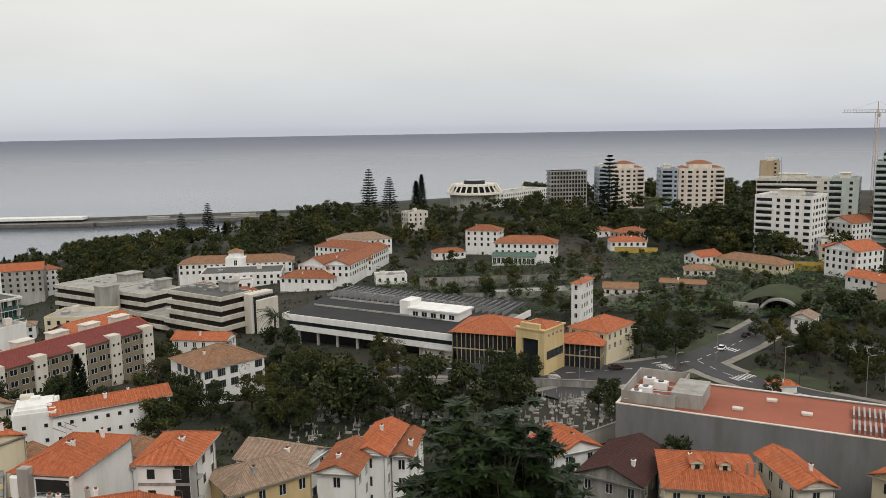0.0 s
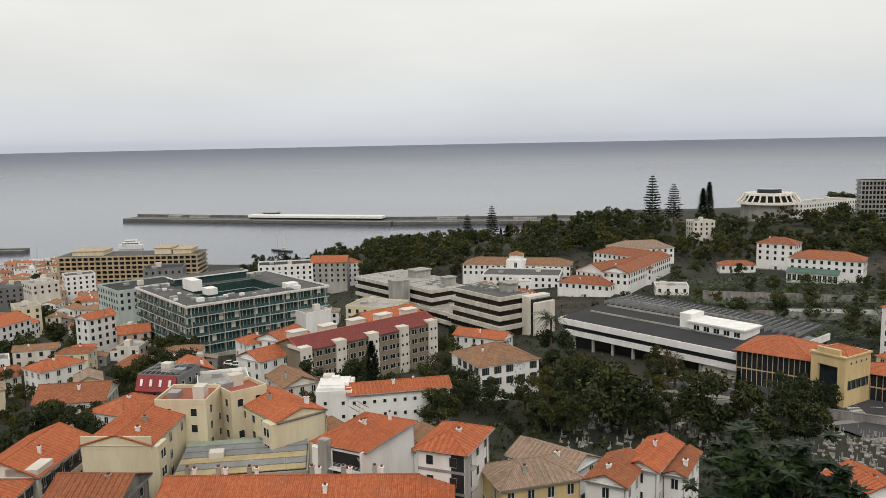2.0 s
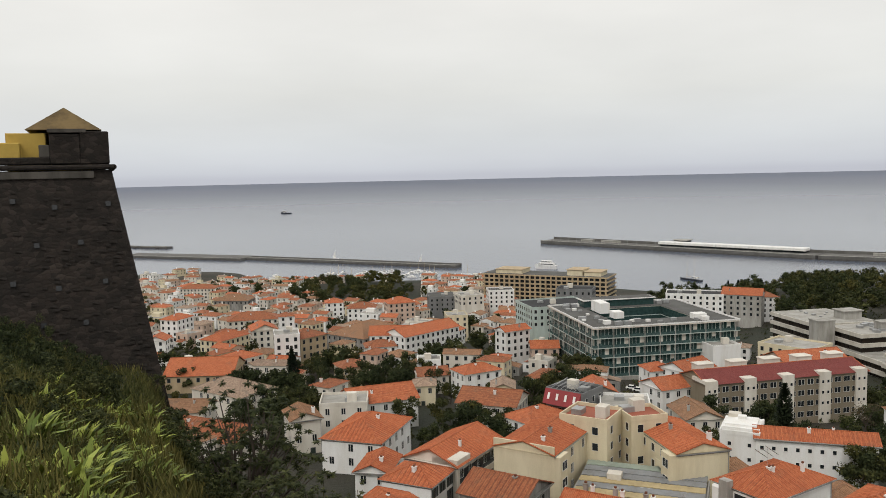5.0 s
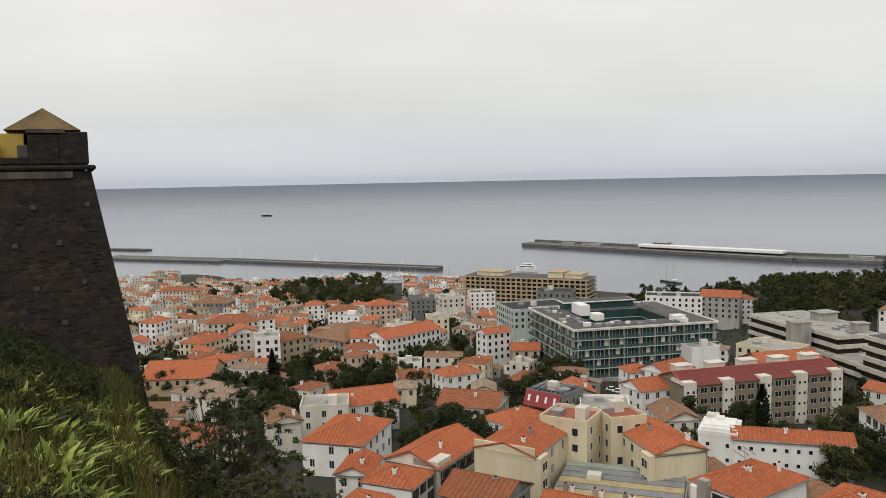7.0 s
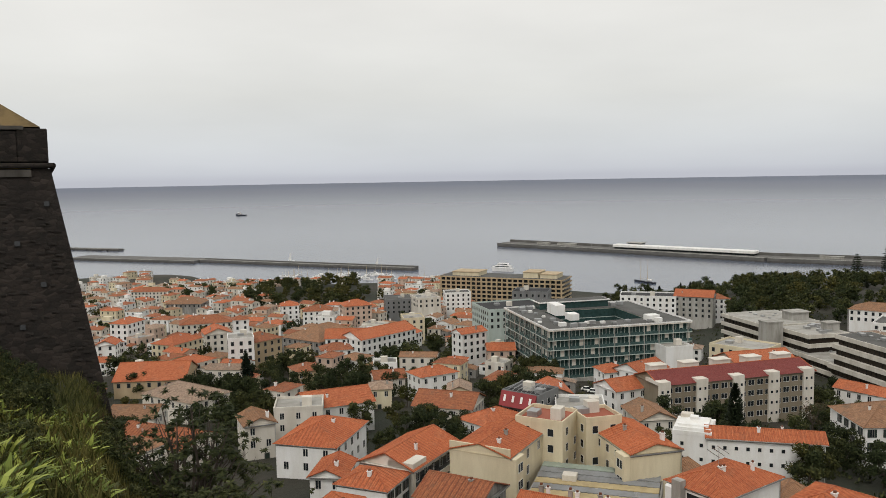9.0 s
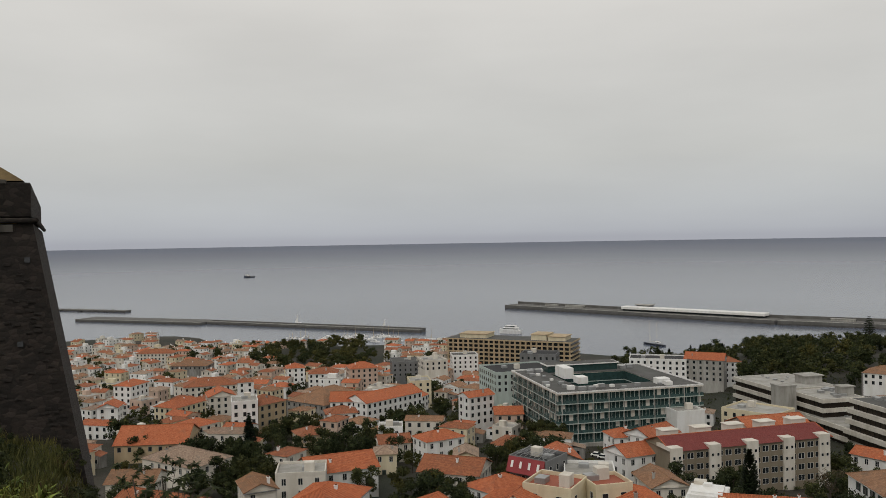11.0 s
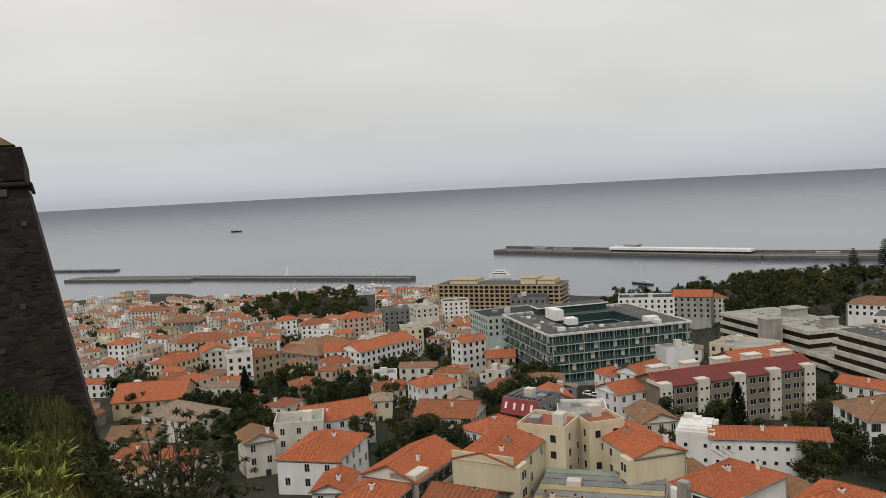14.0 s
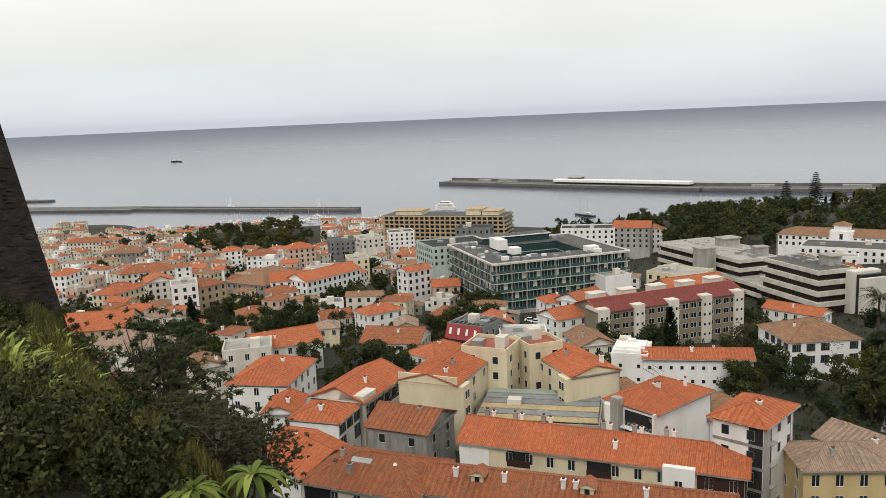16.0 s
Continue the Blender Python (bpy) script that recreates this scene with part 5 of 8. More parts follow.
def red_roofed_hall():
    """The big grey hall with a red coated roof and plant at both ends."""
    w, d = 44.0, 18.0
    h, base = block_at("big plain grey hall with a red coated flat roof", "warehouse", 54.5, 136.5, -27.0, w, d)
    top = 61.8 - base
    part("wall", boxes((-w / 2, -d / 2, -2.5, w / 2, -d / 2 + 0.4, top), (-w / 2, d / 2 - 0.4, -2.5, w / 2, d / 2, top), (-w / 2, -d / 2 + 0.4, -2.5, -w / 2 + 0.4, d / 2 - 0.4, top), (w / 2 - 0.4, -d / 2 + 0.4, -2.5, w / 2, d / 2 - 0.4, top)), PAINT["grey"], h)
    part("roof", boxes((-w / 2 + 0.4, -d / 2 + 0.4, top - 1.2, w / 2 - 0.4, d / 2 - 0.4, top - 0.25)), RED_DECK, h, "red coated roof deck")
    bm = bmesh.new()
    ring(bm, w + 0.1, d + 0.1, top, top + 0.15, 0.5)
    part("coping", bm, PAINT["offwhite"], h)
    bm = bmesh.new()
    ring(bm, 9.5, 15, 0, 2.2, 0.25)
    bmesh.ops.translate(bm, verts=bm.verts[:], vec=(-w / 2 + 5.2, 0.5, top - 0.2))
    part("plant_screen", bm, PAINT["concrete"], h, "pale grey plant screen")
    for i, (u, v, s) in enumerate(((-19.5, -4, 1.0), (-18.5, -1, 1.2), (-16.5, 3, 1.3), (-19, 4.5, 1.1), (-16, -5, 0.9))):
        part("air_handler", bevelled(boxes((u - s, v - s * 0.7, top - 0.2, u + s, v + s * 0.7, top + 1.3)), 0.08), PAINT["white"], h)
        bm = bmesh.new()
        tube(bm, (u, v, top + 1.3), (u, v, top + 1.45), s * 0.45, s * 0.45, 12)
        part("fan_grille", bm, DARK, h)
    bm = bmesh.new()
    for k in range(4):
        tube(bm, (-21, -7 + 3 * k, top + 0.4), (-14, -6 + 3 * k, top + 0.4), 0.16, 0.16, 6)
    tagged(part("duct", bm, METAL, h), kind="stuff")
    part("lift_hut", boxes((-13, -6, top - 0.25, -7.5, 3, top + 2.4)), PAINT["concrete"], h)
    for u, v in ((-2, -3), (3, 4), (9, -1)):
        part("skylight", bevelled(boxes((u - 0.9, v - 0.55, top - 0.25, u + 0.9, v + 0.55, top + 0.25)), 0.08), PAINT["offwhite"], h)
    bm = bmesh.new()
    for k in range(14):
        u = w / 2 - 6 + (k % 7) * 0.8
        v = -7 + (k // 7) * 7
        box(bm, u, v, top - 0.2, u + 0.3, v + 5, top + 0.5)
    tagged(part("roof_piping", bm, METAL, h), kind="stuff")
    for u in (-14, -12.6, -1, 9, 10.4):
        put_window(h, "bare", u, -d / 2, 1.6, 0)


red_roofed_hall()


def flats(label, x, y, rot, w, d, top_z, wall, pitch=3.1, balcony=(-0.48, -0.18), cap=None, floors=9):
    """Apartment tower: storey slabs, a strip of recessed balconies, windows in rows."""
    h, base = block_at(label, "apartment_tower", x, y, rot, w, d)
    top = top_z - base
    part("wall", boxes((-w / 2, -d / 2, -1, w / 2, d / 2, top)), PAINT[wall], h)
    n = min(floors, int(top / pitch))
    b0, b1 = balcony[0] * w, balcony[1] * w
    for i in range(n):
        z = top - (i + 1) * pitch
        if b1 > b0:
            part("balcony", boxes((b0, -d / 2 - 1.3, z - 0.15, b1, -d / 2, z), (b0, -d / 2 - 1.3, z, b1, -d / 2 - 1.18, z + 1.0), (b0, -d / 2 - 1.18, z, b0 + 0.1, -d / 2, z + 1.0), (b1 - 0.1, -d / 2 - 1.18, z, b1, -d / 2, z + 1.0)), PAINT[wall], h)
            part("balcony_door", boxes((b0 + 0.3, -d / 2 - 0.05, z + 0.02, b1 - 0.3, -d / 2 + 0.02, z + 2.4)), PANE, h)
    bm = bmesh.new()
    for (m, turn, length), lo in ((face_list(w, d)["front"], b1 + w / 2 + 0.5 if b0 <= 0 else 0.5), (face_list(w, d)["right"], 0.5), (face_list(w, d)["left"], 0.5)):
        a = radians(turn)
        c, s = math.cos(a), math.sin(a)
        end = length if b0 <= 0 or turn else b0 + w / 2
        k = max(1, int((end - lo) / 4.2))
        for i in range(n):
            z = top - (i + 1) * pitch + 0.9
            for j in range(k):
                u = lo + (j + 0.5) * (end - lo) / k - length / 2
                half = 1.3 if j % 2 else 0.7
                for g, o, mat in ((0.12, 0.04, 0), (0.0, 0.07, 1)):
                    bm.faces.new([bm.verts.new((m[0] + (u + e * (half + g)) * c + o * s, m[1] + (u + e * (half + g)) * s - o * c, zz)) for e, zz in ((-1, z - g), (1, z - g), (1, z + 1.4 + g), (-1, z + 1.4 + g))]).material_index = mat
    tagged(part("glazing", bm, (STONE_TRIM, PANE), h), kind="stuff")
    part("roof", boxes((-w / 2 + 0.3, -d / 2 + 0.3, top, w / 2 - 0.3, d / 2 - 0.3, top + 0.1)), LIGHT_ROOF, h)
    bm = bmesh.new()
    ring(bm, w + 0.1, d + 0.1, top + 0.0, top + 0.9, 0.3)
    part("parapet", bm, PAINT[wall], h)
    if cap:
        bm2, caps = pitched_roof(w * 0.5, d * 0.5, top + 4.0, "hip", 0.35, 0.4)
        part("upper_storey", boxes((-w * 0.25, -d * 0.25, top, w * 0.25, d * 0.25, top + 4.0)), PAINT[wall], h)
        r = part("upper_roof", bm2, (ROOF["rust"], PAINT[wall]), h)
        part("ridge_tiles", caps, ROOF["rust"], r)
        for f in (-0.36, 0.36):
            bm2, caps = pitched_roof(w * 0.2, d * 0.6, top + 1.2, "hip", 0.4, 0.3)
            bmesh.ops.translate(bm2, verts=bm2.verts[:], vec=(f * w, 0, 0))
            part("corner_roof", bm2, (ROOF["rust"], PAINT[wall]), h)
            caps.free()
    else:
        part("roof_hut", boxes((-w * 0.2, -d * 0.1, top, w * 0.15, d * 0.3, top + 2.8), (-w * 0.22, -d * 0.12, top + 2.8, w * 0.17, d * 0.32, top + 3.1)), PAINT["offwhite"], h)
        part("tank", bevelled(boxes((w * 0.25, 0, top, w * 0.35, d * 0.15, top + 1.6)), 0.1), METAL, h)
    return h


flats("white eight-storey apartment block with balconies", 171.5, 392, -42, 27, 22, 78.2, "white")
flats("pinkish white apartment tower with red tiled caps", 175, 545, -8, 30, 22, 83.5, "rose", cap=True, balcony=(0.3, 0.48))
flats("blue-grey apartment wing beside a tower", 152, 540, -8, 11, 22, 84.0, "blue", balcony=(-0.4, 0.2))
flats("pinkish apartment tower with a tiled top", 134, 590, -2, 27, 20, 81.5, "rose", cap=True, balcony=(0.3, 0.48))
flats("blue-grey apartment wing with stepped balconies", 118, 586, -2, 9, 20, 82.5, "blue", balcony=(-0.45, 0.1))
flats("pale mint apartment tower beside the hill road", 214, 424, -30, 14, 25, 84.5, "mint", balcony=(-0.5, -0.05), floors=10)
flats("tall pale mint stepped apartment tower", 236, 408, -30, 26, 25, 93.5, "mint", balcony=(-0.5, -0.1), floors=12)
flats("stepped upper storeys of a mint tower", 238, 416, -30, 16, 14, 99.0, "mint", balcony=(-0.5, 0.1), floors=4)
flats("off-white apartment block with roof terraces", 205, 465, -25, 40, 20, 82.0, "offwhite", balcony=(-0.5, 0.3))
flats("plain brown slab tower far on the hill", 247.5, 605, -20, 14, 10, 84.5, "tan", balcony=(0, 0))


h, b = block_at("pair of slim steel masts with a slanting stay", "mast", 186, 441, -25, 3, 2, "mast", 82.0 + lie(186, 441))
for u in (-0.8, 0.8):
    bm = bmesh.new()
    tube(bm, (u, 0, -0.5), (u, 0, 13), 0.22, 0.18, 6)
    part("pole", bm, METAL, h)
bm = bmesh.new()
tube(bm, (0.8, 0, 5), (12, 0, 0.5), 0.14, 0.14, 6)
part("stay", bm, METAL, h)


def grid_hotel():
    w, d = 27.0, 14.0
    h, base = block_at("slab hotel with a grid of concrete balconies", "hotel", 92, 588, 6, w, d)
    top = 81.0 - base
    part("core", boxes((-w / 2 + 0.8, -d / 2 + 1.2, -1, w / 2 - 0.8, d / 2, top)), PANE, h)
    for i in range(10):
        z = top - i * 3.0
        part("floor_slab", boxes((-w / 2, -d / 2, z - 0.9, w / 2, d / 2 + 0.2, z)), PAINT["concrete"], h)
    for i in range(13):
        u = -w / 2 + 0.3 + i * (w - 0.6) / 12
        part("fin", boxes((u - 0.25, -d / 2 + 0.1, -1, u + 0.25, -d / 2 + 1.2, top - 0.9)), PAINT["concrete"], h)


grid_hotel()


def round_hall():
    """Ring-shaped hall with slanting concrete ribs round its crown."""
    h, base = block_at("round concrete hall with slanting ribs like a crown", "round_hall", 26, 622, 0, 42, 42)
    top = 71.0 - base
    bm = bmesh.new()
    tube(bm, (0, 0, -1), (0, 0, top - 3), 16, 16, 40)
    part("drum", bm, PANE, h)
    bm = bmesh.new()
    tube(bm, (0, 0, top - 9), (0, 0, top - 7.6), 22, 21.5, 40)
    part("lower_ring", bm, PAINT["offwhite"], h)
    bm = bmesh.new()
    tube(bm, (0, 0, top - 3), (0, 0, top - 1.6), 17.2, 16.6, 40)
    part("upper_ring", bm, PAINT["offwhite"], h)
    bm = bmesh.new()
    tube(bm, (0, 0, top - 1.6), (0, 0, top + 1.2), 8.5, 8.0, 24)
    part("lantern", bm, PANE, h)
    for i in range(26):
        a = 6.28318 * i / 26
        bm = bmesh.new()
        tube(bm, (21.5 * math.cos(a), 21.5 * math.sin(a), top - 8.2), (16.6 * math.cos(a), 16.6 * math.sin(a), top - 1.4), 0.75, 0.6, 4)
        part("rib", bm, PAINT["offwhite"], h)
    bm = bmesh.new()
    tube(bm, (0, 0, -1), (0, 0, top - 9), 19, 19, 40)
    part("base_drum", bm, PAINT["concrete"], h)


round_hall()


def harbour_hotel():
    """Tan stepped building on the waterfront, rows of deep balconies."""
    w, d = 100.0, 26.0
    h, base = block_at("long tan waterfront building with rows of balconies", "waterfront_building", -408, 468, 22, w, d)
    top = 31.5 - base
    for i in range(6):
        z = top - (i + 1) * 3.2
        part("glazing", boxes((-w / 2 + 1, -d / 2 + 1.4, z, w / 2 - 1, d / 2 - 1, z + 2.3)), PANE, h)
        part("floor_band", boxes((-w / 2, -d / 2, z + 2.2, w / 2, d / 2, z + 3.2)), PAINT["tan"], h)
        bm = bmesh.new()
        for k in range(24):
            u = -w / 2 + 1.5 + k * (w - 3) / 23
            box(bm, u - 0.5, -d / 2 + 0.15, z, u + 0.5, -d / 2 + 1.4, z + 2.2)
        tagged(part("pier_facing", bm, PAINT["tan"], h), kind="stuff")
    part("base", boxes((-w / 2 + 0.5, -d / 2 + 0.5, -1, w / 2 - 0.5, d / 2 - 0.5, top - 19.2)), PAINT["tan"], h)
    part("roof", boxes((-w / 2 + 0.4, -d / 2 + 0.4, top, w / 2 - 0.4, d / 2 - 0.4, top + 0.1)), FLAT_ROOF, h)
    for u0, u1, z in ((-40, -18, 3.0), (18, 30, 4.2), (31, 44, 3.0)):
        part("roof_storey", boxes((u0, -9, top, u1, 9, top + z)), PAINT["cream"], h)
        part("roof_storey_cap", boxes((u0 - 0.5, -9.5, top + z, u1 + 0.5, 9.5, top + z + 0.4)), PAINT["tan"], h)
    for u in (20, 24):
        bm = bmesh.new()
        tube(bm, (u, 0, top + 4), (u, 0, top + 10), 0.12, 0.05, 5)
        part("mast", bm, METAL, h)


harbour_hotel()


def mustard_row():
    """Four-storey terrace: mustard-brown bays between cream stair bays under maroon roofs."""
    h, top = house("mustard-brown terrace of flats with maroon roofs and cream bays", -101, 208, 61.3, 48, 13, 54.6, "maroon", "gable", "olive", 0, chimneys=0, name="terrace", slope=0.36)
    for i in range(5):
        u = -23 + i * 11.2
        b = part("bay", boxes((u - 1.7, -7.1, -1, u + 1.7, -6.5, top + 0.9), (u - 1.7, -6.5, top, u + 1.7, 0, top + 0.9)), PAINT["offwhite"], h, "cream stair bay")
        for s in range(4):
            for e in (-0.8, 0.8):
                put_window(h, "small", u + e, -7.1, top - 2.0 - 2.9 * s, 0)
    for i in range(4):
        for e in (-3.6, -1.4, 1.4, 3.6):
            u = -23 + 5.6 + i * 11.2 + e
            for s in range(4):
                put_window(h, "wide" if abs(e) < 2 else "bare", u, -6.5, top - 2.2 - 2.9 * s, 0)
    for s in range(4):
        for v in (-3, 3):
            put_window(h, "plain", 24, v, top - 2.2 - 2.9 * s, 90)
    for i in range(5):
        u = -20 + i * 10
        part("roof_hut", boxes((u - 2.4, 1.0, top + 1.2, u + 2.4, 4.2, top + 3.3), (u - 2.6, 0.8, top + 3.3, u + 2.6, 4.4, top + 3.5)), PAINT["offwhite"], h)


mustard_row()
h, top = house("pale mint glazed annex with a dark flat roof", -247.0, 287.0, 62, 30, 24, 47.6, "dark", "flat", "mint", 3, style="band", gap=3.0)
house("low block with a black glazed upper storey", -258.0, 317.0, 30, 18, 14, 50.2, "dark", "flat", "grey", 1, style="band")
house("white office building with a dark flat roof", -236.0, 392.0, 30, 30, 16, 41.8, "dark", "flat", "white", 3, gap=3.2)
house("stone-coloured apartment house with an orange tiled gable roof", -214.0, 404.0, 20, 20, 14, 42.6, "orange", "gable", "concrete", 4)
h, top = house("plain pale grey blank-walled block", -150.5, 268.0, 59, 11, 9, 45.4, "pale", "flat", "white", 0)
h, top = house("white pavilion with a stepped domed lantern roof", -79.2, 149.8, 22, 7.5, 10, 57.4, "pale", "flat", "white", 2, faces=("front",), style="small")
bm = bmesh.new()
for k, (s, z0, z1) in enumerate(((3.6, 0, 1.0), (3.0, 1.0, 1.5), (0.8, 1.9, 2.5))):
    box(bm, -s, -s, top + z0, s, s, top + z1)
tube(bm, (0, 0, top + 1.5), (0, 0, top + 1.95), 2.2, 1.2, 16)
part("lantern", bm, PAINT["white"], h, "white stepped lantern")


# ---- trees ----
def leaf_material(name, dark, light, gloss=0.45):
    m, t, b = material(name)
    geo = t.nodes.new("ShaderNodeNewGeometry")
    info = t.nodes.new("ShaderNodeObjectInfo")
    base = ramp(t, geo.outputs["Random Per Island"], (0.0, dark), (0.75, tuple((a + c) / 2 for a, c in zip(dark, light))), (1.0, light))
    base = mix(t, "MULTIPLY", 0.6, base, ramp(t, info.outputs["Random"], (0.0, (0.5, 0.55, 0.5)), (0.6, (1, 1, 1)), (1.0, (1.15, 1.05, 0.8))))
    patch = noise_of(t, geo.outputs["Position"], 0.07, 3.0, 0.6)
    base = mix(t, "MULTIPLY", 1.0, base, ramp(t, patch, (0.3, (0.6, 0.7, 0.65)), (0.48, (0.85, 0.88, 0.85)), (0.58, (1.4, 1.25, 1.1)), (0.72, (0.8, 0.92, 0.7))))
    t.links.new(base, b.inputs["Base Color"])
    b.inputs["Roughness"].default_value = gloss
    b.inputs["Specular IOR Level"].default_value = 0.12
    return m


LEAF = {
    "broad": leaf_material("dark_green_foliage", (0.014, 0.021, 0.009), (0.078, 0.09, 0.038), 0.75),
    "olive": leaf_material("olive_green_foliage", (0.028, 0.032, 0.01), (0.1, 0.098, 0.034), 0.75),
    "conifer": leaf_material("blue_green_needles", (0.010, 0.018, 0.011), (0.026, 0.04, 0.024), 0.8),
    "cypress": leaf_material("black_green_needles", (0.010, 0.018, 0.010), (0.025, 0.04, 0.02), 0.7),
    "palm": leaf_material("palm_fronds", (0.03, 0.045, 0.018), (0.08, 0.1, 0.045), 0.5),
    "bare": leaf_material("dry_twigs", (0.06, 0.05, 0.035), (0.11, 0.09, 0.06), 0.8),
    "gloss": leaf_material("glossy_dark_leaves", (0.008, 0.018, 0.006), (0.035, 0.058, 0.02), 0.45),
    "bright": leaf_material("bright_green_leaves", (0.05, 0.08, 0.014), (0.25, 0.31, 0.075), 0.5),
    "grass": leaf_material("hillside_grass", (0.038, 0.046, 0.014), (0.15, 0.14, 0.05), 0.8),
    "succulent": leaf_material("grey_green_bush", (0.025, 0.035, 0.018), (0.075, 0.09, 0.05), 0.7),
    "near": leaf_material("dull_green_scrub_leaves", (0.024, 0.036, 0.012), (0.12, 0.14, 0.05), 0.55),
    "red": leaf_material("reddish_brush", (0.03, 0.018, 0.012), (0.07, 0.042, 0.024), 0.7),
}
BARK = plain("grey_brown_bark", (0.09, 0.07, 0.055), 0.9, dirt=0.5, scale=2.0)


def cards(name, quads, mat):
    """One mesh of many leaves: centre, the leaf's half length and half width vectors, and its droop."""
    verts, faces = [], []
    for c, a, b in quads:
        i = len(verts)
        verts += [c - a, c - a * 0.1 + b, c + a, c - a * 0.1 - b]
        faces.append((i, i + 1, i + 2, i + 3))
    me = bpy.data.meshes.new(name)
    me.from_pydata([tuple(v) for v in verts], [], faces)
    me.materials.append(mat)
    return me


def rand_dir(rnd):
    z = rnd.uniform(-1, 1)
    a = rnd.uniform(0, 6.28318)
    r = math.sqrt(1 - z * z)
    return Vector((r * math.cos(a), r * math.sin(a), z))


def lobed_crown(seed, n, mat, width=0.42, low=0.28, leaf=0.022, lobes=13):
    """Leaves on the outsides of many lobes, for a tree 1 m high; gaps stay between the lobes."""
    rnd = random.Random(seed)
    centres = []
    for i in range(lobes):
        a = rnd.uniform(0, 6.28318)
        z = rnd.uniform(low + 0.1, 0.9)
        reach = width * math.sqrt(max(0.05, 1 - ((z - 0.55) / 0.48) ** 2)) * rnd.uniform(0.3, 0.8)
        centres.append((Vector((reach * math.cos(a), reach * math.sin(a), z)), rnd.uniform(0.1, 0.19)))
    quads = []
    for i in range(n):
        c, r = rnd.choice(centres)
        d = rand_dir(rnd)
        d.z = d.z * 0.8 + 0.15
        p = c + d * r * rnd.uniform(0.6, 1.08)
        side = rand_dir(rnd)
        a = (side + d * 0.4).normalized() * leaf * rnd.uniform(0.8, 1.9)
        quads.append((p, a, a.cross(d + Vector((0.01, 0, 0))).normalized() * leaf * rnd.uniform(0.5, 0.9)))
    return cards("crown", quads, mat), centres


def trunk_mesh(centres, top=0.5, thick=0.022, seed=0):
    bm = bmesh.new()
    rnd = random.Random(seed)
    fork = Vector((rnd.uniform(-0.02, 0.02), rnd.uniform(-0.02, 0.02), top * 0.62))
    tube(bm, (0, 0, -0.08), fork, thick * 1.3, thick, 7)
    for c, r in centres[:9]:
        mid = fork.lerp(c, 0.5) + Vector((0, 0, -0.03))
        tube(bm, fork, mid, thick * 0.6, thick * 0.4, 5)
        tube(bm, mid, c, thick * 0.4, thick * 0.15, 5)
    me = bpy.data.meshes.new("trunk")
    bm.to_mesh(me)
    bm.free()
    me.materials.append(BARK)
    return me


def tier_tree(seed, kind):
    """Araucaria and other conifers: tiers of drooping branches, clearly parted in the araucaria."""
    rnd = random.Random(seed)
    quads = []
    bm = bmesh.new()
    tube(bm, (0, 0, -0.05), (0, 0, 0.98), 0.02, 0.004, 7)
    tiers = 15 if kind == "araucaria" else 24
    for k in range(tiers):
        f = k / (tiers - 1)
        z = 0.2 + 0.78 * f
        reach = (0.2 * (1 - f) ** 0.7 + 0.03) * rnd.uniform(0.8, 1.15) if kind == "araucaria" else 0.24 * (1 - f) + 0.015
        for j in range(9):
            a = 6.28318 * (j + rnd.random() * 0.6) / 9
            d = Vector((math.cos(a), math.sin(a), 0.12 if kind == "araucaria" else -0.25))
            tip = Vector((0, 0, z)) + d * reach
            tube(bm, (0, 0, z), tip, 0.004, 0.001, 4)
            for i in range(9):
                p = Vector((0, 0, z)) + d * reach * (0.25 + 0.75 * (i + rnd.random()) / 9)
                s = rand_dir(rnd)
                s.z *= 0.4
                quads.append((p, s * 0.036, s.cross(Vector((0, 0, 1))) * 0.5 * 0.036 + Vector((0, 0, 0.012))))
    me = bpy.data.meshes.new("trunk")
    bm.to_mesh(me)
    bm.free()
    me.materials.append(BARK)
    return cards("crown", quads, LEAF["conifer"]), me


def cypress_tree(seed):
    rnd = random.Random(seed)
    quads = []
    for i in range(1500):
        z = rnd.uniform(0.06, 1.0)
        r = 0.17 * (1 - z) ** 0.55 * min(1, (z + 0.1) * 3) * (0.9 + 0.25 * noise.noise((z * 9, seed, i * 0.002)))
        a = rnd.uniform(0, 6.28318)
        d = Vector((math.cos(a), math.sin(a), 0.8)).normalized()
        p = Vector((r * math.cos(a), r * math.sin(a), z)) * rnd.uniform(0.9, 1.04)
        p.z = z
        quads.append((p, d * 0.03, d.cross(Vector((0, 0, 1))).normalized() * 0.012))
    return cards("crown", quads, LEAF["cypress"]), trunk_mesh([], 0.6, 0.02, seed)


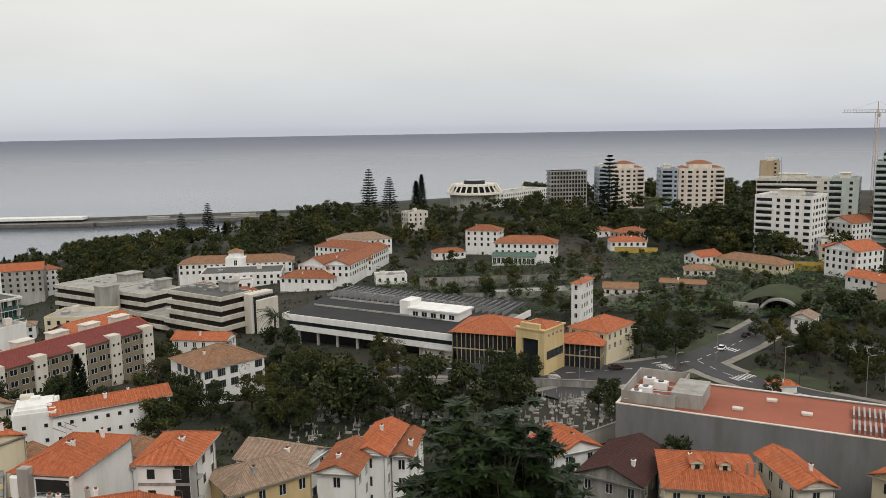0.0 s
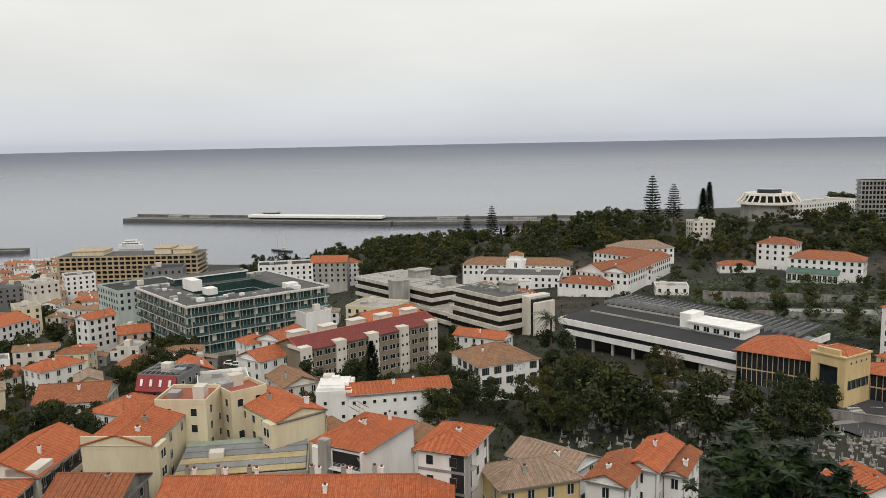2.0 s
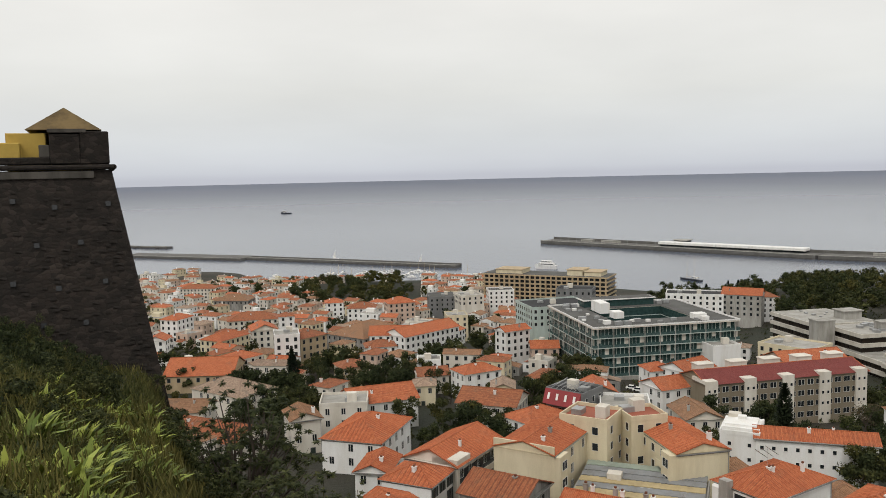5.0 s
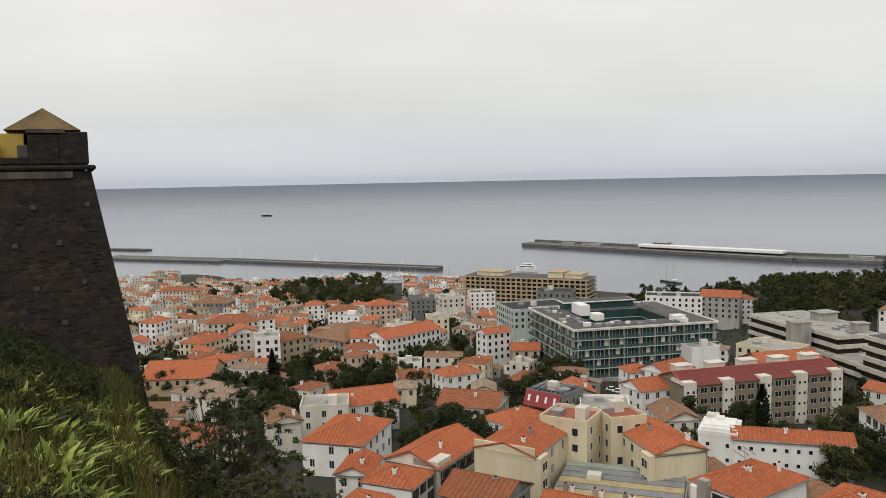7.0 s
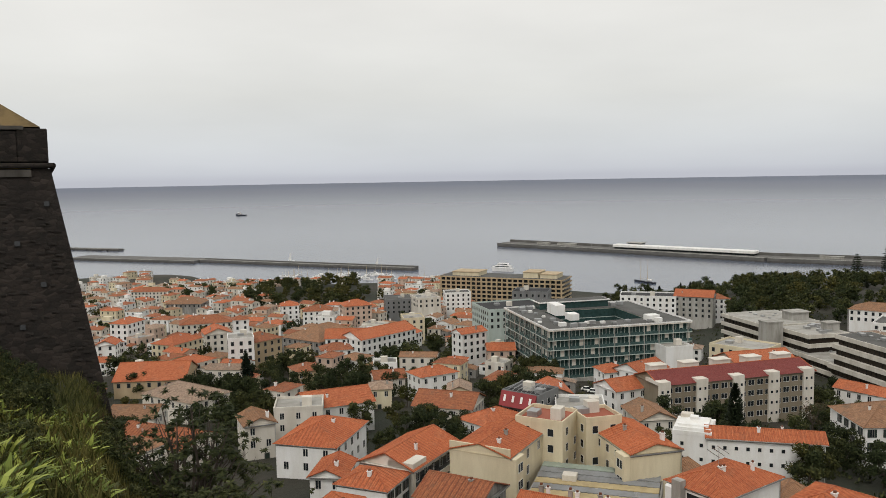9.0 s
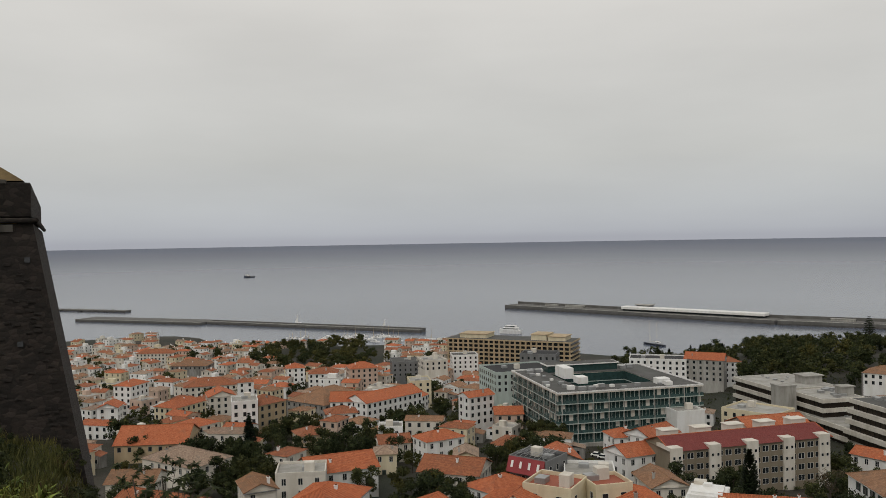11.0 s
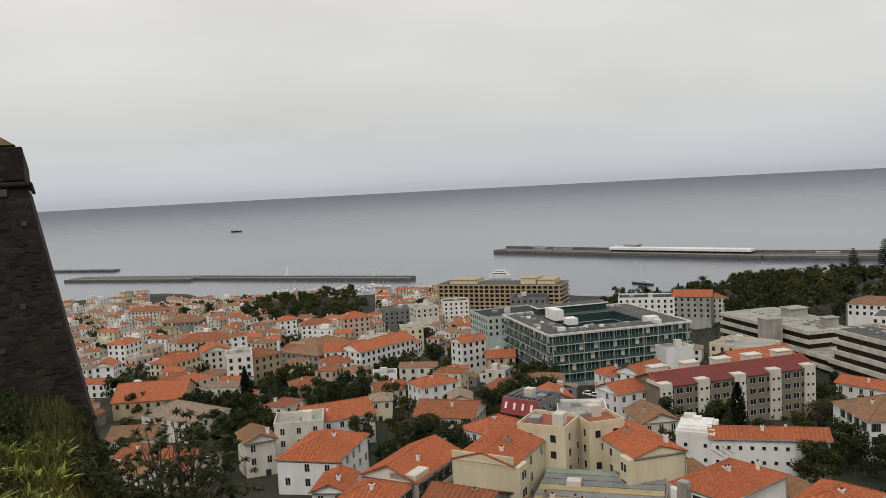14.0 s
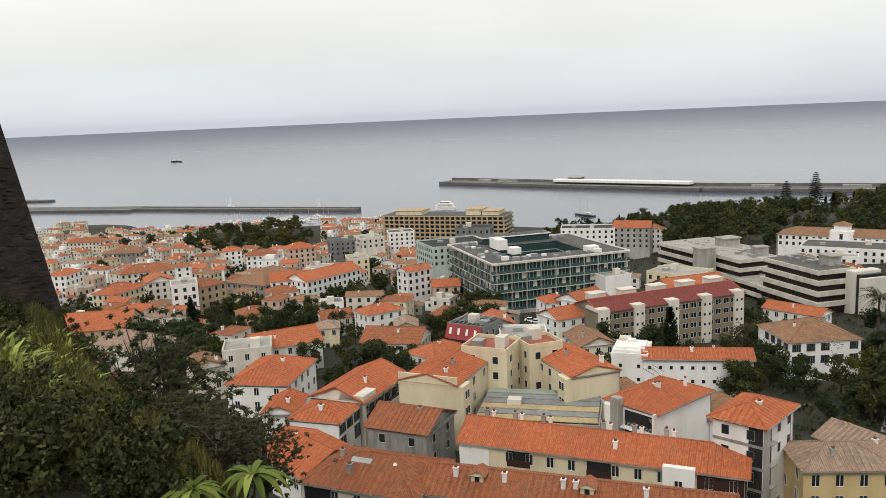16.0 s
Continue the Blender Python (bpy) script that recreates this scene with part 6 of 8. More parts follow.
def palm_tree(seed):
    rnd = random.Random(seed)
    quads = []
    for f in range(34):
        a = rnd.uniform(0, 6.28318)
        up = rnd.uniform(-0.5, 1.1)
        d = Vector((math.cos(a), math.sin(a), up)).normalized()
        p = Vector((0, 0, 0.86))
        for i in range(13):
            step = d * 0.022
            p = p + step
            d = (d + Vector((0, 0, -0.1))).normalized()
            side = d.cross(Vector((0, 0, 1))).normalized()
            for s in (-1, 1):
                leaf = (side * s + d * 0.8 + Vector((0, 0, -0.5))).normalized() * 0.035 * (1.1 - i / 16)
                quads.append((p + leaf, leaf, d * 0.006))
    bm = bmesh.new()
    prev = (0, 0, -0.04)
    for i in range(8):
        nxt = (0.004 * math.sin(i), 0.004 * math.cos(i * 1.3), 0.86 * (i + 1) / 8)
        tube(bm, prev, nxt, 0.02 - 0.0006 * i, 0.0185 - 0.0006 * i, 8)
        prev = nxt
    me = bpy.data.meshes.new("trunk")
    bm.to_mesh(me)
    bm.free()
    me.materials.append(BARK)
    return cards("crown", quads, LEAF["palm"]), me


TREES = {}
for kind, count in (("broad", 5), ("olive", 3), ("bare", 3)):
    TREES[kind] = []
    for s in range(count):
        crown, centres = lobed_crown(s * 7 + len(kind), 2000 if kind != "bare" else 900, LEAF[kind], 0.46 if kind != "bare" else 0.4, 0.12 if kind == "broad" else 0.25, 0.024 if kind != "bare" else 0.013)
        TREES[kind].append((crown, trunk_mesh(centres, 0.55, 0.02, s)))
TREES["conifer"] = [tier_tree(3, "conifer")]
TREES["araucaria"] = [tier_tree(5, "araucaria"), tier_tree(6, "araucaria")]
TREES["cypress"] = [cypress_tree(1), cypress_tree(2)]
TREES["palm"] = [palm_tree(1), palm_tree(2)]
TREE_LABEL = {"broad": "dense dark green broadleaf tree on the hillside", "olive": "olive-green broadleaf tree with an open crown", "bare": "nearly leafless tree with greyish brown twigs",
              "conifer": "blue-green conifer with drooping branches", "araucaria": "tall araucaria with tiers of flat branches", "cypress": "narrow blackish green cypress", "palm": "tall palm with a round head of fronds"}


WOODS = {"broad": [], "olive": [], "cypress": [], "palm": []}
FAR_CROWNS = {}


def far_tree(kind, x, y, h, rnd):
    """A tree of the far woods: its leaves and trunk go into one joined mesh."""
    if kind not in FAR_CROWNS:
        FAR_CROWNS[kind] = []
        for crown, trunk in TREES[kind]:
            co = np.array([v.co[:] for v in crown.vertices]).reshape(-1, 4, 3)
            pick = np.random.default_rng(len(co)).permutation(len(co))[:800]
            c = co[pick].mean(1, keepdims=True)
            FAR_CROWNS[kind].append(c + (co[pick] - c) * 1.5)
    a = rnd.uniform(0, 6.28318)
    s = h * rnd.uniform(0.95, 1.25)
    turn = np.array(((math.cos(a) * s, -math.sin(a) * s, 0), (math.sin(a) * s, math.cos(a) * s, 0), (0, 0, h)))
    WOODS[kind].append(rnd.choice(FAR_CROWNS[kind]) @ turn.T + np.array((x, y, land_z(x, y) - 0.05 * h)))


def plant_tree(kind, x, y, h, rnd):
    if math.hypot(x, y) > 300 and kind in WOODS:
        return far_tree(kind, x, y, h, rnd)
    crown, trunk = rnd.choice(TREES[kind])
    ob = thing("tree" if kind != "palm" else "palm_tree", TREE_LABEL[kind], "tree", pose(x, y, land_z(x, y), 0, 0, rnd.uniform(0, 360)) @ Matrix.Diagonal((h * rnd.uniform(0.9, 1.15), h * rnd.uniform(0.9, 1.15), h, 1)), "trees among the houses")
    for n, me in (("trunk", trunk), ("crown", crown)):
        new(n, me).parent = ob


TREE_SPOTS = [
    ("broad", -23, 169, 16),
    ("broad", -33, 181, 14),
    ("broad", -47, 224, 13),
    ("broad", -18, 170, 11),
    ("broad", -3, 169, 15),
    ("broad", 5, 166, 14),
    ("broad", -7, 186, 11),
    ("olive", -44, 176, 9),
    ("broad", -49, 169, 8),
    ("broad", -66, 159, 6),
    ("broad", -58, 174, 7),
    ("bare", -76, 205, 9),
    ("cypress", -81, 172, 16),
    ("cypress", 3, 206, 9),
    ("broad", 22, 205, 9),
    ("palm", 10, 205, 8),
    ("palm", 15, 202, 8),
    ("broad", 38, 171, 9),
    ("broad", 62, 227, 11),
    ("broad", 55, 232, 10),
    ("broad", 69, 231, 9),
    ("broad", 65, 252, 9),
    ("broad", 77, 243, 9),
    ("broad", 35, 175, 8),
    ("palm", -48, 224, 19),
    ("palm", -96, 228, 13),
    ("conifer", -103, 202, 8),
    ("broad", -87, 233, 8),
    ("broad", -82, 232, 9),
    ("broad", -93, 234, 8),
    ("bare", -52, 193, 11),
    ("bare", -13, 216, 11),
    ("olive", -18, 228, 9),
            ("broad", 100, 223, 7),
    ("olive", 106, 220, 10),
    ("broad", 113, 217, 11),
    ("broad", 118, 213, 10),
    ("broad", 136, 272, 12),
    ("broad", 143, 267, 12),
    ("broad", 129, 274, 10),
    ("bare", 93, 212, 6),
    ("broad", 149, 431, 22),
    ("broad", 160, 428, 19),
    ("broad", 145, 448, 16),
    ("broad", 161, 406, 16),
    ("palm", 120, 444, 27),
    ("araucaria", 105, 500, 44),
    ("olive", 166, 371, 9),
    ("palm", 156, 391, 8),
    ("palm", 160, 383, 7),
    ("araucaria", -53, 592, 35),
    ("araucaria", -38, 590, 29),
    ("cypress", -15, 624, 29),
    ("cypress", -19, 613, 25),
    ("broad", -72, 564, 16),
    ("broad", -76, 552, 14),
    ("broad", -55, 543, 14),
    ("araucaria", -193, 661, 28),
    ("araucaria", -207, 636, 24),
    ("cypress", -142, 627, 11),
    ("cypress", -317, 601, 12),
    ("broad", -289, 570, 11),
    ("broad", -336, 808, 9),
    ("broad", -261, 594, 9),
    ("broad", 51, 161, 10),
    ("broad", -154, 184, 12),
    ("broad", -143, 181, 12),
    ("broad", -155, 176, 10),
    ("broad", -162, 177, 9),
    ("olive", -172, 210, 11),
    ("broad", -191, 163, 9),
    ("broad", -192, 174, 9),
    ("broad", -214, 206, 8),
    ("broad", -240, 192, 9),
    ("conifer", -239, 140, 15),
    ("broad", -263, 113, 9),
    ("broad", -292, 120, 8),
    ("broad", -257, 138, 9),
    ("broad", -267, 135, 8),
    ("broad", -230, 143, 9),
    ("broad", -216, 142, 9),
    ("broad", -225, 156, 8),
    ("palm", -134, 103, 7),
    ("palm", -130, 96, 6),
    ("broad", -146, 102, 6),
    ("broad", -138, 140, 5),
    ("palm", -118, 200, 9),
    ("broad", -152, 237, 6),
    ("cypress", -244, 289, 9),
    ("bare", 30, 240, 6),
    ("bare", 64, 380, 8),
    ("bare", 68, 367, 9),
    ("broad", -108, 309, 6),
    ("olive", -38, 202, 10),
    ("broad", -32, 202, 10),
    ("broad", -44, 196, 9),
    ("broad", -35, 170, 9),
    ("broad", -11, 170, 9),
    ("broad", 11, 172, 9),
    ("olive", 15, 182, 7),
    ("broad", -35, 147, 5),
    ("broad", -30, 158, 6),
    ("broad", -40, 151, 6),
    ("broad", -38, 163, 7),
    ("bare", -57, 196, 9),
    ("broad", 38, 125, 9),
    ("bare", 62, 205, 6),
    ("palm", 92, 200, 7),
    ("palm", 98, 196, 8),
    ("broad", 88, 214, 5),
]
tree_rnd = random.Random(11)
for kind, x, y, h in TREE_SPOTS:
    plant_tree(kind, x, y, h, tree_rnd)


def clear_of(x, y, r):
    for px, py, pr, w, d, rot in PLACED:
        a = radians(-rot)
        u, v = (x - px) * math.cos(a) - (y - py) * math.sin(a), (x - px) * math.sin(a) + (y - py) * math.cos(a)
        if abs(u) < w / 2 + r and abs(v) < d / 2 + r:
            return False
    return True


def grove(bearing, distance, count, height, kinds, seed):
    """Trees strewn over a stretch of the plan, given by bearing to the left of the first view and distance from the outlook."""
    rnd = random.Random(seed)
    for i in range(count * 3):
        if count <= 0:
            break
        a, r = radians(rnd.uniform(*bearing)), rnd.uniform(*distance)
        x, y = -r * math.sin(a), r * math.cos(a)
        if clear_of(x, y, 3) and land_z(x, y) > 1.5:
            plant_tree(rnd.choice(kinds), x, y, rnd.uniform(*height), rnd)
            count -= 1


grove((8, 34), (440, 640), 190, (9, 15), ("broad", "broad", "broad", "olive"), 1)
grove((12, 33), (600, 705), 90, (9, 14), ("broad", "broad", "cypress", "olive"), 2)
grove((-10, 9), (435, 600), 150, (7, 12), ("broad", "broad", "broad", "olive"), 3)
grove((-24, -8), (435, 530), 90, (8, 14), ("broad", "broad", "broad", "palm"), 4)
grove((51.5, 59.5), (590, 805), 85, (8, 14), ("broad", "olive", "olive"), 5)
grove((59, 66), (690, 800), 16, (8, 12), ("broad",), 6)
grove((42, 74), (440, 800), 110, (6, 10), ("broad", "broad", "olive"), 16)
grove((-36, -24), (440, 560), 40, (8, 12), ("broad", "olive"), 15)
grove((3, 16), (160, 225), 20, (6, 11), ("broad", "broad", "olive"), 7)
grove((-6, 4), (160, 212), 8, (7, 12), ("broad",), 8)
grove((-34, -13), (240, 410), 55, (4, 8), ("broad", "olive", "broad"), 9)
grove((38, 68), (170, 430), 85, (5, 9), ("broad", "broad", "olive"), 10)
grove((-34, -22), (200, 300), 26, (6, 11), ("broad", "olive"), 12)
grove((15, 30), (180, 300), 22, (5, 9), ("broad",), 13)
grove((-27, -6), (530, 740), 170, (9, 15), ("broad", "broad", "olive"), 17)
grove((-27, -14), (405, 470), 36, (9, 15), ("broad", "broad", "olive"), 18)
grove((-12, 12), (285, 420), 46, (5, 9), ("broad", "olive", "broad"), 14)

def tree_patch(x, y, r, count, seed):
    """A garden between the town houses, kept free of them."""
    rnd = random.Random(seed)
    for i in range(count):
        a, d = rnd.uniform(0, 6.28318), r * math.sqrt(rnd.random())
        px, py = x + d * math.cos(a), y + d * math.sin(a)
        if clear_of(px, py, 1.5):
            plant_tree(rnd.choice(("broad", "broad", "broad", "olive")), px, py, rnd.uniform(7, 11), rnd)
    PLACED.append((x, y, r, 1.7 * r, 1.7 * r, 0))


for i, (x, y, r, count) in enumerate((
        (-219, 124, 9, 8),
        (-259, 171, 9, 7),
        (-216, 175, 10, 11),
        (-245, 213, 10, 10),
        (-205, 152, 9, 8),
        (-151, 177, 9, 12),
        (-136, 154, 9, 9),
        (-181, 224, 9, 8),
        (-309, 128, 9, 8),
        (-235, 119, 9, 8),
        (-183, 108, 9, 8),
        (-134, 132, 9, 7),
        (-133, 177, 9, 7),
        (-76, 162, 9, 8),
        (-325, 297, 10, 8),
        (-258, 257, 9, 8),
        (-63, 156, 9, 9),
        (-95, 182, 9, 7),
)):
    tree_patch(x, y, r, count, 40 + i)

for kind, made in WOODS.items():
    if made:
        verts = np.concatenate(made).reshape(-1, 3)
        me = bpy.data.meshes.new("woods")
        me.from_pydata(verts.tolist(), [], np.arange(len(verts)).reshape(-1, 4).tolist())
        me.materials.append(LEAF[kind])
        tagged(new("woods", me), {"broad": "far dark green woods over the park hill", "olive": "far olive-green trees among the woods", "cypress": "far dark cypresses in the park", "palm": "far palms on the hill"}[kind], "woods", kind="stuff")


# ---- the fort's bastion and the hillside under the outlook ----
def stone_material():
    m, t, b = material("dark_basalt_masonry")
    co = t.nodes.new("ShaderNodeTexCoord").outputs["Object"]
    squash = node(t, "ShaderNodeMapping", Scale=(1.0, 1.0, 1.7))
    t.links.new(co, squash.inputs[0])
    cells = node(t, "ShaderNodeTexVoronoi", Scale=3.2)
    t.links.new(squash.outputs[0], cells.inputs[0])
    edge = node(t, "ShaderNodeTexVoronoi", Scale=3.2)
    edge.feature = "DISTANCE_TO_EDGE"
    t.links.new(squash.outputs[0], edge.inputs[0])
    broad = noise_of(t, co, 0.45, 6.0, 0.7)
    fine = noise_of(t, co, 9.0, 5.0, 0.7)
    base = ramp(t, cells.outputs["Color"], (0.1, (0.011, 0.008, 0.006)), (0.6, (0.024, 0.018, 0.014)), (0.95, (0.046, 0.036, 0.03)))
    base = mix(t, "MULTIPLY", 0.8, base, ramp(t, broad, (0.3, (0.45, 0.45, 0.45)), (0.7, (1.1, 1.05, 1.0))))
    pale = ramp(t, noise_of(t, co, 3.5, 8.0, 0.75), (0.66, (0, 0, 0)), (0.74, (0.35, 0.35, 0.35)))
    base = mix(t, "MIX", pale, base, (0.16, 0.15, 0.13, 1))
    base = mix(t, "MULTIPLY", 0.7, base, ramp(t, edge.outputs[0], (0.0, (0.35, 0.35, 0.35)), (0.06, (1, 1, 1))))
    t.links.new(base, b.inputs["Base Color"])
    b.inputs["Roughness"].default_value = 0.95
    both = t.nodes.new("ShaderNodeMath")
    t.links.new(edge.outputs[0], both.inputs[0])
    t.links.new(fine, both.inputs[1])
    bump(t, b, both.outputs[0], 0.8, 0.06)
    return m


BASALT = stone_material()
PALE_STONE = plain("weathered_pale_stone", (0.11, 0.1, 0.088), 0.9, dirt=0.6, scale=1.2, grain=9.0)
MOSSY = plain("mossy_plastered_roof", (0.17, 0.115, 0.045), 0.95, dirt=0.65, scale=1.0, grain=8.0, relief=0.5)


def bastion():
    """Corner bastion: battered basalt wall, roll moulding, parapet with an embrasure, ochre sentry house with a pyramid roof."""
    a = radians(71.6)
    cx, cy = -36 * math.sin(a), 36 * math.cos(a)
    # local x runs left along the wall from the corner, local y into the fort
    turn = math.degrees(math.atan2(-math.sin(a), -math.cos(a)))
    f = thing("fort_bastion", "dark basalt fort bastion with a moulded parapet and sentry house", "fort", Matrix.Translation((cx, cy, 0.24)) @ pose(0, 0, 0, 0, 0, turn) @ Matrix.Diagonal((1, -1, 1, 1)))
    L, D = 34.0, 22.0
    z0, z1 = 96.0, 110.4
    k = 0.17
    bm = bmesh.new()
    low = [(-k * (z1 - z0), -k * (z1 - z0), z0), (L, -k * (z1 - z0), z0), (L, D, z0), (-k * (z1 - z0), D, z0)]
    high = [(0, 0, z1), (L, 0, z1), (L, D, z1), (0, D, z1)]
    v0, v1 = [bm.verts.new(p) for p in low], [bm.verts.new(p) for p in high]
    for i in range(4):
        bm.faces.new((v0[i], v0[(i + 1) % 4], v1[(i + 1) % 4], v1[i]))
    bm.faces.new(v1)
    bmesh.ops.recalc_face_normals(bm, faces=bm.faces[:])
    wall = part("battered_wall", bm, BASALT, f)
    bm = bmesh.new()
    tube(bm, (-0.1, -0.06, z1 + 0.12), (L, -0.06, z1 + 0.12), 0.11, 0.11, 10)
    tube(bm, (-0.1, -0.06, z1 + 0.12), (-0.1, D, z1 + 0.12), 0.11, 0.11, 10)
    part("roll_moulding", bm, BASALT, f)
    part("pale_course", boxes((0.7, -0.12, z1 - 0.32, L, 0.02, z1 - 0.04)), PALE_STONE, f, "pale plastered course under the moulding")
    zp = z1 + 0.26
    part("merlon", bevelled(boxes((0.05, 0.02, zp, 1.15, 1.4, 112.0), (1.15, 0.02, zp, 2.3, 1.4, 111.9)), 0.04), BASALT, f)
    part("merlon_return", bevelled(boxes((0.05, 1.4, zp, 1.3, D, 112.0)), 0.04), BASALT, f)
    part("embrasure_sill", bevelled(boxes((2.3, 0.02, zp, 4.9, 1.3, 110.95)), 0.04), BASALT, f)
    part("merlon_step", bevelled(boxes((2.3, 0.05, 110.95, 2.7, 1.3, 111.45)), 0.03), PALE_STONE, f)
    part("merlon", bevelled(boxes((4.9, 0.02, zp, 8.5, 1.4, 111.3), (11, 0.02, zp, 16, 1.4, 111.3), (8.5, 0.02, zp, 11, 1.3, 110.9), (16, 0.02, zp, L, 1.3, 110.9)), 0.04), BASALT, f)
    part("coping", boxes((0.9, -0.02, 111.95, 2.35, 1.45, 112.1)), PALE_STONE, f)
    # sentry house
    part("sentry_wall", boxes((0.75, 1.5, 109.5, 4.0, 4.5, 112.0)), PAINT["ochre"], f, "ochre rendered wall")
    part("ochre_step", bevelled(boxes((2.45, 0.7, 110.9, 3.9, 1.5, 111.95)), 0.03), PAINT["ochre"], f)
    part("ochre_ramp", bevelled(boxes((3.4, 0.3, 110.9, 6.5, 1.28, 111.55)), 0.03), PAINT["ochre"], f)
    bm = bmesh.new()
    c = [(0.3, 0.6, 112.1), (3.2, 0.6, 112.1), (3.2, 4.2, 112.1), (0.3, 4.2, 112.1)]
    v = [bm.verts.new(p) for p in c]
    apex = bm.verts.new((1.75, 2.3, 113.15))
    for i in range(4):
        bm.faces.new((v[i], v[(i + 1) % 4], apex))
    bm.faces.new(v[::-1])
    bmesh.ops.recalc_face_normals(bm, faces=bm.faces[:])
    part("pyramid_roof", bm, MOSSY, f, "mossy brown pyramid roof")
    # putlog holes drawn as dark shade plates, and stones that stand out of the face
    rnd = random.Random(9)
    hole = boxes((-0.1, -0.06, -0.1, 0.1, 0.02, 0.1))
    me = bpy.data.meshes.new("putlog_hole")
    hole.to_mesh(me)
    hole.free()
    me.materials.append(DARK)
    shapes = []
    for i in range(6):
        sx, sz = rnd.uniform(0.1, 0.2), rnd.uniform(0.05, 0.1)
        bm = bevelled(boxes((-sx, -0.03, -sz, sx, 0.08, sz)), 0.03)
        for v in bm.verts:
            v.co += Vector((rnd.uniform(-1, 1), rnd.uniform(-0.5, 0.5), rnd.uniform(-1, 1))) * 0.025
        s = bpy.data.meshes.new("stone")
        bm.to_mesh(s)
        bm.free()
        s.materials.append(BASALT)
        shapes.append(s)

    def on_face(u, z):
        return Matrix.Translation((u, -k * (z1 - z) - 0.01, z)) @ pose(0, 0, 0, -math.degrees(math.atan(k)), 0, 0)

    for row in range(6):
        for col in range(7):
            z = z1 - 1.3 - row * 1.65 + rnd.uniform(-0.2, 0.2)
            ob = new("putlog_hole", me)
            ob.parent = wall
            ob.matrix_basis = on_face(0.4 + col * 1.7 + (row % 2) * 0.8 + rnd.uniform(-0.2, 0.2), z)
    for i in range(260):
        z = rnd.uniform(z0 + 4, z1 - 0.8)
        u = -k * (z1 - z) + 0.3 + rnd.random() ** 1.3 * 9
        ob = new("stone", rnd.choice(shapes))
        ob.parent = wall
        ob.matrix_basis = on_face(u, z)
    return f


bastion()


def tuft(seed, n, mat, length, width, spread, droop):
    """Blades or leaves springing from one root; each bends once."""
    rnd = random.Random(seed)
    verts, faces = [], []
    for i in range(n):
        a = rnd.uniform(0, 6.28318)
        d = Vector((math.cos(a) * spread * rnd.uniform(0.3, 1), math.sin(a) * spread * rnd.uniform(0.3, 1), 1)).normalized()
        side = d.cross(Vector((0, 0, 1)))
        side = side.normalized() if side.length > 0.01 else Vector((1, 0, 0))
        root = Vector((rnd.uniform(-1, 1), rnd.uniform(-1, 1), 0)) * length * 0.25
        ln = length * rnd.uniform(0.6, 1.2)
        pts = []
        p = root
        for j in range(4):
            pts.append((p, width * (0.5, 1.0, 0.75, 0.08)[j]))
            p = p + d * ln / 3
            d = (d + Vector((0, 0, -droop * (j + 1) * 0.5))).normalized()
        i0 = len(verts)
        for p, w in pts:
            verts += [tuple(p - side * w), tuple(p + side * w)]
        for j in range(3):
            q = i0 + 2 * j
            faces.append((q, q + 1, q + 3, q + 2))
    me = bpy.data.meshes.new("leaves")
    me.from_pydata(verts, [], faces)
    me.materials.append(mat)
    return me


TUFTS = {
    "bright": [tuft(s, 26, LEAF["bright"], 0.42, 0.045, 1.3, 0.45) for s in range(4)],
    "grass": [tuft(s + 20, 70, LEAF["grass"], 0.38, 0.008, 0.9, 0.25) for s in range(3)],
    "succulent": [tuft(s + 40, 60, LEAF["succulent"], 0.3, 0.035, 1.6, 0.1) for s in range(3)],
    "red": [tuft(s + 60, 70, LEAF["red"], 0.6, 0.015, 1.2, 0.15) for s in range(3)],
    "broad": [lobed_crown(s + 80, 1000, LEAF["broad"], 0.62, 0.0, 0.03, 14)[0] for s in range(4)],
}
TUFT_LABEL = {"bright": "bright green broad-bladed plant on the slope", "grass": "tuft of dry green grass on the slope", "succulent": "grey-green bush on the slope", "red": "reddish brown brush on the slope", "broad": "dark leafy bush on the slope"}


def plants(kind, bearing, distance, count, size, seed):
    rnd = random.Random(seed)
    for i in range(count):
        a, r = radians(rnd.uniform(*bearing)), rnd.uniform(*distance)
        x, y = -r * math.sin(a), r * math.cos(a)
        s = rnd.uniform(*size)
        ob = new({"bright": "leafy_plant", "grass": "grass_tuft", "succulent": "bush", "red": "brush", "broad": "bush"}[kind], rnd.choice(TUFTS[kind]))
        tagged(ob, TUFT_LABEL[kind], "plant", "plants on the fort hill")
        ob.matrix_basis = pose(x, y, land_z(x, y) - 0.18, rnd.uniform(-12, 12), rnd.uniform(-12, 12), rnd.uniform(0, 360)) @ Matrix.Diagonal((s, s, s * rnd.uniform(0.8, 1.2), 1))


plants("grass", (70, 88), (6, 34), 290, (0.8, 1.6), 1)
plants("bright", (75, 88), (9, 16), 130, (0.9, 1.7), 2)
plants("succulent", (64, 80), (12, 30), 40, (0.8, 1.6), 3)
plants("red", (61, 71), (16, 32), 40, (0.5, 0.9), 4)
plants("broad", (61, 70), (17, 34), 60, (0.6, 1.1), 5)
plants("broad", (72, 89), (4.5, 9), 55, (0.5, 0.9), 7)
plants("broad", (-40, 58), (36, 78), 60, (2.5, 4.5), 6)
plants("broad", (73, 86), (14, 34), 80, (0.5, 1.1), 8)
plants("bright", (70.5, 79), (14, 24), 165, (0.8, 1.5), 9)


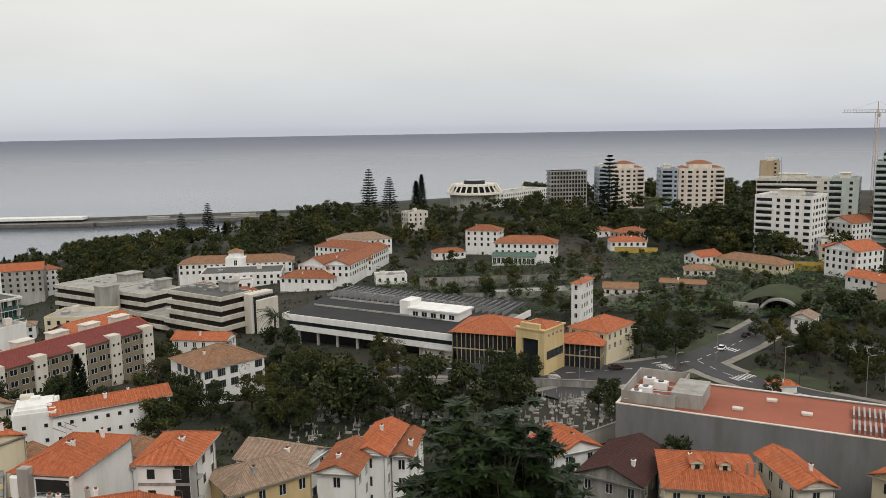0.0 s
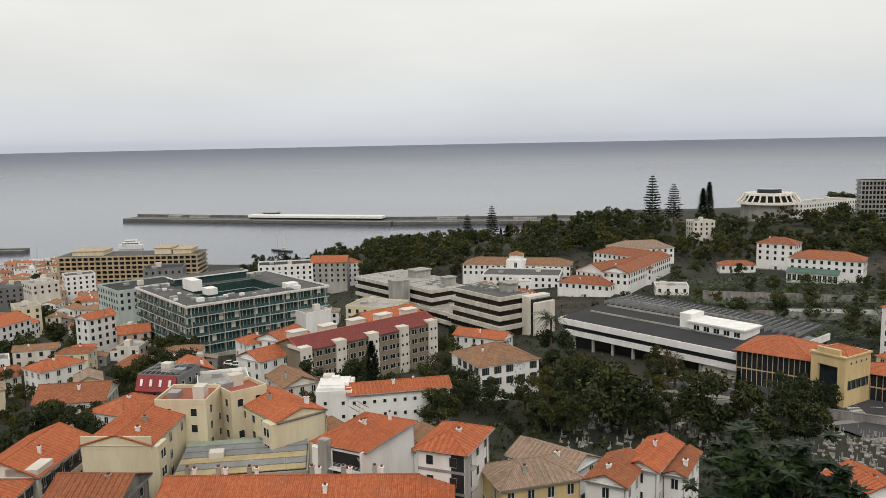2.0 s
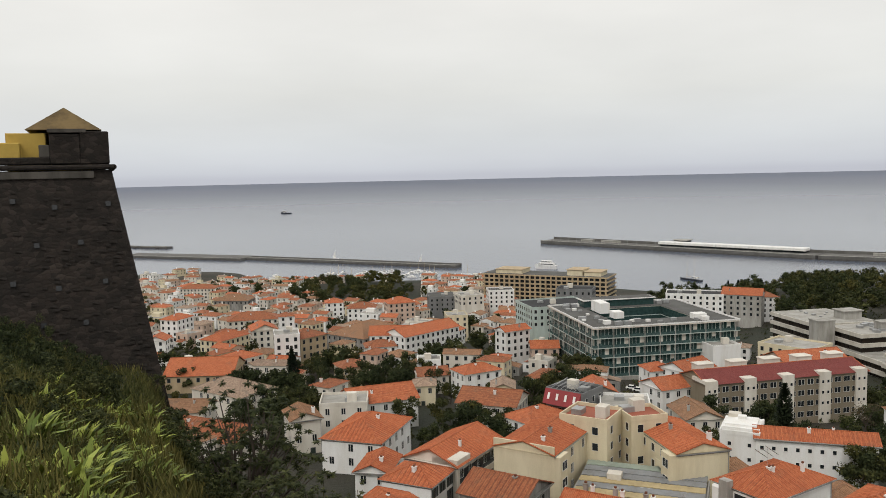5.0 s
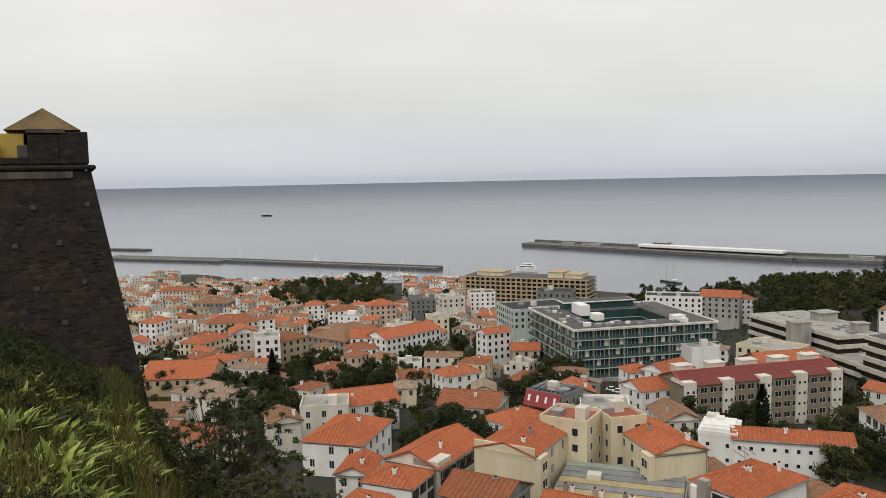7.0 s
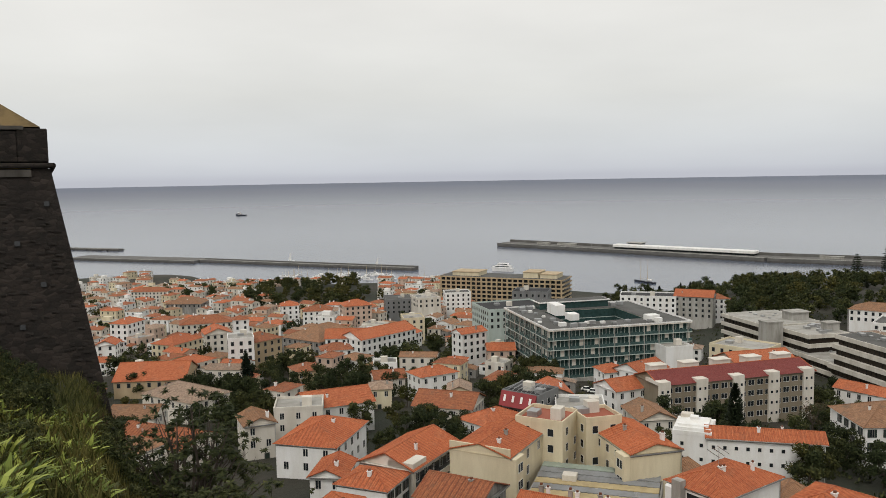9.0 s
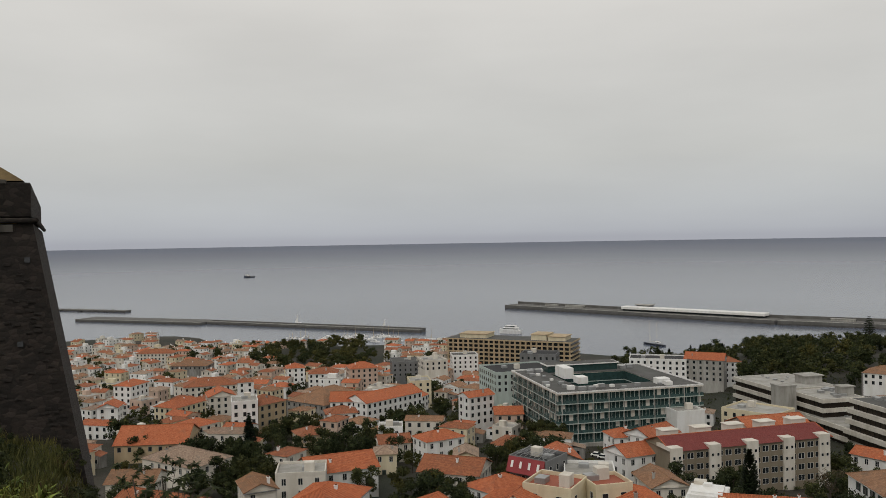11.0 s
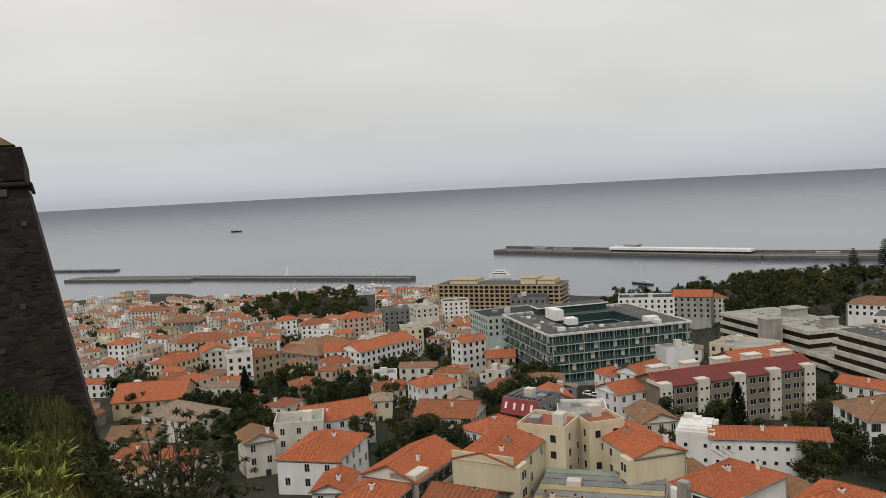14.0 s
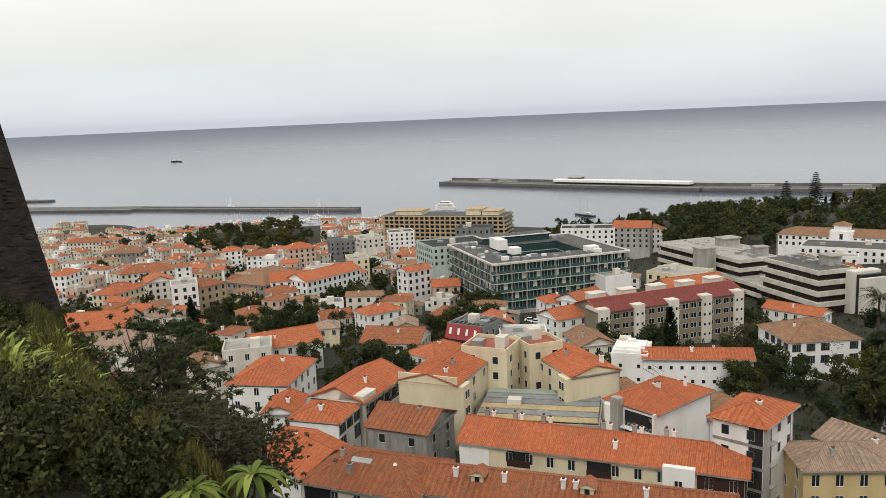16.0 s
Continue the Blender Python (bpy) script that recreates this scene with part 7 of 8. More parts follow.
def hill_grass(bearing, distance, count, seed):
    """The thin grass between the plants, as one stretch."""
    rnd = random.Random(seed)
    quads = []
    for i in range(count):
        a, r = radians(rnd.uniform(*bearing)), rnd.uniform(*distance)
        x, y = -r * math.sin(a), r * math.cos(a)
        d = Vector((rnd.uniform(-0.6, 0.6), rnd.uniform(-0.6, 0.6), 1)).normalized() * rnd.uniform(0.12, 0.32)
        side = Vector((math.cos(a * 9 + i), math.sin(a * 9 + i), 0)) * 0.018
        quads.append((Vector((x, y, land_z(x, y) + d.z * 0.8)), d, side))
    tagged(new("hill_grass", cards("hill_grass", quads, LEAF["grass"])), "thin green and straw-coloured grass on the fort slope", "grass", kind="stuff")


hill_grass((60, 90), (7, 36), 26000, 5)


def leafy_tree(name, label, x, y, z0, height, width, leaves, leaf, mat, lobes, seed, thick=0.16, low=0.3, limbs=9):
    """A near tree with single leaves in whorls at the ends of its twigs."""
    rnd = random.Random(seed)
    t = thing(name, label, "tree", pose(x, y, z0 + lie(x, y)))
    bm = bmesh.new()
    fork = Vector((0.1, 0, height * low))
    tube(bm, (0, 0, -1), fork, thick * 1.2, thick, 9)
    ends = []
    for i in range(lobes):
        a = 6.28318 * (i * 0.618 + rnd.random() * 0.2)
        f = math.sqrt((i + 0.5) / lobes)
        top = height * (0.97 - 0.3 * f * f) + rnd.uniform(-0.6, 0.3)
        tip = Vector((width * f * math.cos(a), width * f * math.sin(a), top))
        mid = fork.lerp(tip, 0.5) + Vector((rnd.uniform(-0.3, 0.3), rnd.uniform(-0.3, 0.3), rnd.uniform(0.0, 0.5)))
        if i < limbs * 3:
            tube(bm, fork, mid, thick * 0.5, thick * 0.3, 6)
            tube(bm, mid, tip, thick * 0.3, thick * 0.08, 5)
        ends.append(tip)
        for j in range(4):
            twig = mid.lerp(tip, rnd.uniform(0.1, 0.9)) + rand_dir(rnd) * width * 0.26
            tube(bm, mid.lerp(tip, 0.3), twig, thick * 0.12, thick * 0.04, 4)
            ends.append(twig)
    part("trunk", bm, BARK, t)
    quads = []
    per = max(1, leaves // (len(ends) * 3))
    for e in ends:
        for s in range(3):
            c = e + rand_dir(rnd) * width * 0.19
            for i in range(per):
                a = 6.28318 * i / per + rnd.random()
                d = Vector((math.cos(a), math.sin(a), rnd.uniform(-0.9, 0.35))).normalized()
                ln = leaf * rnd.uniform(0.7, 1.25)
                side = d.cross(Vector((0, 0, 1))).normalized() * ln * 0.36
                quads.append((c + d * ln, d * ln, side))
    ob = new("crown", cards("crown", quads, mat))
    ob.parent = t
    return t


def bearing_spot(bearing, r):
    a = radians(bearing)
    return -r * math.sin(a), r * math.cos(a)


x, y = bearing_spot(-3.2, 33)
leafy_tree("tree", "big glossy dark green tree below the outlook", x, y, 83.0, 15.6, 4.1, 30000, 0.23, LEAF["gloss"], 48, 3, 0.22, 0.45)
x, y = bearing_spot(64.6, 25)
leafy_tree("tree", "open dark tree with small leaves and bare limbs", x, y, 93.0, 10.4, 2.9, 13000, 0.1, LEAF["broad"], 34, 5, 0.17, 0.5)
x, y = bearing_spot(59.0, 27)
leafy_tree("tree", "small dark green tree below the fort wall", x, y, 91.0, 8.6, 1.8, 5000, 0.08, LEAF["near"], 14, 8, 0.12, 0.3)
for b, r, top, wd, seed in ((60.8, 22, 100.9, 1.9, 21), (65.0, 20, 101.2, 1.8, 22), (56.6, 27, 98.9, 2.0, 23),):
    x, y = bearing_spot(b, r)
    z = land_z(x, y)
    leafy_tree("tree", "scrubby dull green tree on the steep slope", x, y, z, top - z, wd, 10000, 0.06, LEAF["broad"], 22, seed, 0.1, 0.45)
x, y = bearing_spot(65.5, 26)
leafy_tree("tree", "shrubby dark tree at the foot of the bastion", x, y, 94.0, 6.4, 2.0, 6000, 0.08, LEAF["near"], 16, 9, 0.12, 0.2)


def rosette_plant():
    """Bright green plant with drooping finger leaves in whorls, close under the outlook."""
    x, y = -4.0, 1.45
    z = land_z(x, y)
    t = thing("leafy_shrub", "bright green shrub with drooping finger-like leaves in whorls", "plant", pose(x, y, z))
    rnd = random.Random(2)
    bm = bmesh.new()
    heads = [Vector(p) for p in ((0, 0, 106.56 - z), (0.25, 0.42, 106.6 - z), (-0.22, -0.4, 106.46 - z), (0.2, -0.2, 106.3 - z), (0.3, 0.2, 106.35 - z), (-0.25, 0.2, 106.3 - z))]
    for h in heads:
        tube(bm, (0, 0, -0.2), h, 0.03, 0.015, 6)
    part("stem", bm, BARK, t)
    for h in heads:
        verts, faces = [], []
        for i in range(17):
            a = 6.28318 * i / 17 + rnd.uniform(-0.15, 0.15)
            d = Vector((math.cos(a), math.sin(a), rnd.uniform(0.15, 0.6))).normalized()
            side = Vector((-math.sin(a), math.cos(a), 0))
            p = h.copy()
            ln = rnd.uniform(0.3, 0.44)
            i0 = len(verts)
            for j in range(6):
                w = 0.033 * (0.3, 0.85, 1.0, 0.9, 0.6, 0.05)[j]
                verts += [tuple(p - side * w), tuple(p + Vector((0, 0, -0.012))), tuple(p + side * w)]
                p = p + d * ln / 5
                d = (d + Vector((0, 0, -0.38))).normalized()
            for j in range(5):
                q = i0 + 3 * j
                faces += [(q, q + 1, q + 4, q + 3), (q + 1, q + 2, q + 5, q + 4)]
        me = bpy.data.meshes.new("leaf_whorl")
        me.from_pydata(verts, [], faces)
        me.materials.append(LEAF["bright"])
        ob = new("leaf_whorl", me)
        ob.parent = t


rosette_plant()


# ---- harbour ----
ROCK = plain("dark_wet_rock", (0.1, 0.095, 0.09), 0.9, dirt=0.5, scale=0.3, grain=1.5, relief=0.6)
QUAY = plain("quay_concrete", (0.15, 0.147, 0.14), 0.9, dirt=0.4, scale=0.08)


def mole(name, label, a, b, width, deck, wall=0.0, rocks=0.0):
    a, b = Vector((*a, 0)), Vector((*b, 0))
    ln = (b - a).length
    rot = math.degrees(math.atan2(b.y - a.y, b.x - a.x))
    m = thing(name, label, "breakwater", Matrix.Translation((a + b) / 2) @ pose(0, 0, 0, 0, 0, rot), kind="structure")
    part("deck", boxes((-ln / 2, -width / 2, -6, ln / 2, width / 2, deck)), QUAY, m)
    part("kerb", boxes((-ln / 2, -width / 2 - 0.1, deck, ln / 2, -width / 2 + 0.9, deck + 0.6)), PAINT["concrete"], m)
    if wall:
        part("sea_wall", boxes((-ln / 2, width / 2 - 3, deck, ln / 2, width / 2, deck + wall)), QUAY, m)
    part("foot", boxes((-ln / 2 + 0.5, -width / 2 - 0.6, -6, ln / 2 - 0.5, -width / 2 - 0.1, 1.6)), ROCK, m, "dark wet foot of the quay wall")
    if rocks:
        rnd = random.Random(3)
        bm = bmesh.new()
        for i in range(int(ln * 0.8)):
            p = Vector((rnd.uniform(-ln / 2, ln / 2), rnd.choice((-1, 1)) * (width / 2 + rnd.uniform(0, rocks)), rnd.uniform(-0.5, deck * 0.7)))
            s = rnd.uniform(0.8, 2.0)
            v = [bm.verts.new(p + Vector((x * s * rnd.uniform(0.7, 1.2), y * s * rnd.uniform(0.7, 1.2), z * s * rnd.uniform(0.6, 1)))) for x, y, z in ((1, 0, 0), (-1, 0, 0), (0, 1, 0), (0, -1, 0), (0, 0, 1), (0, 0, -1))]
            for q in ((0, 2, 4), (2, 1, 4), (1, 3, 4), (3, 0, 4), (2, 0, 5), (1, 2, 5), (3, 1, 5), (0, 3, 5)):
                bm.faces.new([v[k] for k in q])
        tagged(part("rocks", bm, ROCK, m), kind="stuff")
    return m, ln


pier, ln = mole("breakwater", "long concrete harbour breakwater with a sea wall", (-834, 957), (-418, 975), 36, 5.0, 3.5)
mole("breakwater", "shoreward stretch of the long concrete breakwater", (-418, 975), (-60, 1062), 36, 5.0, 3.5)
rnd = random.Random(5)
for i in range(26):
    u = -ln / 2 + 20 + i * (ln - 30) / 26
    bm = bmesh.new()
    tube(bm, (u, -12, 5), (u, -12, 12), 0.12, 0.08, 5)
    part("lamp_post", bm, METAL, pier)
h = thing("ferry_terminal", "long low white terminal hall on the breakwater", "building", pose(-537, 976, 5, 0, 0, 3.5))
part("wall", boxes((-98, -6, 0, 98, 6, 2.2)), PANE, h)
part("roof", bevelled(boxes((-100, -8, 2.2, 100, 8, 6.0)), 0.5), PAINT["white"], h, "white flat roof")
h = thing("control_tower", "white harbour control tower with a glazed storey", "building", pose(-612, 985, 5, 0, 0, 3.5))
part("shaft", boxes((-9, -5, 0, 9, 5, 5.2)), PAINT["white"], h)
part("glazing", boxes((-10, -6, 5.2, 10, 6, 7.4)), PANE, h)
part("roof", boxes((-11.5, -7.5, 7.4, 11.5, 7.5, 8.4)), PAINT["concrete"], h)
for x, y, w in ((-762, 966, 20), (-721, 969, 30), (-352, 995, 26), (-252, 1018, 30)):
    h = thing("shed", "low flat-roofed shed on the breakwater", "building", pose(x, y, 5, 0, 0, 8))
    part("wall", boxes((-w / 2, -3, 0, w / 2, 3, 2.6)), PAINT["concrete"], h)
    part("roof", boxes((-w / 2 - 0.4, -3.4, 2.6, w / 2 + 0.4, 3.4, 3.0)), LIGHT_ROOF, h)
mole("breakwater", "low concrete mole round the marina", (-1005, 530), (-698, 641), 14, 3.4, 1.2)
mole("breakwater", "long low quay beside the town beach", (-1204, 439), (-1005, 530), 40, 3.2)
mole("breakwater", "rough boulder groyne running out from the beach", (-1448, 461), (-1283, 534), 12, 3.0, 0, 6)


def hull(bm, length, beam, height, mat=0):
    n = 9
    rings = []
    for i in range(n):
        f = i / (n - 1)
        half = beam / 2 * min(1, 2.2 * (1 - f)) ** 0.6 if f > 0.4 else beam / 2 * (0.8 + 0.5 * f)
        rise = height * (1 + 0.35 * f * f)
        x = -length / 2 + length * f
        rings.append([bm.verts.new(p) for p in ((x, -half, rise), (x, -half * 0.7, -0.5), (x, half * 0.7, -0.5), (x, half, rise))])
    for a, b in zip(rings, rings[1:]):
        for k in range(4):
            bm.faces.new((a[k], b[k], b[(k + 1) % 4], a[(k + 1) % 4])).material_index = mat
    bm.faces.new(rings[0][::-1])
    bm.faces.new(rings[-1])


NAVY = plain("navy_hull_paint", (0.03, 0.035, 0.05), 0.5)


def boat(name, label, x, y, rot, length, beam, height, paint, masts=(), cabins=()):
    b = thing(name, label, "boat", pose(x, y, 0, 0, 0, rot))
    bm = bmesh.new()
    hull(bm, length, beam, height)
    part("hull", bm, paint, b)
    for x0, x1, w, z0, z1 in cabins:
        part("cabin", bevelled(boxes((x0, -w / 2, z0, x1, w / 2, z1)), 0.15), PAINT["white"], b)
        part("cabin_window", boxes((x0 + 0.3, -w / 2 - 0.05, z0 + (z1 - z0) * 0.45, x1 - 0.3, w / 2 + 0.05, z0 + (z1 - z0) * 0.75)), PANE, b)
    for mx, mh in masts:
        bm = bmesh.new()
        tube(bm, (mx, 0, height), (mx, 0, mh), 0.22, 0.1, 6)
        tube(bm, (mx, 0, height + 2), (mx - length * 0.25, 0, height + 2.4), 0.12, 0.08, 5)
        part("mast", bm, PAINT["tan"], b)
    return b


boat("ship", "dark supply ship far out on the sea", -2205, 1296, 200, 40, 9, 4, NAVY, ((0, 16),), ((2, 11, 7, 4.5, 10),))
boat("schooner", "two-masted schooner at anchor in the harbour", -431, 709, 170, 27, 5, 1.5, NAVY, ((-4, 23), (5, 25)), ((-8, -3, 3, 2.5, 4),))
boat("ferry", "white ferry lying in the harbour", -609, 695, 200, 26, 8, 4, PAINT["white"], (), ((-10, 8, 7, 4, 7), (-7, 5, 6, 7, 9.5)))
boat("sailing_boat", "white sailing boat off the marina", -640, 600, 20, 11, 3, 1.2, PAINT["white"], ((0, 13),))
rnd = random.Random(21)
for i in range(40):
    a, r = radians(rnd.uniform(49, 57)), rnd.uniform(862, 925)
    boat("moored_boat", "small white boat moored in the marina", -r * math.sin(a), r * math.cos(a), rnd.choice((20, 110, 200)), rnd.uniform(7, 14), 3, 1.1, PAINT["white"], ((0, rnd.uniform(9, 14)),) if i % 2 else (), ((-2, 2, 2.2, 1.1, 2.4),))
for x, y in ((-905, 575), (-760, 605)):
    s = thing("sailing_boat", "sailing boat with its white sail up", "boat", pose(x, y + 30, 0, 0, 0, 30))
    bm = bmesh.new()
    hull(bm, 10, 3, 1.2)
    part("hull", bm, PAINT["white"], s)
    bm = bmesh.new()
    v = [bm.verts.new(p) for p in ((0, 0.02, 1.8), (-4.5, 0.3, 1.8), (0, 0.02, 13), (0, -0.02, 1.8), (-4.5, 0.26, 1.8), (0, -0.02, 13))]
    bm.faces.new(v[:3])
    bm.faces.new(v[3:][::-1])
    part("sail", bm, PAINT["white"], s)

# ---- roads ----
def strip(name, label, pts, width, lift, mat, kind="structure", thick=0.25):
    """A ribbon laid over the ground along a line."""
    fine = []
    for a, b in zip(pts, pts[1:]):
        n = max(1, int(math.hypot(b[0] - a[0], b[1] - a[1]) / 4))
        fine += [(a[0] + (b[0] - a[0]) * i / n, a[1] + (b[1] - a[1]) * i / n) for i in range(n)]
    fine.append(pts[-1])
    bm = bmesh.new()
    rows = []
    for i, (x, y) in enumerate(fine):
        x0, y0 = fine[max(0, i - 1)]
        x1, y1 = fine[min(len(fine) - 1, i + 1)]
        d = Vector((x1 - x0, y1 - y0)).normalized()
        z = land_z(x, y) + lift
        e = [(x + d.y * width / 2 * s, y - d.x * width / 2 * s) for s in (-1, 1)]
        rows.append([bm.verts.new((*p, z - (thick if k in (0, 3) else 0))) for k, p in ((0, e[0]), (1, e[0]), (2, e[1]), (3, e[1]))])
    for a, b in zip(rows, rows[1:]):
        for k in range(3):
            bm.faces.new((a[k], a[k + 1], b[k + 1], b[k]))
    bmesh.ops.recalc_face_normals(bm, faces=bm.faces[:])
    return tagged(link_mesh(name, bm, mat), label, name, kind=kind)


MAIN = [(-20, 222), (10, 218), (33, 213), (55, 217), (73, 224), (92, 243), (108, 262), (126, 284)]
SIDE = [(73, 224), (76, 212), (82, 200), (92, 189), (104, 178), (130, 160)]
LOOP = [(66, 219), (52, 211), (42, 205), (33, 197), (26, 190)]
PAVING = plain("pale_pavement", (0.27, 0.25, 0.22), 0.9, dirt=0.35, scale=0.3)
for pts, w in ((MAIN, 12), (SIDE, 10), (LOOP, 9)):
    strip("pavement", "pale paved footway along the road", pts, w + 5, 0.35, PAVING)
    strip("road", "dark asphalt road curving through the junction", pts, w, 0.45, ASPHALT)
for pts, offs in ((MAIN, 0), (SIDE, 0)):
    k = 0
    for a, b in zip(pts, pts[1:]):
        n = int(math.hypot(b[0] - a[0], b[1] - a[1]) / 5)
        for i in range(n):
            p = [(a[0] + (b[0] - a[0]) * f, a[1] + (b[1] - a[1]) * f) for f in ((i + 0.1) / n, (i + 0.6) / n)]
            strip("road_marking", "white dash of paint on the road", p, 0.25, 0.48, ROADPAINT, thick=0.02)
for cx, cy, ang in ((62, 219, 20), (80, 207, -60), (30, 208, 10), (86, 236, 40)):
    a = radians(ang)
    for i in range(7):
        o = (i - 3) * 1.1
        px, py = cx - o * math.sin(a), cy + o * math.cos(a)
        strip("road_marking", "white bar of a zebra crossing", [(px - 1.6 * math.cos(a), py - 1.6 * math.sin(a)), (px + 1.6 * math.cos(a), py + 1.6 * math.sin(a))], 0.5, 0.49, ROADPAINT, thick=0.02)


def tunnel():
    """Arched concrete portal where the road runs into the slope, with grass over it."""
    t = thing("tunnel_portal", "arched concrete tunnel mouth under a grassy bank", "tunnel", pose(121, 281, land_z(121, 281), 0, 0, -35))
    bm = bmesh.new()
    n = 16
    for r0, r1, y0, y1, mat in ((6.2, 7.2, -2, 8, 0),):
        prev = None
        for i in range(n + 1):
            a = math.pi * i / n
            row = [bm.verts.new((r * math.cos(a), yy, r * 0.85 * math.sin(a))) for r, yy in ((r0, y0), (r1, y0), (r1, y1), (r0, y1))]
            if prev:
                for k in range(4):
                    bm.faces.new((prev[k], row[k], row[(k + 1) % 4], prev[(k + 1) % 4]))
            prev = row
    bmesh.ops.recalc_face_normals(bm, faces=bm.faces[:])
    part("arch", bm, PAINT["concrete"], t)
    # a near-black plate closes the arch, standing for the shade inside
    part("dark_bore", boxes((-6.2, 7.5, 0, 6.2, 8, 5.4)), DARK, t)
    part("wing_wall", boxes((-16, -2, -1, -7.2, -1, 3.2), (7.2, -2, -1, 14, -1, 4.2)), PAINT["concrete"], t)
    bm = bmesh.new()
    rows = [[bm.verts.new((-16 + 2.6 * i, -0.5 + 5 * j, max(1.2, 7.0 - 0.05 * (2.6 * i - 14) ** 2 * 0.6) + 0.5 * j - (0.6 if j == 0 else 0))) for j in range(4)] for i in range(12)]
    for a, b in zip(rows, rows[1:]):
        for j in range(3):
            bm.faces.new((a[j], b[j], b[j + 1], a[j + 1])).smooth = True
    part("grass_bank", bm, LAWN, t, "mown grass bank")


LAWN = plain("mown_grass", (0.045, 0.058, 0.022), 0.95, dirt=0.5, scale=0.2, grain=3.0, relief=0.5)
tunnel()
for pts, w in (([(58, 234), (72, 232), (84, 244), (92, 256)], 10), ([(50, 203), (60, 207), (68, 210)], 5), ([(84, 212), (92, 205), (100, 196)], 9), ([(96, 262), (104, 272)], 12)):
    strip("lawn", "mown grass verge beside the road", pts, w, 0.5, LAWN)

# walls along the gardens and terraces
WALLS = (("ochre garden wall", "ochre", (89, 409), (110, 404), 2.6), ("ochre garden wall", "ochre", (142, 356), (210, 330), 2.2), ("white retaining wall", "white", (118, 232), (150, 205), 2.0), ("old stone terrace wall", "stained", (-20, 315), (60, 320), 2.0),
         ("old stone terrace wall", "stained", (-10, 345), (75, 350), 2.2), ("old stone terrace wall", "stained", (60, 300), (110, 330), 1.6), ("plastered cemetery wall", "offwhite", (26, 147), (40, 158), 2.6), ("stone cemetery wall", "stained", (20, 203), (44, 198), 2.2),
         ("stone cemetery wall", "stained", (-30, 196), (20, 203), 2.0), ("white terrace wall", "white", (20, 322), (58, 330), 1.8))
for name, paint, a, b, hgt in WALLS:
    ln = math.hypot(b[0] - a[0], b[1] - a[1])
    mx, my = (a[0] + b[0]) / 2, (a[1] + b[1]) / 2
    z = min(land_z(*a), land_z(*b))
    w = thing("garden_wall", name + " with a coping", "wall", pose(mx, my, z, 0, 0, math.degrees(math.atan2(b[1] - a[1], b[0] - a[0]))))
    part("wall", boxes((-ln / 2, -0.2, -0.5, ln / 2, 0.2, hgt + abs(land_z(*a) - land_z(*b)))), PAINT[paint], w)
    part("coping", boxes((-ln / 2, -0.28, hgt + abs(land_z(*a) - land_z(*b)), ln / 2, 0.28, hgt + 0.12 + abs(land_z(*a) - land_z(*b)))), STONE_TRIM, w)

# ---- cemetery ----
MARBLE = plain("weathered_white_marble", (0.36, 0.35, 0.325), 0.7, dirt=0.4, scale=1.0)
grave_shapes = []
for k in range(4):
    bm = boxes((-0.45, -0.9, -0.2, 0.45, 0.9, 0.35))
    if k < 2:
        box(bm, -0.09, 0.6, 0.35, 0.09, 0.75, 2.0)
        box(bm, -0.4, 0.62, 1.35, 0.4, 0.73, 1.55)
    elif k == 2:
        box(bm, -0.4, 0.55, 0.35, 0.4, 0.75, 1.4)
    else:
        box(bm, -0.3, 0.3, 0.35, 0.3, 0.8, 0.9)
        tube(bm, (0, 0.55, 0.9), (0, 0.55, 2.6), 0.2, 0.06, 6)
    me = bpy.data.meshes.new("gravestone")
    bm.to_mesh(me)
    bm.free()
    me.materials.append(MARBLE)
    grave_shapes.append(me)
rnd = random.Random(31)
for i in range(290):
    if i < 190:
        x, y = rnd.uniform(14, 44), rnd.uniform(152, 194)
    else:
        x, y = rnd.uniform(-32, 2), rnd.uniform(150, 190)
    if not clear_of(x, y, 1.2):
        continue
    g = new("gravestone", rnd.choice(grave_shapes))
    tagged(g, "weathered white marble grave with an upright marker", "gravestone", "graves in the cemetery")
    s = rnd.uniform(0.5, 0.85)
    g.matrix_basis = pose(x, y, land_z(x, y), rnd.uniform(-3, 3), rnd.uniform(-3, 3), -15 + rnd.choice((0, 90)) + rnd.uniform(-8, 8)) @ Matrix.Diagonal((s, s, s, 1))


# ---- banana and vegetable terraces ----
def off_road(x, y, r):
    """True where no road runs within r metres."""
    for pts in (MAIN, SIDE, LOOP):
        for a, b in zip(pts, pts[1:]):
            dx, dy = b[0] - a[0], b[1] - a[1]
            f = max(0.0, min(1.0, ((x - a[0]) * dx + (y - a[1]) * dy) / (dx * dx + dy * dy)))
            if math.hypot(x - a[0] - f * dx, y - a[1] - f * dy) < r:
                return False
    return True


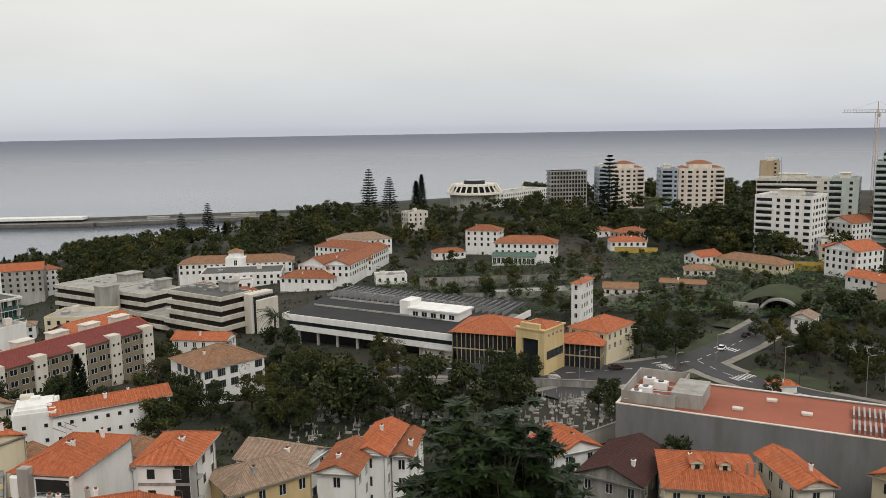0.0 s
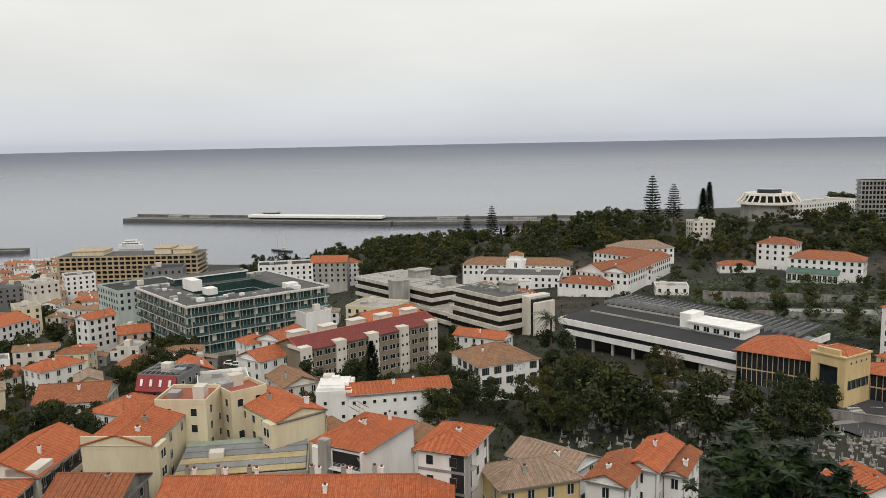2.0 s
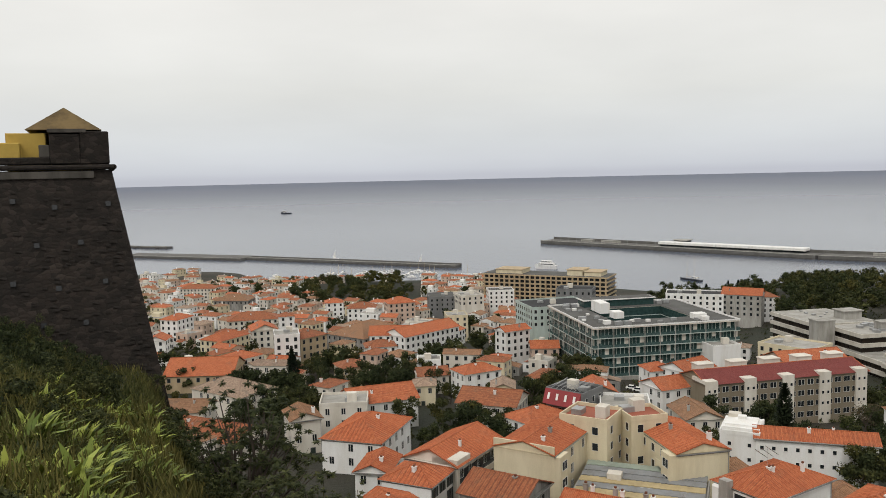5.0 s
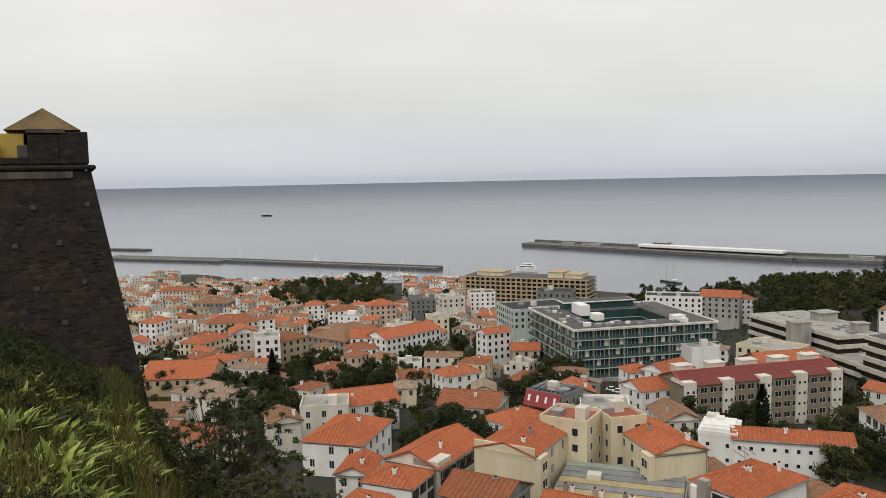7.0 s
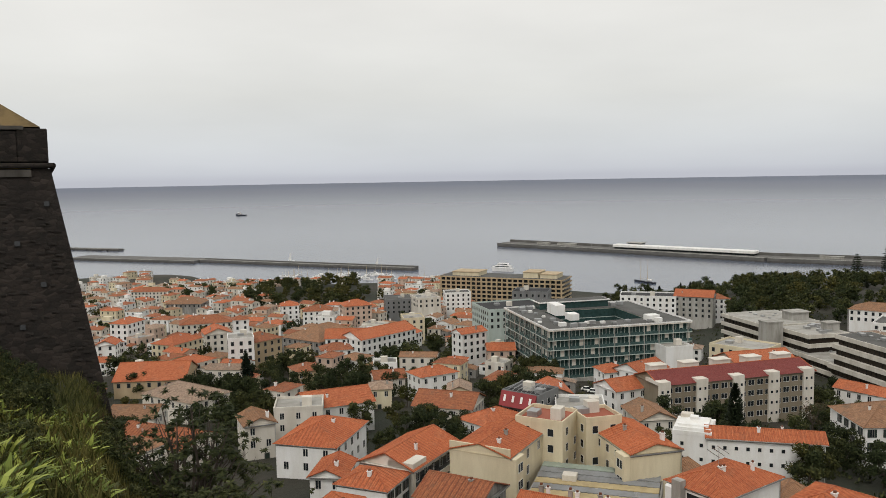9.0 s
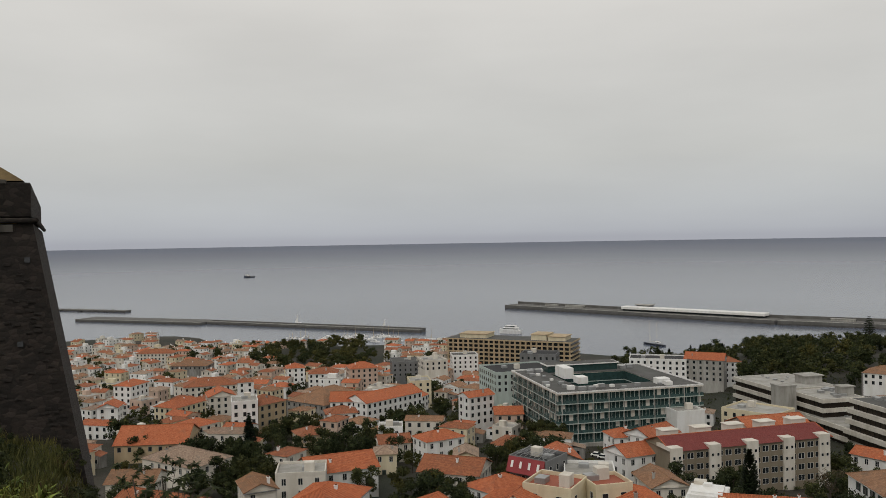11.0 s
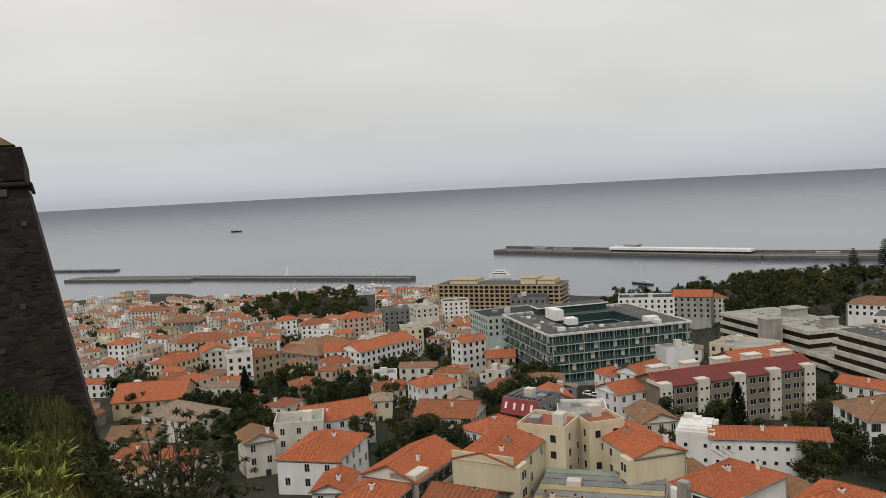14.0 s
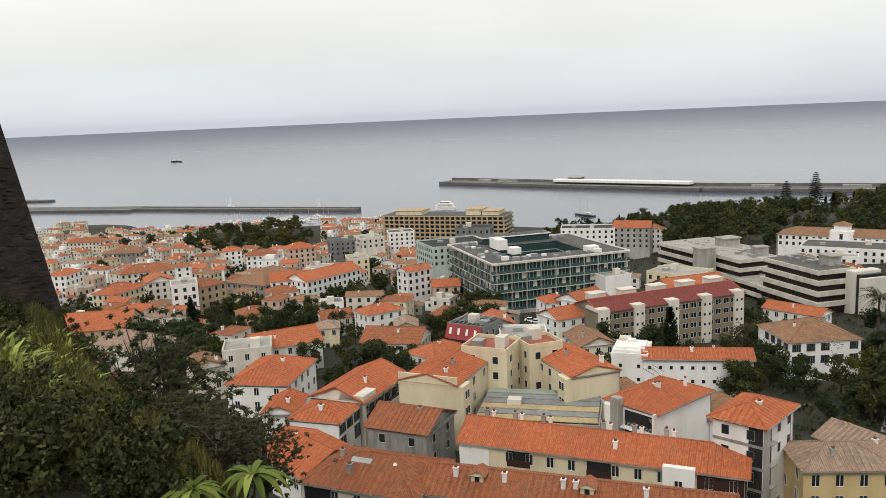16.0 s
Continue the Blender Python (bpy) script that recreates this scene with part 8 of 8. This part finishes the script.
def undergrowth(label, bearing, distance, count, seed):
    """Low scrub and weeds between houses, trees and roads."""
    rnd = random.Random(seed)
    quads = []
    for i in range(count):
        a, r = radians(rnd.uniform(*bearing)), rnd.uniform(*distance)
        x, y = -r * math.sin(a), r * math.cos(a)
        if (12 < x < 46 and 150 < y < 196) or not off_road(x, y, 10) or not clear_of(x, y, 1):
            continue
        big = rnd.uniform(0.3, 1.1)
        p = Vector((x, y, land_z(x, y) + 0.25 * big))
        for k in range(9):
            d = rand_dir(rnd) * big * rnd.uniform(0.4, 0.8)
            d.z = abs(d.z)
            e = d.cross(Vector((0.3, 0.2, 1))).normalized() * rnd.uniform(0.14, 0.3)
            quads.append((p + Vector((rnd.uniform(-1, 1), rnd.uniform(-1, 1), 0)) * big + d, d, e))
    tagged(new("undergrowth", cards("undergrowth", quads, LEAF["broad"])), label, "undergrowth", kind="stuff")


undergrowth("dark green scrub and weeds on open ground", (-34, 36), (128, 300), 4200, 61)
undergrowth("dark green scrub over the far terraces", (-34, 30), (300, 520), 3600, 62)


def banana_field(label, bearing, distance, count, seed):
    rnd = random.Random(seed)
    quads = []
    for i in range(count):
        a, r = radians(rnd.uniform(*bearing)), rnd.uniform(*distance)
        x, y = -r * math.sin(a), r * math.cos(a)
        if not clear_of(x, y, 2):
            continue
        p = Vector((x, y, land_z(x, y) + rnd.uniform(1.2, 2.6)))
        for k in range(7):
            b = rnd.uniform(0, 6.28318)
            d = Vector((math.cos(b), math.sin(b), rnd.uniform(-0.3, 0.7))).normalized() * rnd.uniform(0.7, 1.2)
            quads.append((p + d, d, d.cross(Vector((0, 0, 1))).normalized() * 0.32))
    ob = new("banana_plants", cards("banana_plants", quads, LEAF["banana"]))
    tagged(ob, label, "banana plants", kind="stuff")


LEAF["banana"] = leaf_material("banana_leaves", (0.025, 0.045, 0.015), (0.09, 0.14, 0.045), 0.4)
banana_field("terraced field of green banana plants", (-31, -12), (295, 405), 2400, 1)
banana_field("green kitchen garden plants on old terraces", (-11, 5), (285, 390), 900, 2)

# ---- lamps, crane, signs ----
for x, y, hgt in ((54, 226, 9), (36, 206, 8), (78, 222, 8), (88, 200, 10), (104, 190, 10), (64, 214, 5), (112, 196, 8)):
    l = thing("street_lamp", "grey steel street lamp at the road junction", "street lamp", pose(x, y, land_z(x, y) + 0.4))
    bm = bmesh.new()
    tube(bm, (0, 0, -0.4), (0, 0, hgt), 0.1, 0.06, 8)
    tube(bm, (0, 0, hgt), (1.6, 0, hgt + 0.3), 0.05, 0.04, 6)
    part("pole", bm, METAL, l)
    part("lantern", bevelled(boxes((1.3, -0.15, hgt + 0.2, 2.1, 0.15, hgt + 0.36)), 0.04), METAL, l)


def crane():
    c = thing("tower_crane", "red and grey tower crane over the hillside flats", "crane", pose(232, 430, 53 + lie(232, 430), 0, 0, 20))
    bm = bmesh.new()
    for sx in (-0.8, 0.8):
        for sy in (-0.8, 0.8):
            tube(bm, (sx, sy, 0), (sx, sy, 66), 0.14, 0.14, 4)
    for i in range(33):
        tube(bm, (-0.8, -0.8, 2 * i), (0.8, -0.8, 2 * i + 2), 0.07, 0.07, 4)
        tube(bm, (0.8, 0.8, 2 * i), (-0.8, 0.8, 2 * i + 2), 0.07, 0.07, 4)
    part("mast", bm, PAINT["pink"], c)
    bm = bmesh.new()
    for y, z in ((-0.6, 66), (0.6, 66), (0, 67.4)):
        tube(bm, (-24, y, z), (14, y, z), 0.12, 0.12, 4)
    for i in range(19):
        tube(bm, (-24 + 2 * i, -0.6, 66), (-23 + 2 * i, 0, 67.4), 0.06, 0.06, 4)
        tube(bm, (-23 + 2 * i, 0, 67.4), (-22 + 2 * i, 0.6, 66), 0.06, 0.06, 4)
    part("jib", bm, PAINT["concrete"], c)
    bm = bmesh.new()
    tube(bm, (0, 0, 66), (0, 0, 72), 0.5, 0.15, 4)
    tube(bm, (0, 0, 72), (-18, 0, 67.4), 0.05, 0.05, 4)
    tube(bm, (0, 0, 72), (12, 0, 67.4), 0.05, 0.05, 4)
    part("apex", bm, PAINT["pink"], c)
    part("counterweight", boxes((11, -1, 64.5, 13.5, 1, 66)), PAINT["concrete"], c)
    part("driver_cab", boxes((0.9, -0.8, 63.5, 2.4, 0.8, 65.6)), PAINT["white"], c)


crane()

# ---- the rest of the old town, house by house ----
rnd = random.Random(77)
WALL_MIX = ("white", "offwhite", "cream", "offwhite", "white", "pink", "cream", "offwhite")
ROOF_MIX = ("orange", "rust", "orange", "rust", "brown", "old", "rust", "brown", "pale")
LABELS = {"white": "white rendered", "offwhite": "off-white rendered", "cream": "cream rendered", "pink": "pinkish rendered"}
NAMES = {"orange": "an orange tiled", "rust": "a rust-red tiled", "brown": "a weathered brown tiled", "old": "a pale lichened tiled", "pale": "a flat pale"}


FAR_MATS = [PAINT["white"], PAINT["offwhite"], PAINT["cream"], PAINT["pink"], ROOF["orange"], ROOF["rust"], ROOF["brown"], STONE_TRIM, PANE, ROOF["old"], LIGHT_ROOF]
FAR_INDEX = {"white": 0, "offwhite": 1, "cream": 2, "pink": 3, "orange": 4, "rust": 5, "brown": 6, "old": 9, "pale": 10}


def far_house(x, y, rot, w, d, hgt, roof, kind, wall):
    """A house too far off to pick apart: walls, tiled roof, windows and a chimney, joined with its neighbours."""
    base = footing(x, y, rot, w, d)
    PLACED.append((x, y, math.hypot(w, d) / 2, w, d, rot))
    m = pose(x, y, base, 0, 0, rot)
    if kind == "flat":
        bm = bmesh.new()
        bm.loops.layers.uv.new("UVMap")
        box(bm, -w / 2 + 0.3, -d / 2 + 0.3, hgt, w / 2 - 0.3, d / 2 - 0.3, hgt + 0.1, 0)
        box(bm, -w * 0.2, -1, hgt, w * 0.2, 2.5, hgt + 2.4, 1)
    else:
        bm, caps = pitched_roof(w, d, hgt, kind, 0.32, 0.3)
        caps.free()
    for f in bm.faces:
        f.material_index = FAR_INDEX[roof] if f.material_index == 0 else FAR_INDEX[wall]
    box(bm, -w / 2, -d / 2, -1, w / 2, d / 2, hgt, FAR_INDEX[wall])
    u = rnd.uniform(-0.3, 0.3) * w
    box(bm, u - 0.35, -0.35, hgt, u + 0.35, 0.35, hgt + 2.4, FAR_INDEX["white"])
    for f in ("front", "right", "left"):
        (mx, my), turn, length = face_list(w, d)[f]
        c, s = math.cos(radians(turn)), math.sin(radians(turn))
        n = max(1, int(length / 3.6))
        for k in range(max(1, int(hgt / 3))):
            z = hgt - 2.3 - 2.9 * k
            for i in range(n):
                v = (i + 0.5) * length / n - length / 2
                bm.faces.new([bm.verts.new((mx + (v + e * 0.45) * c + 0.05 * s, my + (v + e * 0.45) * s - 0.05 * c, zz)) for e, zz in ((-1, z), (1, z), (1, z + 1.5), (-1, z + 1.5))]).material_index = 8
    bm.transform(m)
    me = bpy.data.meshes.new("piece")
    bm.to_mesh(me)
    bm.free()
    FAR_PIECES.append(me)


FAR_PIECES = []


def fill(bearing, distance, step, heights, limit):
    made = 0
    r = distance[0]
    while r < distance[1]:
        b = bearing[0]
        while b < bearing[1] and made < limit:
            a = radians(b + rnd.uniform(-0.4, 0.4))
            rr = r + rnd.uniform(-3, 3)
            x, y = -rr * math.sin(a), rr * math.cos(a)
            w, d = rnd.uniform(7, 14), rnd.uniform(7, 11)
            b += math.degrees((w + rnd.uniform(1, 9)) / r)
            g = land_z(x, y)
            in_park = 51 < b < 59.5 and 585 < r < 810
            if g < 2.2 or in_park or not clear_of(x, y, 0.62 * max(w, d)):
                continue
            wall, roof = rnd.choice(WALL_MIX), rnd.choice(ROOF_MIX)
            hgt = rnd.uniform(*heights)
            kind = rnd.choice(("gable", "hip", "hip")) if roof != "pale" else "flat"
            if r > 440:
                far_house(x, y, rnd.choice((18, 28, 108, 35)) + rnd.uniform(-6, 6), w, d, hgt, roof, kind, wall)
                made += 1
                continue
            house(f"{LABELS[wall]} town house with {NAMES[roof]} {kind} roof", x, y, rnd.choice((18, 28, 108, 35)) + rnd.uniform(-6, 6), w, d, footing(x, y, 25, w, d) - lie(x, y) + hgt, roof, kind, wall, max(1, int(hgt / 3)),
                  faces=("front", "right", "left"), chimneys=1 if rnd.random() < 0.6 else 0, over=0.3, slope=0.33, annex=True)
            made += 1
        r += step


fill((38, 75), (175, 440), 18, (5.5, 9.5), 120)
fill((44, 75), (445, 860), 16, (5, 9), 320)
fill((66, 76), (860, 1010), 22, (5, 8), 30)
fill((14, 30), (330, 430), 24, (6, 10), 6)
fill((-36, -26), (330, 470), 22, (7, 11), 12)

far_bm = bmesh.new()
for me in FAR_PIECES:
    far_bm.from_mesh(me)
    bpy.data.meshes.remove(me)
tagged(link_mesh("far_town_houses", far_bm, FAR_MATS), "far crowd of white town houses with orange tiled roofs", "houses", kind="stuff")
